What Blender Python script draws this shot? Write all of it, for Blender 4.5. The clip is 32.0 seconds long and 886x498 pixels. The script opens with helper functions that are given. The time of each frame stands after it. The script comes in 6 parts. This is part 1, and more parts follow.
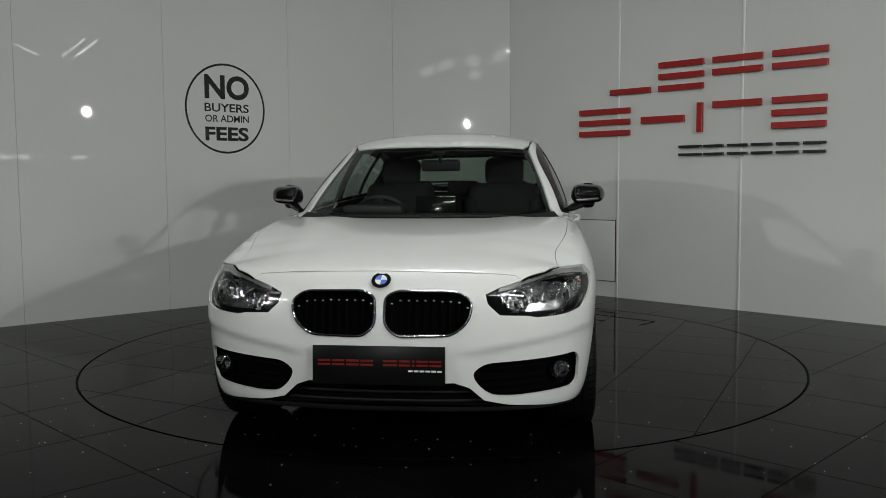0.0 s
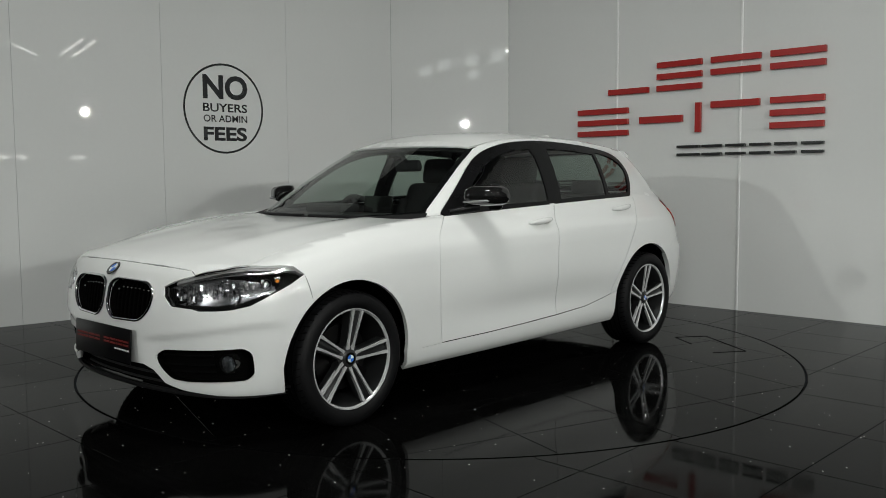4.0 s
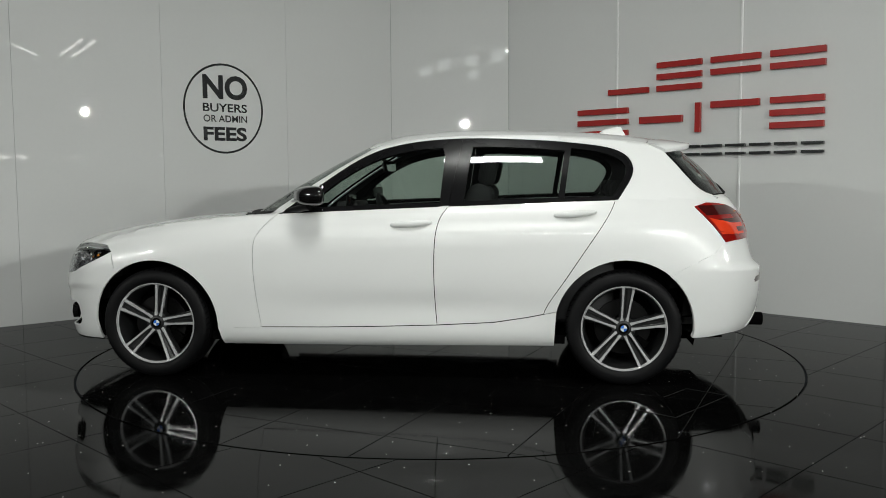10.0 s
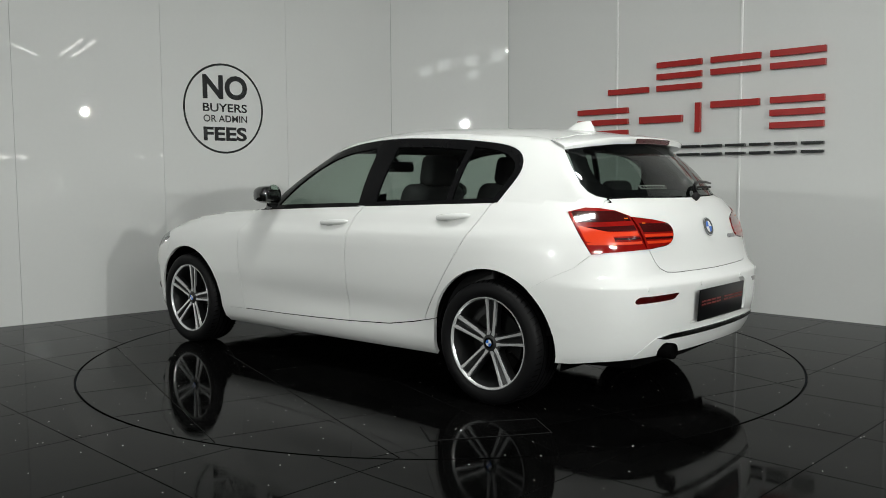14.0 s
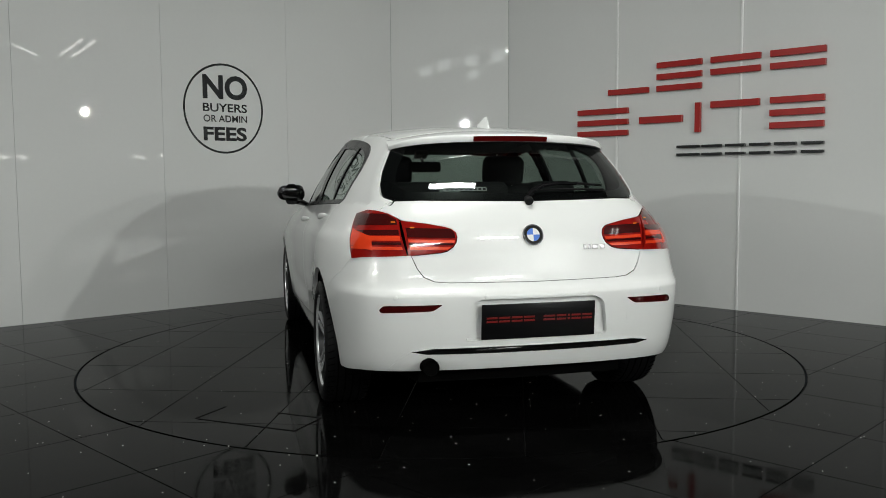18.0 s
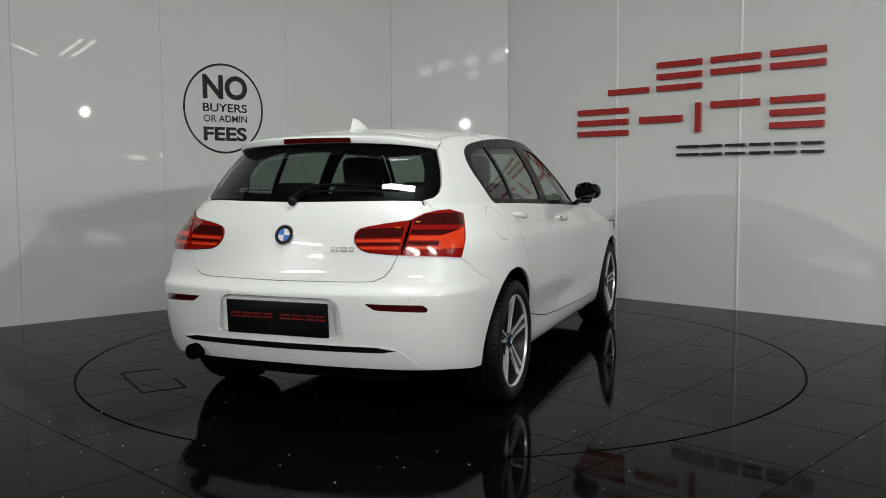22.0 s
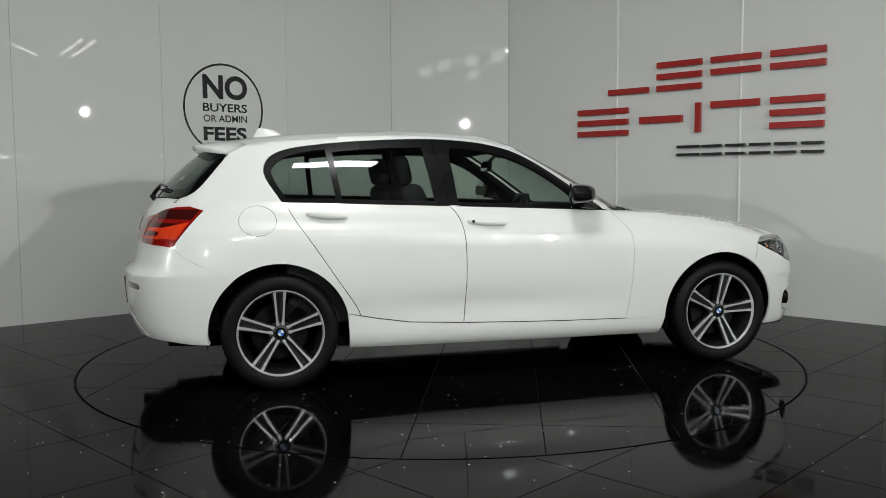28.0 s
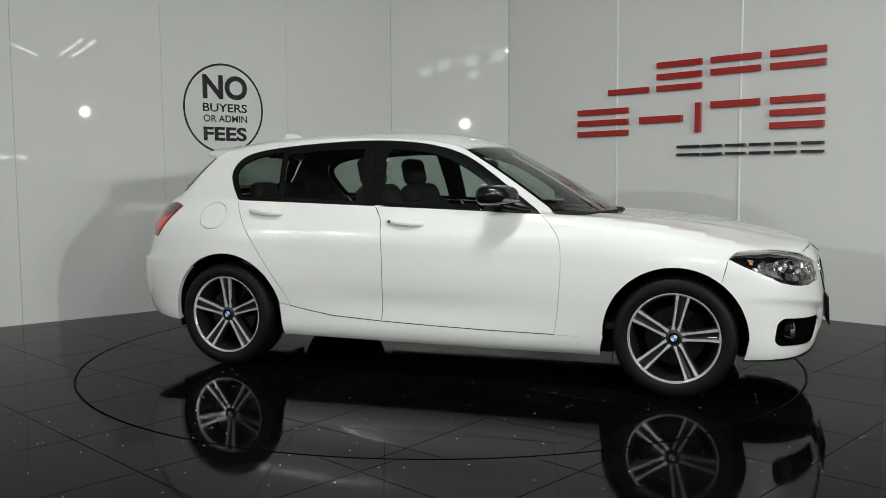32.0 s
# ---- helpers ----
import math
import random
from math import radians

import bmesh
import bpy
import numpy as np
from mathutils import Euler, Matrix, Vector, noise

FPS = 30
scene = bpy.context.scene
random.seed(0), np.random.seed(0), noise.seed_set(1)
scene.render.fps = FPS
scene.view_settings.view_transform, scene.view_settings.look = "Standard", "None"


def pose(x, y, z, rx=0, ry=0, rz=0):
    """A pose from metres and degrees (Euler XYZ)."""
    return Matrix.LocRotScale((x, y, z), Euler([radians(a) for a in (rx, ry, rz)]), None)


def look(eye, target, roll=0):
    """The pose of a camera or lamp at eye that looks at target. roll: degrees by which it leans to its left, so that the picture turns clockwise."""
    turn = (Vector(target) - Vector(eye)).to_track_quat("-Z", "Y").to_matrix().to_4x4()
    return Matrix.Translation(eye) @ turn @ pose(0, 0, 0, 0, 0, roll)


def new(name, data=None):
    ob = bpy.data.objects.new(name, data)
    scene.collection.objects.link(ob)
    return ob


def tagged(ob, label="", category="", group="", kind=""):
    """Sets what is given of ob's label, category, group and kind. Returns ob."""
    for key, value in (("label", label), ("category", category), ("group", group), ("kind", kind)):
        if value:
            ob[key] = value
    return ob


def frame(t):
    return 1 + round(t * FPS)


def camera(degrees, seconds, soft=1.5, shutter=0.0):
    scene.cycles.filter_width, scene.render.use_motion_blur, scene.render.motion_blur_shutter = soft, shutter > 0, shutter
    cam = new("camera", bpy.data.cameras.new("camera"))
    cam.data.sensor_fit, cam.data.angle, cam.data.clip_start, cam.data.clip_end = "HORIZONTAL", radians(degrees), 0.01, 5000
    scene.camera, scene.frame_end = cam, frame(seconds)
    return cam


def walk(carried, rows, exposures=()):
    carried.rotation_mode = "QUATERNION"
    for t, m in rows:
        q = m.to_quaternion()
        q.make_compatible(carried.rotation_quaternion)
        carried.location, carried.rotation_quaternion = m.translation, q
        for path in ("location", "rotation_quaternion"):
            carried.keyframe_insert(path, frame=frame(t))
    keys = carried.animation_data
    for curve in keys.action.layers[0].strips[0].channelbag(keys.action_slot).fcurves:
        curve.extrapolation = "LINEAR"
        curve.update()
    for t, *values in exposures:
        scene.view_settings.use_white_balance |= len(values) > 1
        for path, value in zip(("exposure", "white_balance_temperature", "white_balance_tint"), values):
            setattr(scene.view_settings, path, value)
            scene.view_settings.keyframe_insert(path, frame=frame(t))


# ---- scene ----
LENS = 54.31
cam = camera(LENS, 32.0, soft=0.9)
EYE = (0.0, -5.7213, 1.1479)
TILT, YAW, LEAN = 85.336, -0.172, 0.355


def stand(dyaw):
    """The camera on its stand, turned a little to the side."""
    return Matrix.Translation(EYE) @ pose(0, 0, 0, 0, 0, YAW + dyaw) @ pose(0, 0, 0, TILT) @ pose(0, 0, 0, 0, 0, -LEAN)


CAM_ROWS = [(0, stand(0.11)), (1.0, stand(0.075)), (2.0, stand(0.045)), (3.2, stand(0.02)), (5.5, stand(0)), (32, stand(0))]
walk(cam, CAM_ROWS, exposures=[(0, -0.18), (3, 0.19), (6, 0.18), (9.4, 0.24), (13, 0.48), (17, 0.26), (19.4, 0.2), (25, 0.25), (28, 0.27), (30, 0.42), (32, 0.42)])

# the turntable's angle, in degrees
SPIN = [(0, -97.05), (3, -123.68), (6, -150.89), (9, -177.25), (13, -212.64), (17, -247.24), (21, -282.59), (25, -318.54),
        (28, -345.58), (32, -380.0)]
CAR_AT = (0.2344, 0.0358)

# ---- light ----
world = bpy.data.worlds.new("hall_dusk")
scene.world = world
world.use_nodes = True
world.node_tree.nodes["Background"].inputs[0].default_value = (0.5, 0.55, 0.6, 1)
world.node_tree.nodes["Background"].inputs[1].default_value = 0.02


# ---- materials ----
def nodes_of(name):
    m = bpy.data.materials.new(name)
    m.use_nodes = True
    return m, m.node_tree.nodes, m.node_tree.links, m.node_tree.nodes["Principled BSDF"]


def mat(name, base, rough=0.5, metal=0.0, var=0.06, scale=3.0, grain=60.0, bump=0.0, bscale=200.0, coat=0.0, spec=0.5,
        rvar=0.05, wave=0.0):
    """A painted, moulded or metal surface: its colour and gloss vary at two scales, with fine relief."""
    m, n, l, b = nodes_of(name)
    co = n.new("ShaderNodeTexCoord")
    big, fine = n.new("ShaderNodeTexNoise"), n.new("ShaderNodeTexNoise")
    big.inputs["Scale"].default_value, fine.inputs["Scale"].default_value = scale, grain
    big.inputs["Detail"].default_value = 4
    for t in (big, fine):
        l.new(co.outputs["Object"], t.inputs["Vector"])
    mixn = n.new("ShaderNodeMix")
    mixn.data_type = "FLOAT"
    mixn.inputs[0].default_value = 0.35
    l.new(big.outputs[0], mixn.inputs[2]), l.new(fine.outputs[0], mixn.inputs[3])
    ramp = n.new("ShaderNodeMapRange")
    ramp.inputs[1].default_value, ramp.inputs[2].default_value = 0.3, 0.7
    ramp.inputs[3].default_value, ramp.inputs[4].default_value = 1 - var, 1 + var
    l.new(mixn.outputs[0], ramp.inputs[0])
    col = n.new("ShaderNodeMix")
    col.data_type, col.blend_type = "RGBA", "MULTIPLY"
    col.inputs[0].default_value = 1
    col.inputs[6].default_value = (*base, 1)
    l.new(ramp.outputs[0], col.inputs[7])
    l.new(col.outputs[2], b.inputs["Base Color"])
    rr = n.new("ShaderNodeMapRange")
    rr.inputs[1].default_value, rr.inputs[2].default_value = 0.3, 0.7
    rr.inputs[3].default_value, rr.inputs[4].default_value = max(0.0, rough * (1 - rvar * 2)), rough * (1 + rvar * 4)
    l.new(big.outputs[0], rr.inputs[0]), l.new(rr.outputs[0], b.inputs["Roughness"])
    b.inputs["Metallic"].default_value, b.inputs["Coat Weight"].default_value = metal, coat
    b.inputs["Coat Roughness"].default_value = 0.03
    b.inputs["Specular IOR Level"].default_value = spec
    if bump or wave:
        bn = n.new("ShaderNodeBump")
        bt = n.new("ShaderNodeTexNoise")
        bt.inputs["Scale"].default_value = bscale
        l.new(co.outputs["Object"], bt.inputs["Vector"])
        bn.inputs["Strength"].default_value, bn.inputs["Distance"].default_value = bump or wave, 0.002 if bump else 0.01
        l.new(bt.outputs[0], bn.inputs["Height"]), l.new(bn.outputs[0], b.inputs["Normal"])
    return m


def glow(name, colour, strength):
    m, n, l, b = nodes_of(name)
    b.inputs["Base Color"].default_value = (0.9, 0.9, 0.9, 1)
    b.inputs["Emission Color"].default_value, b.inputs["Emission Strength"].default_value = (*colour, 1), strength
    return m


def glass(name, tint, rough=0.0):
    m, n, l, b = nodes_of(name)
    b.inputs["Base Color"].default_value = (*tint, 1)
    b.inputs["Transmission Weight"].default_value, b.inputs["Roughness"].default_value, b.inputs["IOR"].default_value = 1, rough, 1.45
    return m


def pane_glass(name, tint):
    """Thin tinted safety glass: see-through, with a clear mirror-like gloss."""
    m, n, l, b = nodes_of(name)
    n.remove(b)
    tr, gl, fr, mx = (n.new("ShaderNodeBsdfTransparent"), n.new("ShaderNodeBsdfGlossy"), n.new("ShaderNodeLayerWeight"), n.new("ShaderNodeMixShader"))
    tr.inputs[0].default_value, gl.inputs[1].default_value, fr.inputs[0].default_value = (*tint, 1), 0.015, 0.5
    steep, gain = n.new("ShaderNodeMath"), n.new("ShaderNodeMath")
    steep.operation, steep.inputs[1].default_value = "POWER", 4.5
    gain.operation, gain.inputs[1].default_value, gain.inputs[2].default_value = "MULTIPLY_ADD", 0.9, 0.07
    l.new(fr.outputs["Facing"], steep.inputs[0]), l.new(steep.outputs[0], gain.inputs[0]), l.new(gain.outputs[0], mx.inputs[0])
    l.new(tr.outputs[0], mx.inputs[1]), l.new(gl.outputs[0], mx.inputs[2]), l.new(mx.outputs[0], n["Material Output"].inputs[0])
    return m


def stone_tile(name):
    """Black polished porcelain: faint cloudy grey, a few pale specks, tiny scuffs in the polish, each tile a shade of its own."""
    m, n, l, b = nodes_of(name)
    co, info = n.new("ShaderNodeTexCoord"), n.new("ShaderNodeObjectInfo")
    geo = n.new("ShaderNodeNewGeometry")
    cloud, speck, scuff = n.new("ShaderNodeTexNoise"), n.new("ShaderNodeTexVoronoi"), n.new("ShaderNodeTexNoise")
    cloud.inputs["Scale"].default_value, cloud.inputs["Detail"].default_value = 2.2, 6
    speck.voronoi_dimensions = "2D"
    speck.inputs["Scale"].default_value = 8.0
    scuff.inputs["Scale"].default_value, scuff.inputs["Detail"].default_value = 7.0, 8
    for t in (cloud, speck, scuff):
        l.new(geo.outputs["Position"] if t is not speck else co.outputs["Object"], t.inputs["Vector"])
    dots = n.new("ShaderNodeMath")
    dots.operation, dots.inputs[1].default_value = "LESS_THAN", 0.026
    l.new(speck.outputs["Distance"], dots.inputs[0])
    some = n.new("ShaderNodeSeparateColor")
    l.new(speck.outputs["Color"], some.inputs[0])
    few = n.new("ShaderNodeMath")
    few.operation, few.inputs[1].default_value = "GREATER_THAN", 0.74
    l.new(some.outputs[0], few.inputs[0])
    both = n.new("ShaderNodeMath")
    both.operation = "MULTIPLY"
    l.new(dots.outputs[0], both.inputs[0]), l.new(few.outputs[0], both.inputs[1])
    tone = n.new("ShaderNodeMapRange")
    tone.inputs[1].default_value, tone.inputs[2].default_value = 0.3, 0.75
    tone.inputs[3].default_value, tone.inputs[4].default_value = 0.0012, 0.003
    l.new(cloud.outputs[0], tone.inputs[0])
    each = n.new("ShaderNodeMapRange")
    each.inputs[3].default_value, each.inputs[4].default_value = 0.8, 1.25
    l.new(info.outputs["Random"], each.inputs[0])
    shade = n.new("ShaderNodeMath")
    shade.operation = "MULTIPLY"
    l.new(tone.outputs[0], shade.inputs[0]), l.new(each.outputs[0], shade.inputs[1])
    mixc = n.new("ShaderNodeMix")
    mixc.data_type = "RGBA"
    mixc.inputs[7].default_value = (0.75, 0.75, 0.72, 1)
    comb = n.new("ShaderNodeCombineColor")
    for i in range(3):
        l.new(shade.outputs[0], comb.inputs[i])
    l.new(comb.outputs[0], mixc.inputs[6]), l.new(both.outputs[0], mixc.inputs[0]), l.new(mixc.outputs[2], b.inputs["Base Color"])
    pol = n.new("ShaderNodeMapRange")
    pol.inputs[1].default_value, pol.inputs[2].default_value = 0.35, 0.75
    pol.inputs[3].default_value, pol.inputs[4].default_value = 0.03, 0.11
    l.new(scuff.outputs[0], pol.inputs[0]), l.new(pol.outputs[0], b.inputs["Roughness"])
    b.inputs["Specular IOR Level"].default_value = 0.033
    return m


M = {}
M["wall"] = mat("white lacquered wall panel", (0.72, 0.73, 0.72), 0.018, var=0.015, scale=0.7, grain=30, wave=0.012, bscale=0.9, rvar=0.15)
M["bead"] = mat("white plastic joint strip", (0.85, 0.86, 0.85), 0.3, var=0.03)
M["joint"] = mat("grey panel joint", (0.22, 0.22, 0.22), 0.7, var=0.1)
M["gap"] = mat("dark joint", (0.03, 0.03, 0.03), 0.8, var=0.1)
M["tile"] = stone_tile("black polished tile")
M["grout"] = mat("dark grout", (0.006, 0.006, 0.006), 0.8, var=0.2, grain=300, bump=0.2, spec=0.1)
M["red"] = mat("red sign acrylic", (0.36, 0.010, 0.007), 0.35, var=0.06, grain=40)
M["black_sign"] = mat("black sign acrylic", (0.012, 0.013, 0.014), 0.3, var=0.1)
M["vinyl"] = mat("black vinyl film", (0.012, 0.014, 0.015), 0.25, var=0.1)
M["hall"] = mat("dark hall wall paint", (0.16, 0.165, 0.17), 0.7, var=0.12, scale=0.5, grain=20)
M["ceil"] = mat("dark hall ceiling", (0.10, 0.10, 0.105), 0.8, var=0.12, scale=0.5)
M["steel"] = mat("painted lamp steel", (0.6, 0.6, 0.6), 0.4, var=0.05)
M["tube"] = glow("lit tube", (1.0, 0.98, 0.93), 6.5)
M["patch_glow"] = glow("dim glow for wall reflections", (0.93, 1.0, 0.98), 2.2)
M["flood"] = glow("lit flood lamp", (1.0, 0.98, 0.95), 60.0)
# the car
M["paint"] = mat("white car paint", (0.78, 0.79, 0.78), 0.32, var=0.012, scale=1.5, grain=400, coat=1.0, rvar=0.03)
M["black_gloss"] = mat("gloss black trim", (0.006, 0.006, 0.006), 0.08, var=0.1, coat=0.5)
M["black_trim"] = mat("satin black trim", (0.006, 0.006, 0.0065), 0.25, var=0.1, grain=300, spec=0.14)
M["black_plastic"] = mat("black textured plastic", (0.008, 0.008, 0.0085), 0.55, var=0.15, grain=500, bump=0.15, bscale=900, spec=0.25)
M["underbody"] = mat("black underbody", (0.003, 0.003, 0.003), 0.9, var=0.2, spec=0.03)
M["rubber"] = mat("black tyre rubber", (0.0035, 0.0035, 0.004), 0.5, var=0.2, scale=8, grain=200, bump=0.2, bscale=400, spec=0.16)
M["alloy"] = mat("machined alloy", (0.90, 0.91, 0.92), 0.2, 0.6, var=0.05, grain=200, coat=0.3)
M["alloy_dark"] = mat("dark grey alloy paint", (0.014, 0.0145, 0.015), 0.35, 0.2, var=0.1, coat=0.3)
M["disc"] = mat("brake disc steel", (0.02, 0.02, 0.02), 0.4, 1.0, var=0.15)
M["chrome"] = mat("chrome", (0.78, 0.79, 0.8), 0.06, 1.0, var=0.02)
M["silver"] = mat("satin silver", (0.42, 0.42, 0.43), 0.35, 0.9, var=0.04)
M["glass"] = pane_glass("clear green safety glass", (0.64, 0.72, 0.67))
M["tint"] = pane_glass("tinted safety glass", (0.56, 0.63, 0.59))
M["privacy"] = pane_glass("dark tinted rear glass", (0.34, 0.40, 0.37))
M["lens"] = pane_glass("clear lamp lens", (0.93, 0.94, 0.95))
M["red_lens"] = mat("red lamp lens", (0.24, 0.006, 0.004), 0.1, var=0.12, scale=20, coat=1.0)
M["red_mid"] = mat("deep red lamp lens", (0.14, 0.005, 0.004), 0.08, var=0.1, scale=20, coat=1.0)
M["red_bright"] = mat("bright red lamp bar", (0.70, 0.045, 0.010), 0.2, var=0.05, coat=1.0)
M["red_dark"] = mat("dark red lamp lens", (0.045, 0.003, 0.003), 0.08, var=0.1, coat=1.0)
M["amber"] = mat("amber lamp", (0.8, 0.25, 0.02), 0.2, var=0.05, coat=0.6)
M["fabric"] = mat("anthracite seat cloth", (0.018, 0.018, 0.019), 0.9, var=0.2, grain=600, bump=0.4, bscale=900)
M["cabin"] = mat("black cabin plastic", (0.014, 0.014, 0.015), 0.6, var=0.12, grain=400, bump=0.1, bscale=800)
M["liner"] = mat("grey headlining", (0.06, 0.06, 0.06), 0.9, var=0.1, grain=500)
M["badge_blue"] = mat("blue enamel", (0.02, 0.13, 0.55), 0.35, var=0.02)
M["badge_white"] = mat("white enamel", (0.7, 0.7, 0.7), 0.35, var=0.02)
M["plate"] = mat("black number plate acrylic", (0.004, 0.004, 0.0045), 0.3, var=0.1, spec=0.2)
M["slat"] = mat("satin black slats", (0.003, 0.003, 0.003), 0.95, var=0.1, spec=0.0)
M["lamp_back"] = mat("grey lamp chamber", (0.26, 0.26, 0.27), 0.22, 0.8, var=0.3, scale=30)
M["lamp_lid"] = mat("grey lamp lid", (0.34, 0.335, 0.33), 0.32, 0.5, var=0.1)
M["facet"] = mat("bright lamp reflector", (0.9, 0.9, 0.9), 0.16, 1.0, var=0.02)
M["print_red"] = mat("red print", (0.5, 0.02, 0.012), 0.3, var=0.05)
M["plate_red"] = mat("dim red print", (0.16, 0.010, 0.008), 0.3, var=0.05)
M["sticker"] = mat("pale sticker film", (0.30, 0.30, 0.29), 0.5, var=0.05)
M["print_white"] = mat("white print", (0.75, 0.75, 0.75), 0.4, var=0.03)
M["mirror"] = mat("mirror glass", (0.85, 0.86, 0.87), 0.01, 1.0, var=0.0)


# ---- mesh helpers ----
def mesh_of(name, verts, faces, material, smooth=False, normals=None):
    me = bpy.data.meshes.new(name)
    me.from_pydata([tuple(v) for v in verts], [], [tuple(f) for f in faces])
    me.materials.append(material)
    if smooth:
        me.polygons.foreach_set("use_smooth", [True] * len(me.polygons))
    me.update()
    if normals is not None:
        me.normals_split_custom_set_from_vertices([tuple(n) for n in normals])
    return me


def thing(name, label, category, group="", kind="", at=None):
    ob = new(name)
    ob.empty_display_size = 0.1
    if at is not None:
        ob.matrix_basis = at
    return tagged(ob, label, category, group, kind)


def put(name, me, parent=None, label="", at=None):
    ob = new(name, me)
    if parent is not None:
        ob.parent = parent
    if at is not None:
        ob.matrix_basis = at
    if label:
        ob["label"] = label
    return ob


def part(name, bm, material, parent=None, label="", smooth=True, at=None, angle=35):
    """Links a bmesh as one mesh object under a thing or a part."""
    me = bpy.data.meshes.new(name)
    bmesh.ops.recalc_face_normals(bm, faces=bm.faces)
    if smooth:
        for f in bm.faces:
            f.smooth = True
        for e in bm.edges:
            if len(e.link_faces) == 2 and e.calc_face_angle(0) > radians(angle):
                e.smooth = False
    bm.to_mesh(me)
    bm.free()
    me.materials.append(material)
    return put(name, me, parent, label, at)


def box(bm, size, at=Matrix.Identity(4), bevel=0.0, seg=2):
    g = bmesh.ops.create_cube(bm, size=1, matrix=at @ Matrix.Diagonal((*size, 1)))
    if bevel:
        es = {e for v in g["verts"] for e in v.link_edges}
        bmesh.ops.bevel(bm, geom=list(es), offset=bevel, segments=seg, affect="EDGES", profile=0.5)


def cyl(bm, r, depth, at=Matrix.Identity(4), seg=32, r2=None, bevel=0.0):
    g = bmesh.ops.create_cone(bm, cap_ends=True, segments=seg, radius1=r, radius2=r if r2 is None else r2, depth=depth, matrix=at)
    if bevel:
        fs = [f for f in {f for v in g["verts"] for f in v.link_faces} if len(f.verts) > 4]
        es = {e for f in fs for e in f.edges}
        bmesh.ops.bevel(bm, geom=list(es), offset=bevel, segments=2, affect="EDGES", profile=0.5)


def lathe(bm, profile, seg=64, at=Matrix.Identity(4), closed=False):
    """Turns a profile of (radius, height) round the local z axis."""
    rings = []
    for r, h in profile:
        rings.append([bm.verts.new(at @ Vector((r * math.cos(2 * math.pi * i / seg), r * math.sin(2 * math.pi * i / seg), h))) for i in range(seg)])
    pairs = list(zip(rings, rings[1:])) + ([(rings[-1], rings[0])] if closed else [])
    for a, b in pairs:
        for i in range(seg):
            j = (i + 1) % seg
            bm.faces.new((a[i], a[j], b[j], b[i]))


def prism(bm, outline, low, high, at=Matrix.Identity(4)):
    """A flat outline in x, y given a thickness in z."""
    a = [bm.verts.new(at @ Vector((x, y, low))) for x, y in outline]
    b = [bm.verts.new(at @ Vector((x, y, high))) for x, y in outline]
    bm.faces.new(a[::-1]), bm.faces.new(b)
    for i in range(len(a)):
        j = (i + 1) % len(a)
        bm.faces.new((a[i], a[j], b[j], b[i]))


def tube(bm, pts, r, seg=8, cap=True):
    """A round rod along a line of points."""
    pts = [Vector(p) for p in pts]
    rings = []
    for i, p in enumerate(pts):
        d = (pts[min(i + 1, len(pts) - 1)] - pts[max(i - 1, 0)]).normalized()
        s = d.cross(Vector((0, 0, 1)) if abs(d.z) < 0.9 else Vector((1, 0, 0))).normalized()
        u = s.cross(d)
        rr = r[i] if isinstance(r, (list, tuple)) else r
        rings.append([bm.verts.new(p + rr * (math.cos(2 * math.pi * k / seg) * s + math.sin(2 * math.pi * k / seg) * u)) for k in range(seg)])
    for a, b in zip(rings, rings[1:]):
        for i in range(seg):
            bm.faces.new((a[i], a[(i + 1) % seg], b[(i + 1) % seg], b[i]))
    if cap:
        bm.faces.new(rings[0][::-1]), bm.faces.new(rings[-1])


# ---- the room ----
P1, P2 = Vector((-0.5115, 3.5448, 0)), Vector((0.7238, 3.4193, 0))
UL, UR = Vector((0.7625, 0.6470, 0)), Vector((0.7189, -0.6951, 0))
UC = (P2 - P1).normalized()
WALL_H = 4.4
NX = Vector((0, 0, 1))


def wall_pose(p, u):
    """Local x along the wall, y into the wall, z up."""
    n = Vector((-u.y, u.x, 0))
    m = Matrix((u, n, NX)).transposed().to_4x4()
    m.translation = p
    return m


def panelled(name, p, u, cuts, label, bead_at=()):
    """A wall of tall lacquered boards, with a joint between each two."""
    m = wall_pose(p, u)
    a, b = min(cuts), max(cuts)
    bm = bmesh.new()
    box(bm, (b - a, 0.1, WALL_H), Matrix.Translation(((a + b) / 2, 0.07, WALL_H / 2)))
    w = tagged(part(name, bm, M["joint"], None, smooth=False, at=m), label, "wall", kind="structure")
    for s, e in zip(cuts, cuts[1:]):
        bm = bmesh.new()
        box(bm, (e - s - 0.002, 0.02, WALL_H), Matrix.Translation(((s + e) / 2, 0.01, WALL_H / 2)), 0.0005, 1)
        part("panel", bm, M["wall"], w, smooth=False)
    for s in bead_at:
        bm = bmesh.new()
        box(bm, (0.018, 0.012, WALL_H), Matrix.Translation((s + 0.004, -0.004, WALL_H / 2)), 0.004)
        part("joint_strip", bm, M["bead"], w, "white plastic joint strip")
    return w


wall_left = panelled("wall_left", P1, UL, [-6.16, -4.94, -3.72, -2.51, -1.265, 0.0], "glossy white lacquered panel wall with fine joints")
wall_mid = panelled("wall_middle", P1, UC, [0.0, (P2 - P1).length], "narrow glossy white corner panel")
wall_right = panelled("wall_right", P2, UR, [0.0, 1.32, 2.535, 3.75, 4.96, 6.0], "glossy white lacquered panel wall with white joint strips", bead_at=(1.32, 2.535, 3.75))
MR, ML, MC = wall_pose(P2, UR), wall_pose(P1, UL), wall_pose(P1, UC)

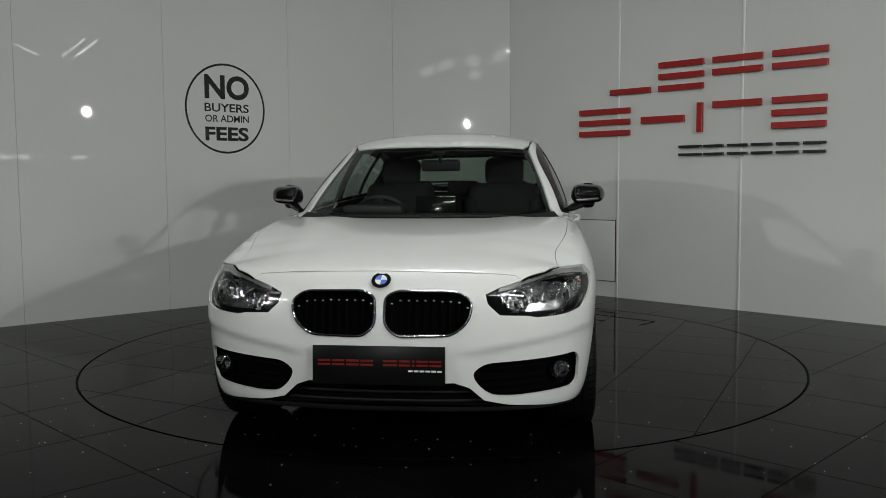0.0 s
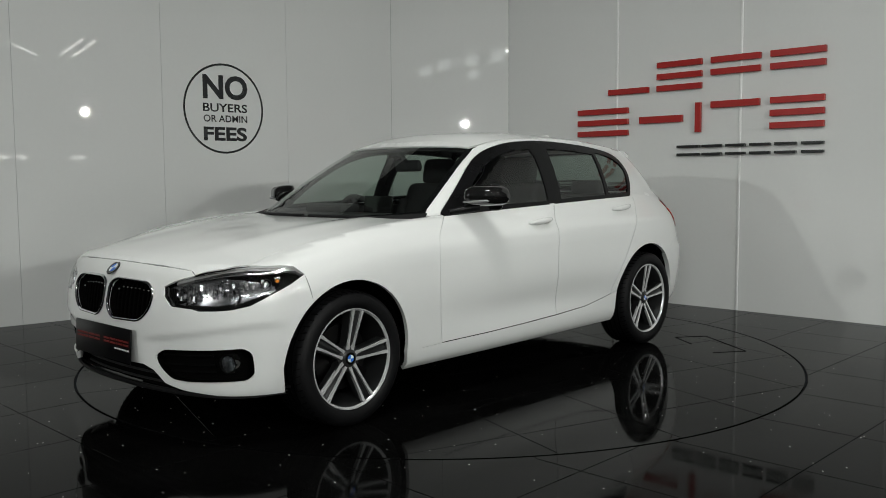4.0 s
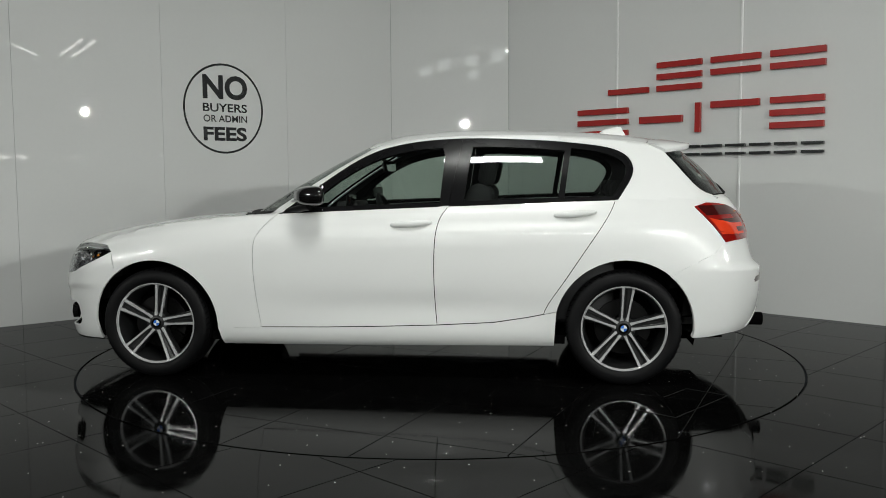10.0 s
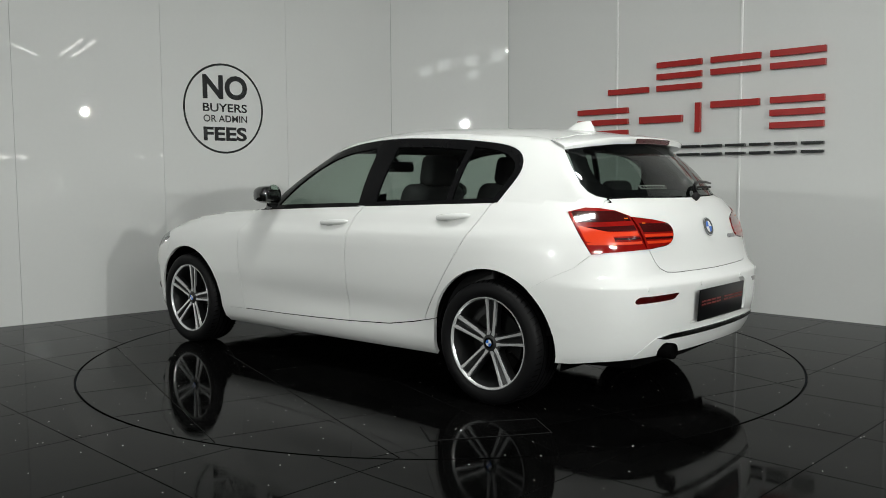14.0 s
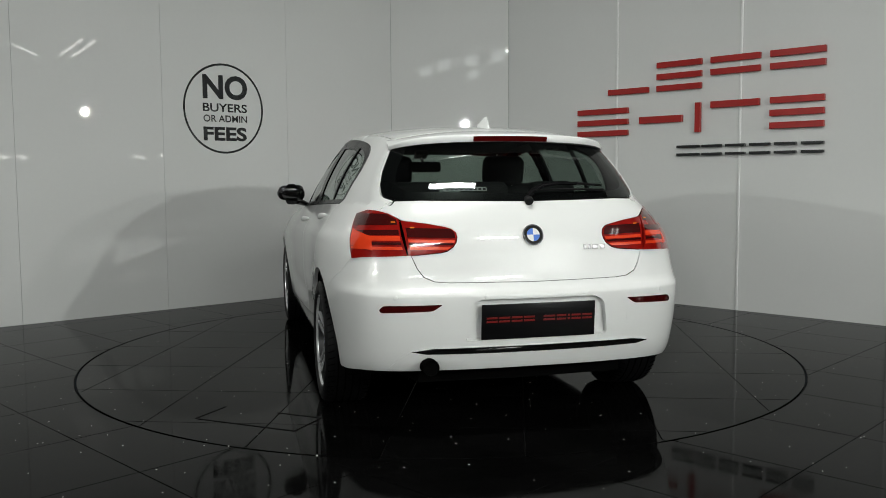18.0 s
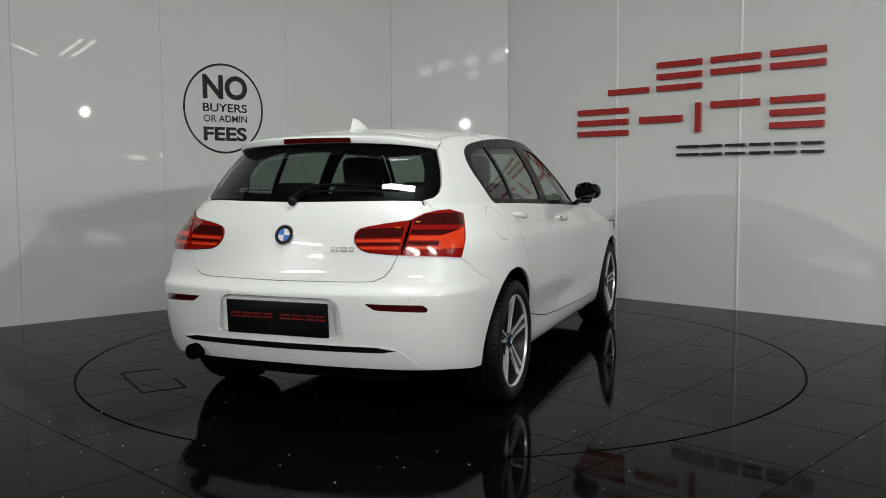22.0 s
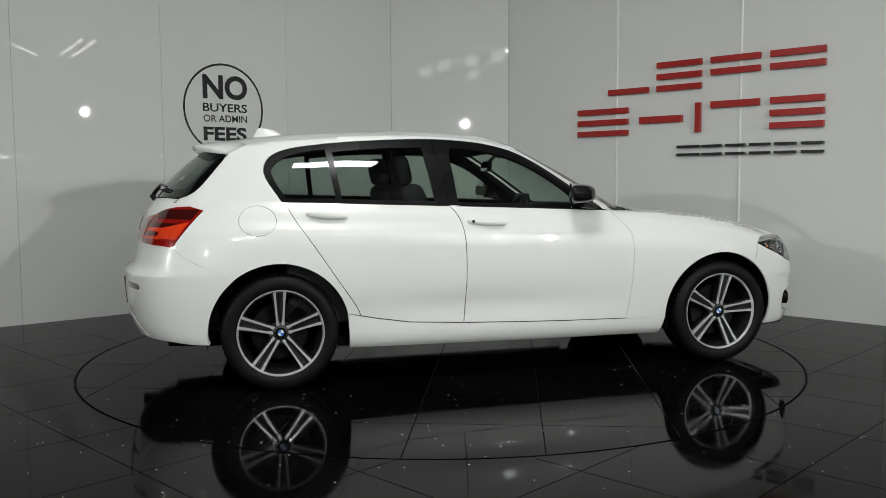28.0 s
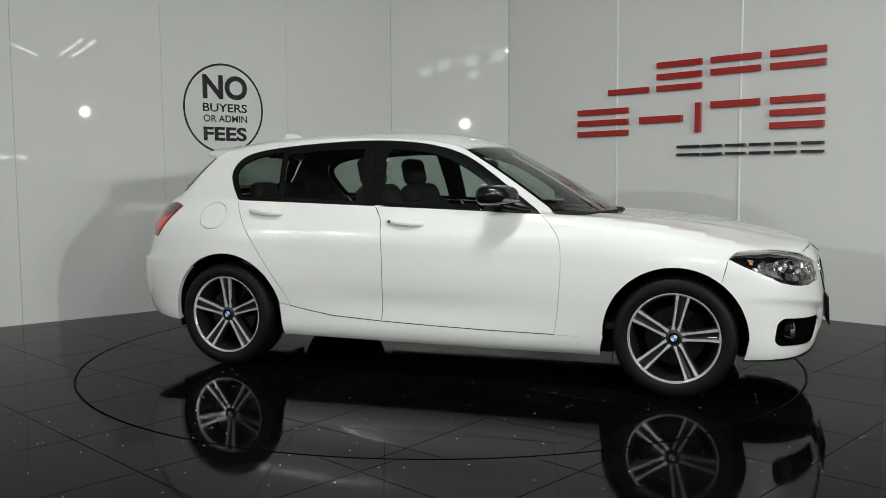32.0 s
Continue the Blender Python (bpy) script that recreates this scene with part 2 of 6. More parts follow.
# the low access hatch in the right wall
bm = bmesh.new()
box(bm, (0.72, 0.014, 0.58), Matrix.Translation((0.937, -0.009, 0.445)), 0.003)
part("access_hatch", bm, M["wall"], wall_right, "low white access hatch set in the wall")
bm = bmesh.new()
for sx, sz, w_, h_ in ((1.303, 0.445, 0.006, 0.592), (0.571, 0.445, 0.006, 0.592), (0.937, 0.739, 0.738, 0.006), (0.937, 0.152, 0.738, 0.006)):
    box(bm, (w_, 0.004, h_), Matrix.Translation((sx, -0.003, sz)))
part("hatch_joint", bm, M["gap"], wall_right)

# the hall round the studio corner
HX0, HX1, HY0, HY1, HZ = -27.0, 29.0, -29.0, 4.6, 4.4
for nm, cx, cy, lx, ly in (("wall_south", 1.0, HY0 - 0.1, 56.4, 0.2), ("wall_north", 1.0, HY1 + 0.1, 56.4, 0.2), ("wall_west", HX0 - 0.1, -12.2, 0.2, 33.6), ("wall_east", HX1 + 0.1, -12.2, 0.2, 33.6)):
    bm = bmesh.new()
    box(bm, (lx, ly, HZ), Matrix.Translation((cx, cy, HZ / 2)))
    tagged(part(nm, bm, M["hall"], smooth=False), "plain dark grey wall of the hall", "wall", kind="structure")
bm = bmesh.new()
box(bm, (56.4, 34.0, 0.2), Matrix.Translation((1.0, -12.2, HZ + 0.1)))
tagged(part("ceiling", bm, M["ceil"], smooth=False), "dark painted hall ceiling", "ceiling", kind="structure")


# ---- floor ----
RING = 2.2612
GAP = 0.005


def ring_poly(r, n=180):
    return [(r * math.cos(2 * math.pi * i / n), r * math.sin(2 * math.pi * i / n)) for i in range(n)]


def square(c, ang, sx, sy):
    ca, sa = math.cos(ang), math.sin(ang)
    return [(c[0] + ca * x - sa * y, c[1] + sa * x + ca * y) for x, y in ((-sx / 2, -sy / 2), (sx / 2, -sy / 2), (sx / 2, sy / 2), (-sx / 2, sy / 2))]


def dense(poly, step=0.03):
    out = []
    for (x0, y0), (x1, y1) in zip(poly, poly[1:] + poly[:1]):
        k = max(1, int(math.hypot(x1 - x0, y1 - y0) / step))
        out += [(x0 + (x1 - x0) * i / k, y0 + (y1 - y0) * i / k) for i in range(k)]
    return out


def cut_by_ring(poly, r, inside):
    """The parts of a tile that lie inside or outside a circle round the axis."""
    pts = dense(poly)
    keep = [(math.hypot(x, y) < r) == inside for x, y in pts]
    if all(keep):
        return [poly]
    if not any(keep):
        return []
    k0 = keep.index(False)
    pts, keep = pts[k0:] + pts[:k0], keep[k0:] + keep[:k0]
    chains, cur = [], []
    for q, k in zip(pts, keep):
        if k:
            cur.append(q)
        elif cur:
            chains.append(cur)
            cur = []
    if cur:
        chains.append(cur)
    out = []
    for c in chains:
        if len(c) < 3:
            continue
        a0, a1 = math.atan2(c[-1][1], c[-1][0]), math.atan2(c[0][1], c[0][0])
        d = (a1 - a0 + math.pi) % (2 * math.pi) - math.pi
        n = max(2, int(abs(d) * r / 0.05))
        out.append(c + [(r * math.cos(a0 + d * i / n), r * math.sin(a0 + d * i / n)) for i in range(n + 1)])
    return out


def tile_part(poly, parent, top=0.0):
    """One tile with a small bevel on its upper edge."""
    n = len(poly)
    cx, cy = sum(p[0] for p in poly) / n, sum(p[1] for p in poly) / n
    lo = [(x, y, top - 0.012) for x, y in poly]
    mid = [(x, y, top - 0.0015) for x, y in poly]
    up = []
    for x, y in poly:
        d = math.hypot(x - cx, y - cy) or 1
        up.append((x - (x - cx) / d * 0.0018, y - (y - cy) / d * 0.0018, top))
    faces = [list(range(2 * n, 3 * n))]
    for i in range(n):
        j = (i + 1) % n
        faces += [(i, j, n + j, n + i), (n + i, n + j, 2 * n + j, 2 * n + i)]
    return put("tile", mesh_of("tile", lo + mid + up, faces, M["tile"]), parent)




# ---- lamps ----
def batten(x, y, turn, power, length=1.5, z=4.27):
    """An unseen twin-tube batten added under the ceiling; an area light boosts its diffusers."""
    b = thing("fill_batten", "twin-tube white batten lamp added under the ceiling out of view, lit", "ceiling light", "battens", at=pose(x, y, z, 0, 0, turn))
    bm = bmesh.new()
    box(bm, (length + 0.06, 0.30, 0.05), Matrix.Translation((0, 0, 0.06)), 0.01)
    part("housing", bm, M["steel"], b)
    for sy in (-0.08, 0.08):
        bm = bmesh.new()
        box(bm, (length, 0.07, 0.03), Matrix.Translation((0, sy, 0.018)), 0.012)
        part("diffuser", bm, M["tube"], b, "lit white diffuser")
    for sx in (-0.3 * length, 0.3 * length):
        bm = bmesh.new()
        box(bm, (0.05, 0.08, HZ - z - 0.08), Matrix.Translation((sx, 0, 0.08 + (HZ - z - 0.08) / 2)), 0.004)
        part("bracket", bm, M["steel"], b)
    li = bpy.data.lights.new("batten_light", "AREA")
    li.shape, li.size, li.size_y, li.energy, li.color = "RECTANGLE", length, 0.26, power, (0.975, 1.0, 0.955)
    lo = new("batten_light", li)
    lo.matrix_basis = pose(x, y, z - 0.012, 0, 0, turn)
    return b


# added, unseen battens: the first lifts the bonnet from above, the rest fill
KEY = 52.0
for x, y, turn, p, ln in ((0.0, -2.35, 0, 1.25, 1.2), (3.2, -7.6, 0, 3.0, 1.6), (0.0, -9.0, 0, 2.0, 1.8), (-8.5, -8.5, -50, 3.5, 1.6)):
    batten(x, y, turn, KEY * p, ln)


def flood(x, y, z, face, power):
    """A round flood lamp hung on a rod from the hall's ceiling."""
    f = thing("flood_lamp", "round white flood lamp hung in the hall, lit", "lamp", "flood lamps", at=look((x, y, z), face))
    bm = bmesh.new()
    lathe(bm, [(0.05, 0.24), (0.1, 0.2), (0.07, 0.03), (0.075, 0.005), (0.07, 0.005), (0.055, 0.03)], 32)
    part("shade", bm, M["steel"], f)
    bm = bmesh.new()
    inv = f.matrix_basis.inverted()
    tube(bm, [inv @ Vector((x, y, HZ - 0.001)), inv @ Vector((x, y, z + 0.12)), Vector((0, 0, 0.22))], 0.014)
    part("rod", bm, M["steel"], f)
    bm = bmesh.new()
    cyl(bm, 0.045, 0.01, Matrix.Translation((0, 0, 0.03)), 32)
    part("lamp_glass", bm, M["flood"], f, "lit lamp glass")
    li = bpy.data.lights.new("flood_light", "AREA")
    li.shape, li.size, li.energy, li.color = "DISK", 0.16, power, (0.975, 1.0, 0.955)
    lo = new("flood_light", li)
    lo.matrix_basis = look((x, y, z), face) @ Matrix.Translation((0, 0, 0.018))


FLOOD = 75.0
for x, y, z, p in ((8.98, -5.8, 2.74, 0.9), (5.13, -8.14, 2.61, 2.5), (6.008, -7.635, 2.61, 1.0), (-2.14, -10.3, 2.59, 1.0), (-9.5, -8.0, 3.4, 3.0)):
    flood(x, y, z, (0, 2.0, 1.6), FLOOD * p)


def strip_lamp(a, b, width=0.035):
    """A slim lit tube lamp in the hall, hung on two thin rods."""
    a, b = Vector(a), Vector(b)
    d = (b - a)
    s = thing("strip_lamp", "slim lit tube lamp hung in the dark hall", "lamp", "strip lamps", at=Matrix.Translation((a + b) / 2) @ d.to_track_quat("X", "Z").to_matrix().to_4x4())
    bm = bmesh.new()
    box(bm, (d.length, width, width), bevel=width * 0.3)
    part("tube", bm, M["tube"], s, "lit white tube")
    inv = s.matrix_basis.inverted()
    for f in (0.15, 0.85):
        q = a + d * f
        bm = bmesh.new()
        tube(bm, [inv @ (q + Vector((0, 0, width * 0.45))), inv @ Vector((q.x, q.y, HZ - 0.001))], 0.006)
        part("rod", bm, M["steel"], s)


for a, b in (((4.72, -4.55, 3.6), (6.08, -5.0, 3.6)), ((6.18, -4.54, 3.6), (4.51, -3.06, 3.6)), ((6.36, -4.40, 3.6), (4.69, -2.92, 3.6)), 
             ((14.77, -12.25, 1.9), (15.3, -12.32, 1.9)), ((15.19, -11.66, 1.9), (14.94, -11.77, 1.9)), ((14.31, -12.91, 1.9), (13.69, -13.21, 1.9)),
             ((15.5, -8.75, 1.86), (15.9, -8.05, 1.86)), ((14.75, -9.85, 1.85), (15.0, -9.5, 1.85)), ((16.2, -7.75, 1.93), (16.28, -7.6, 1.93))):
    strip_lamp(a, b, 0.035 if a[2] > 3 else 0.1)




def glow_strip(x, y, turn):
    """A dim glowing strip added to the unseen ceiling, in a slim frame."""
    f = thing("glow_strip", "dim glowing strip added to the ceiling for pale patches mirrored in the wall", "roof light", "roof lights", at=pose(x, y, HZ, 0, 0, turn))
    bm = bmesh.new()
    box(bm, (0.36, 2.3, 0.012), Matrix.Translation((0, 0, -0.010)), 0.003)
    part("sheet", bm, M["patch_glow"], f, "pale glowing sheet")
    for sx, sy, lx, ly in ((0.2, 0, 0.04, 2.4), (-0.2, 0, 0.04, 2.4), (0, 1.18, 0.36, 0.04), (0, -1.18, 0.36, 0.04)):
        bm = bmesh.new()
        box(bm, (lx, ly, 0.03), Matrix.Translation((sx, sy, -0.016)), 0.004)
        part("frame_bar", bm, M["steel"], f)


# added glow: these strips only make pale patches mirrored in the wall
for x, y, turn in ((-3.9, -13.4, -14), (-3.0, -11.9, -13), (-2.15, -11.4, -12), (-1.3, -10.7, -10), (-2.6, -14.6, -12)):
    glow_strip(x, y, turn)


# ---- signs on the walls ----
def lettering(text, width, height, low, left, bold=0.02):
    """One line of black letters, fitted to its place on the wall."""
    cu = bpy.data.curves.new("letters", "FONT")
    cu.body, cu.offset, cu.resolution_u = text, bold, 4
    tmp = new("letters", cu)
    bpy.context.view_layer.update()
    me = bpy.data.meshes.new_from_object(tmp.evaluated_get(bpy.context.evaluated_depsgraph_get()))
    bpy.data.objects.remove(tmp)
    v = np.array([p.co for p in me.vertices])
    lo, hi = v.min(0), v.max(0)
    for p in me.vertices:
        c = p.co.copy()
        p.co = (left + (c.x - lo[0]) / (hi[0] - lo[0]) * width, -0.0015, low + (c.y - lo[1]) / (hi[1] - lo[1]) * height)
    me.materials.clear()
    me.materials.append(M["vinyl"])
    return me


fees = thing("wall_sign", "round black vinyl notice about fees on the white wall", "sign", at=ML)
bm = bmesh.new()
CX, CZ, CR = -1.924, 1.799, 0.410
ra, rb_ = [], []
for i in range(96):
    a = 2 * math.pi * i / 96
    ra.append(bm.verts.new((CX + (CR - 0.0) * 0.968 * math.cos(a), -0.0015, CZ + CR * math.sin(a))))
    rb_.append(bm.verts.new((CX + (CR - 0.019) * 0.968 * math.cos(a), -0.0015, CZ + (CR - 0.019) * math.sin(a))))
for i in range(96):
    bm.faces.new((ra[i], ra[(i + 1) % 96], rb_[(i + 1) % 96], rb_[i]))
part("ring", bm, M["vinyl"], fees, "black ring", smooth=False)
for text, w, h, low, left, bold in (("NO", 0.445, 0.222, 1.882, -2.131, 0.035), ("BUYERS", 0.44, 0.078, 1.768, -2.134, 0.02), ("OR ADMIN", 0.436, 0.064, 1.676, -2.131, 0.015), ("FEES", 0.432, 0.128, 1.505, -2.133, 0.035)):
    put("lettering", lettering(text, w, h, low, left, bold), fees)

trade = thing("trade_sign", "large raised red and black bar sign on the white wall", "sign", at=MR)


def raised(x0, x1, z0, z1, material, depth=0.03):
    bm = bmesh.new()
    box(bm, (x1 - x0, depth, z1 - z0), Matrix.Translation(((x0 + x1) / 2, -0.012 - depth / 2, (z0 + z1) / 2)), 0.002, 1)
    for zz in ((z0 + z1) / 2,):
        box(bm, (0.02, 0.014, 0.02), Matrix.Translation(((x0 + x1) / 2, -0.006, zz)))
    part("bar", bm, material, trade, "red bar" if material is M["red"] else "black bar", smooth=False)


def rows_of(x0, x1, z0, z1, heights, material):
    for a, b in heights:
        raised(x0, x1, z0 + (z1 - z0) * a, z0 + (z1 - z0) * b, material)


THREE, TWO, LOW, MID, TOP = ((0, 0.2), (0.4, 0.6), (0.8, 1.0)), ((0.4, 0.6), (0.8, 1.0)), ((0, 0.2),), ((0.38, 0.62),), ((0.78, 1.0),)
Z0, Z1 = 1.918, 2.176
for x0, x1, hs in ((1.245, 1.672, LOW), (1.757, 2.193, THREE), (2.277, 2.717, TWO), (2.80, 3.245, TWO)):
    rows_of(x0, x1, Z0, Z1, hs, M["red"])
Z0, Z1 = 1.54, 1.797
for x0, x1, hs in ((0.90, 1.46, ((0.0, 0.2), (0.4, 0.6), (0.8, 1.0))), (1.582, 2.016, MID), (2.138, 2.19, ((0, 1),)), (2.283, 2.716, TOP), (2.805, 3.243, THREE)):
    rows_of(x0, x1, Z0, Z1, hs, M["red"])
for x0, x1 in ((1.967, 2.185), (2.205, 2.388), (2.424, 2.599), (2.637, 2.812), (2.848, 3.028), (3.069, 3.246)):
    rows_of(x0, x1, 1.336, 1.428, ((0.0, 0.24), (0.76, 1.0)), M["black_sign"])




# ---- the car's form: x forward, y to its left, z up, from the middle of the wheelbase on the ground ----
from mathutils.bvhtree import BVHTree
from mathutils.geometry import delaunay_2d_cdt


def spline(knots, values, q):
    """A natural cubic curve through values at knots, at the places q."""
    x, y, q = np.asarray(knots, float), np.asarray(values, float), np.asarray(q, float)
    flat = y.ndim == 1
    if flat:
        y = y[:, None]
    n, h = len(x), np.diff(x)
    a, b = np.zeros((n, n)), np.zeros((n, y.shape[1]))
    a[0, 0] = a[-1, -1] = 1
    for i in range(1, n - 1):
        a[i, i - 1:i + 2] = h[i - 1], 2 * (h[i - 1] + h[i]), h[i]
        b[i] = 3 * ((y[i + 1] - y[i]) / h[i] - (y[i] - y[i - 1]) / h[i - 1])
    c = np.linalg.solve(a, b)
    k = np.clip(np.searchsorted(x, q, side="right") - 1, 0, n - 2)
    d = (c[k + 1] - c[k]) / (3 * h[k])[:, None]
    s = (y[k + 1] - y[k]) / h[k][:, None] - h[k][:, None] * (2 * c[k] + c[k + 1]) / 3
    t = (q - x[k])[:, None]
    out = y[k] + s * t + c[k] * t ** 2 + d * t ** 3
    return out[:, 0] if flat else out


def mono(knots, values, q):
    """A curve through values at knots that does not overshoot."""
    x, y, q = np.asarray(knots, float), np.asarray(values, float), np.asarray(q, float)
    h, d = np.diff(x), np.diff(y) / np.diff(x)
    m = np.zeros(len(x))
    for i in range(1, len(x) - 1):
        if d[i - 1] * d[i] > 0:
            w1, w2 = 2 * h[i] + h[i - 1], h[i] + 2 * h[i - 1]
            m[i] = (w1 + w2) / (w1 / d[i - 1] + w2 / d[i])
    m[0], m[-1] = d[0], d[-1]
    k = np.clip(np.searchsorted(x, q, side="right") - 1, 0, len(x) - 2)
    t = np.clip((q - x[k]) / h[k], 0, 1)
    return (y[k] * (2 * t ** 3 - 3 * t ** 2 + 1) + h[k] * m[k] * (t ** 3 - 2 * t ** 2 + t)
            + y[k + 1] * (3 * t ** 2 - 2 * t ** 3) + h[k] * m[k + 1] * (t ** 3 - t ** 2))


def smooth_step(t):
    t = np.clip(t, 0, 1)
    return t * t * (3 - 2 * t)


def bump1(x, c, w):
    return np.exp(-((x - c) / w) ** 2)


# nose and tail, seen from above: how far the skin lies behind the tip, against the share of half the width
NOSE_Y = [0, 0.25, 0.45, 0.62, 0.76, 0.87, 0.94, 0.975]
NOSE_D = [0, 0.010, 0.033, 0.07, 0.122, 0.195, 0.30, 0.47]
TAIL_Y = [0, 0.3, 0.55, 0.72, 0.83, 0.91, 0.96, 0.985]
TAIL_D = [0, 0.011, 0.041, 0.083, 0.14, 0.225, 0.345, 0.51]
# the middle of nose and tail, seen from the side
NOSE_Z = [0.17, 0.22, 0.28, 0.36, 0.46, 0.54, 0.64, 0.71, 0.75, 0.79, 0.84]
NOSE_X = [2.04, 2.085, 2.105, 2.12, 2.125, 2.12, 2.105, 2.085, 2.067, 2.035, 1.95]
TAIL_Z = [0.22, 0.30, 0.40, 0.50, 0.60, 0.648, 0.664, 0.69, 0.80, 0.896, 0.97, 1.04, 1.06]
TAIL_X = [-2.09, -2.15, -2.19, -2.205, -2.209, -2.207, -2.188, -2.165, -2.135, -2.113, -2.08, -2.035, -2.02]
# half the width against the height, as a share of the flank
FLANK_T = [0, 0.04, 0.12, 0.2, 0.32, 0.45, 0.6, 0.72, 0.80, 0.87, 0.94, 1.0]
FLANK_Y = [0.785, 0.822, 0.842, 0.846, 0.855, 0.862, 0.866, 0.866, 0.859, 0.836, 0.806, 0.775]
WING_Y = [0.785, 0.822, 0.842, 0.852, 0.862, 0.868, 0.872, 0.872, 0.866, 0.850, 0.824, 0.772]
# the upper rim of the flank
RIM_X = [-2.05, -1.85, -1.6, -1.3, -0.7, 0.0, 0.6, 0.9, 1.2, 1.5, 1.7, 1.85, 1.95, 2.06]
RIM_Z = [1.04, 1.035, 1.03, 1.022, 1.004, 0.982, 0.958, 0.942, 0.915, 0.872, 0.828, 0.785, 0.785, 0.785]
SILL = 0.19


def loop_points(tau, n=420):
    """One line round half the car, from the nose to the tail, at the share tau of the flank's height."""
    cx = [2.12 - d for d in NOSE_D] + [0.9, 0.45, 0.0, -0.45, -0.9] + [-2.2 + d for d in TAIL_D[::-1]]
    cy = NOSE_Y + [0.992, 0.997, 1.0, 1.0, 0.998] + TAIL_Y[::-1]
    cx, cy = np.array(cx), np.array(cy)
    s = np.concatenate([[0], np.cumsum(np.hypot(np.diff(cx), np.diff(cy)))])
    q = np.linspace(0, s[-1], n)
    q = np.sort(np.concatenate([q, np.linspace(0, 0.9, 120), np.linspace(s[-1] - 0.9, s[-1], 120)]))
    xy = spline(s, np.stack([cx, cy], 1), q)
    return xy[:, 0], np.clip(xy[:, 1], 0, 1.0)


def flank(tau):
    x0, eta = loop_points(tau)
    z = SILL + tau * (mono(RIM_X, RIM_Z, x0) - SILL)
    # the sill line rises to the tail
    lift = 0.075 * np.clip((-1.72 - x0) / 0.4, 0, 1)
    z = z + lift * (1 - tau) ** 2
    fx, tx = mono(NOSE_Z, NOSE_X, z) - 2.12, mono(TAIL_Z, TAIL_X, z) + 2.2
    wf, wt = np.clip((x0 - 0.9) / 1.2, 0, 1) ** 1.3, np.clip((-0.9 - x0) / 1.25, 0, 1) ** 1.3
    x = x0 + fx * wf + tx * wt
    mixw = np.clip((x0 - 0.4) / 0.7, 0, 1)
    mixw = mixw * mixw * (3 - 2 * mixw)
    w = (1 - mixw) * mono(FLANK_T, FLANK_Y, np.full_like(x0, tau)) + mixw * mono(FLANK_T, WING_Y, np.full_like(x0, tau))
    # the tail draws in towards the rear window
    tail = np.clip((-1.2 - x0) / 0.8, 0, 1) ** 1.5
    w = w - tail * np.clip((tau - 0.55) / 0.45, 0, 1) ** 1.5 * 0.075
    y = eta * w
    # swollen wheel arches, a shallow hollow low in the doors and a crease at handle height
    y = y + 0.018 * bump1(x, 1.345, 0.42) * bump1(z, 0.55, 0.28) * (eta > 0.5) * np.clip(eta * 2 - 1, 0, 1)
    y = y + 0.024 * bump1(x, -1.345, 0.42) * bump1(z, 0.55, 0.28) * np.clip(eta * 2 - 1, 0, 1)
    y = y - 0.014 * bump1(x, -0.15, 0.8) * bump1(z, 0.43, 0.085)
    line = 0.845 + 0.045 * np.clip((0.75 - x) / 2.0, 0, 1.1)
    y = y - (0.0045 * bump1(z, line + 0.03, 0.032) - 0.002 * bump1(z, line - 0.02, 0.03)) * smooth_step((1.1 - x) / 0.4) * smooth_step((x + 1.75) / 0.4)
    # the front bumper folds in under a crease that climbs from the grille to the wheel
    crease = 0.478 + 0.075 * np.clip((y - 0.36) / 0.45, 0, 1)
    fold = smooth_step((crease - z) / 0.042) * np.clip((z - 0.24) / 0.12, 0, 1) * smooth_step((y - 0.28) / 0.16) * smooth_step((x - 1.66) / 0.24)
    x, y = x - 0.022 * fold * np.clip(1.1 - y, 0, 1), y - 0.010 * fold
    return x, y, z


def grid_mesh(rows):
    """Points and triangles of a sheet given as rows of points."""
    r = np.array(rows)
    a, b = r.shape[:2]
    idx = np.arange(a * b).reshape(a, b)
    q = np.stack([idx[:-1, :-1], idx[:-1, 1:], idx[1:, 1:], idx[1:, :-1]], -1).reshape(-1, 4)
    return r.reshape(-1, 3), q


FLANK = [np.stack(flank(t), 1) for t in np.concatenate([np.linspace(0, 0.12, 10)[:-1], np.linspace(0.12, 1, 70)])]
RIM = FLANK[-1]

# the cabin: from the line round its foot to the line round the roof
FOOT = np.array([(0.955, 0, 0.925), (0.93, 0.25, 0.93), (0.845, 0.5, 0.94), (0.72, 0.66, 0.95), (0.58, 0.745, 0.958), (0.35, 0.768, 0.968), (0.0, 0.778, 0.981), (-0.7, 0.776, 1.003),
                 (-1.2, 0.757, 1.019), (-1.5, 0.725, 1.027), (-1.7, 0.685, 1.032), (-1.84, 0.63, 1.036), (-1.95, 0.45, 1.04), (-2.01, 0.22, 1.042), (-2.03, 0, 1.042)])
HEAD = np.array([(0.185, 0, 1.352), (0.172, 0.2, 1.350), (0.135, 0.42, 1.340), (0.09, 0.525, 1.332), (-0.02, 0.56, 1.352), (-0.2, 0.572, 1.375), (-0.45, 0.578, 1.388), (-0.8, 0.575, 1.388),
                 (-1.1, 0.565, 1.375), (-1.35, 0.55, 1.355), (-1.5, 0.535, 1.337), (-1.6, 0.51, 1.32), (-1.66, 0.38, 1.325), (-1.705, 0.2, 1.332), (-1.72, 0, 1.334)])


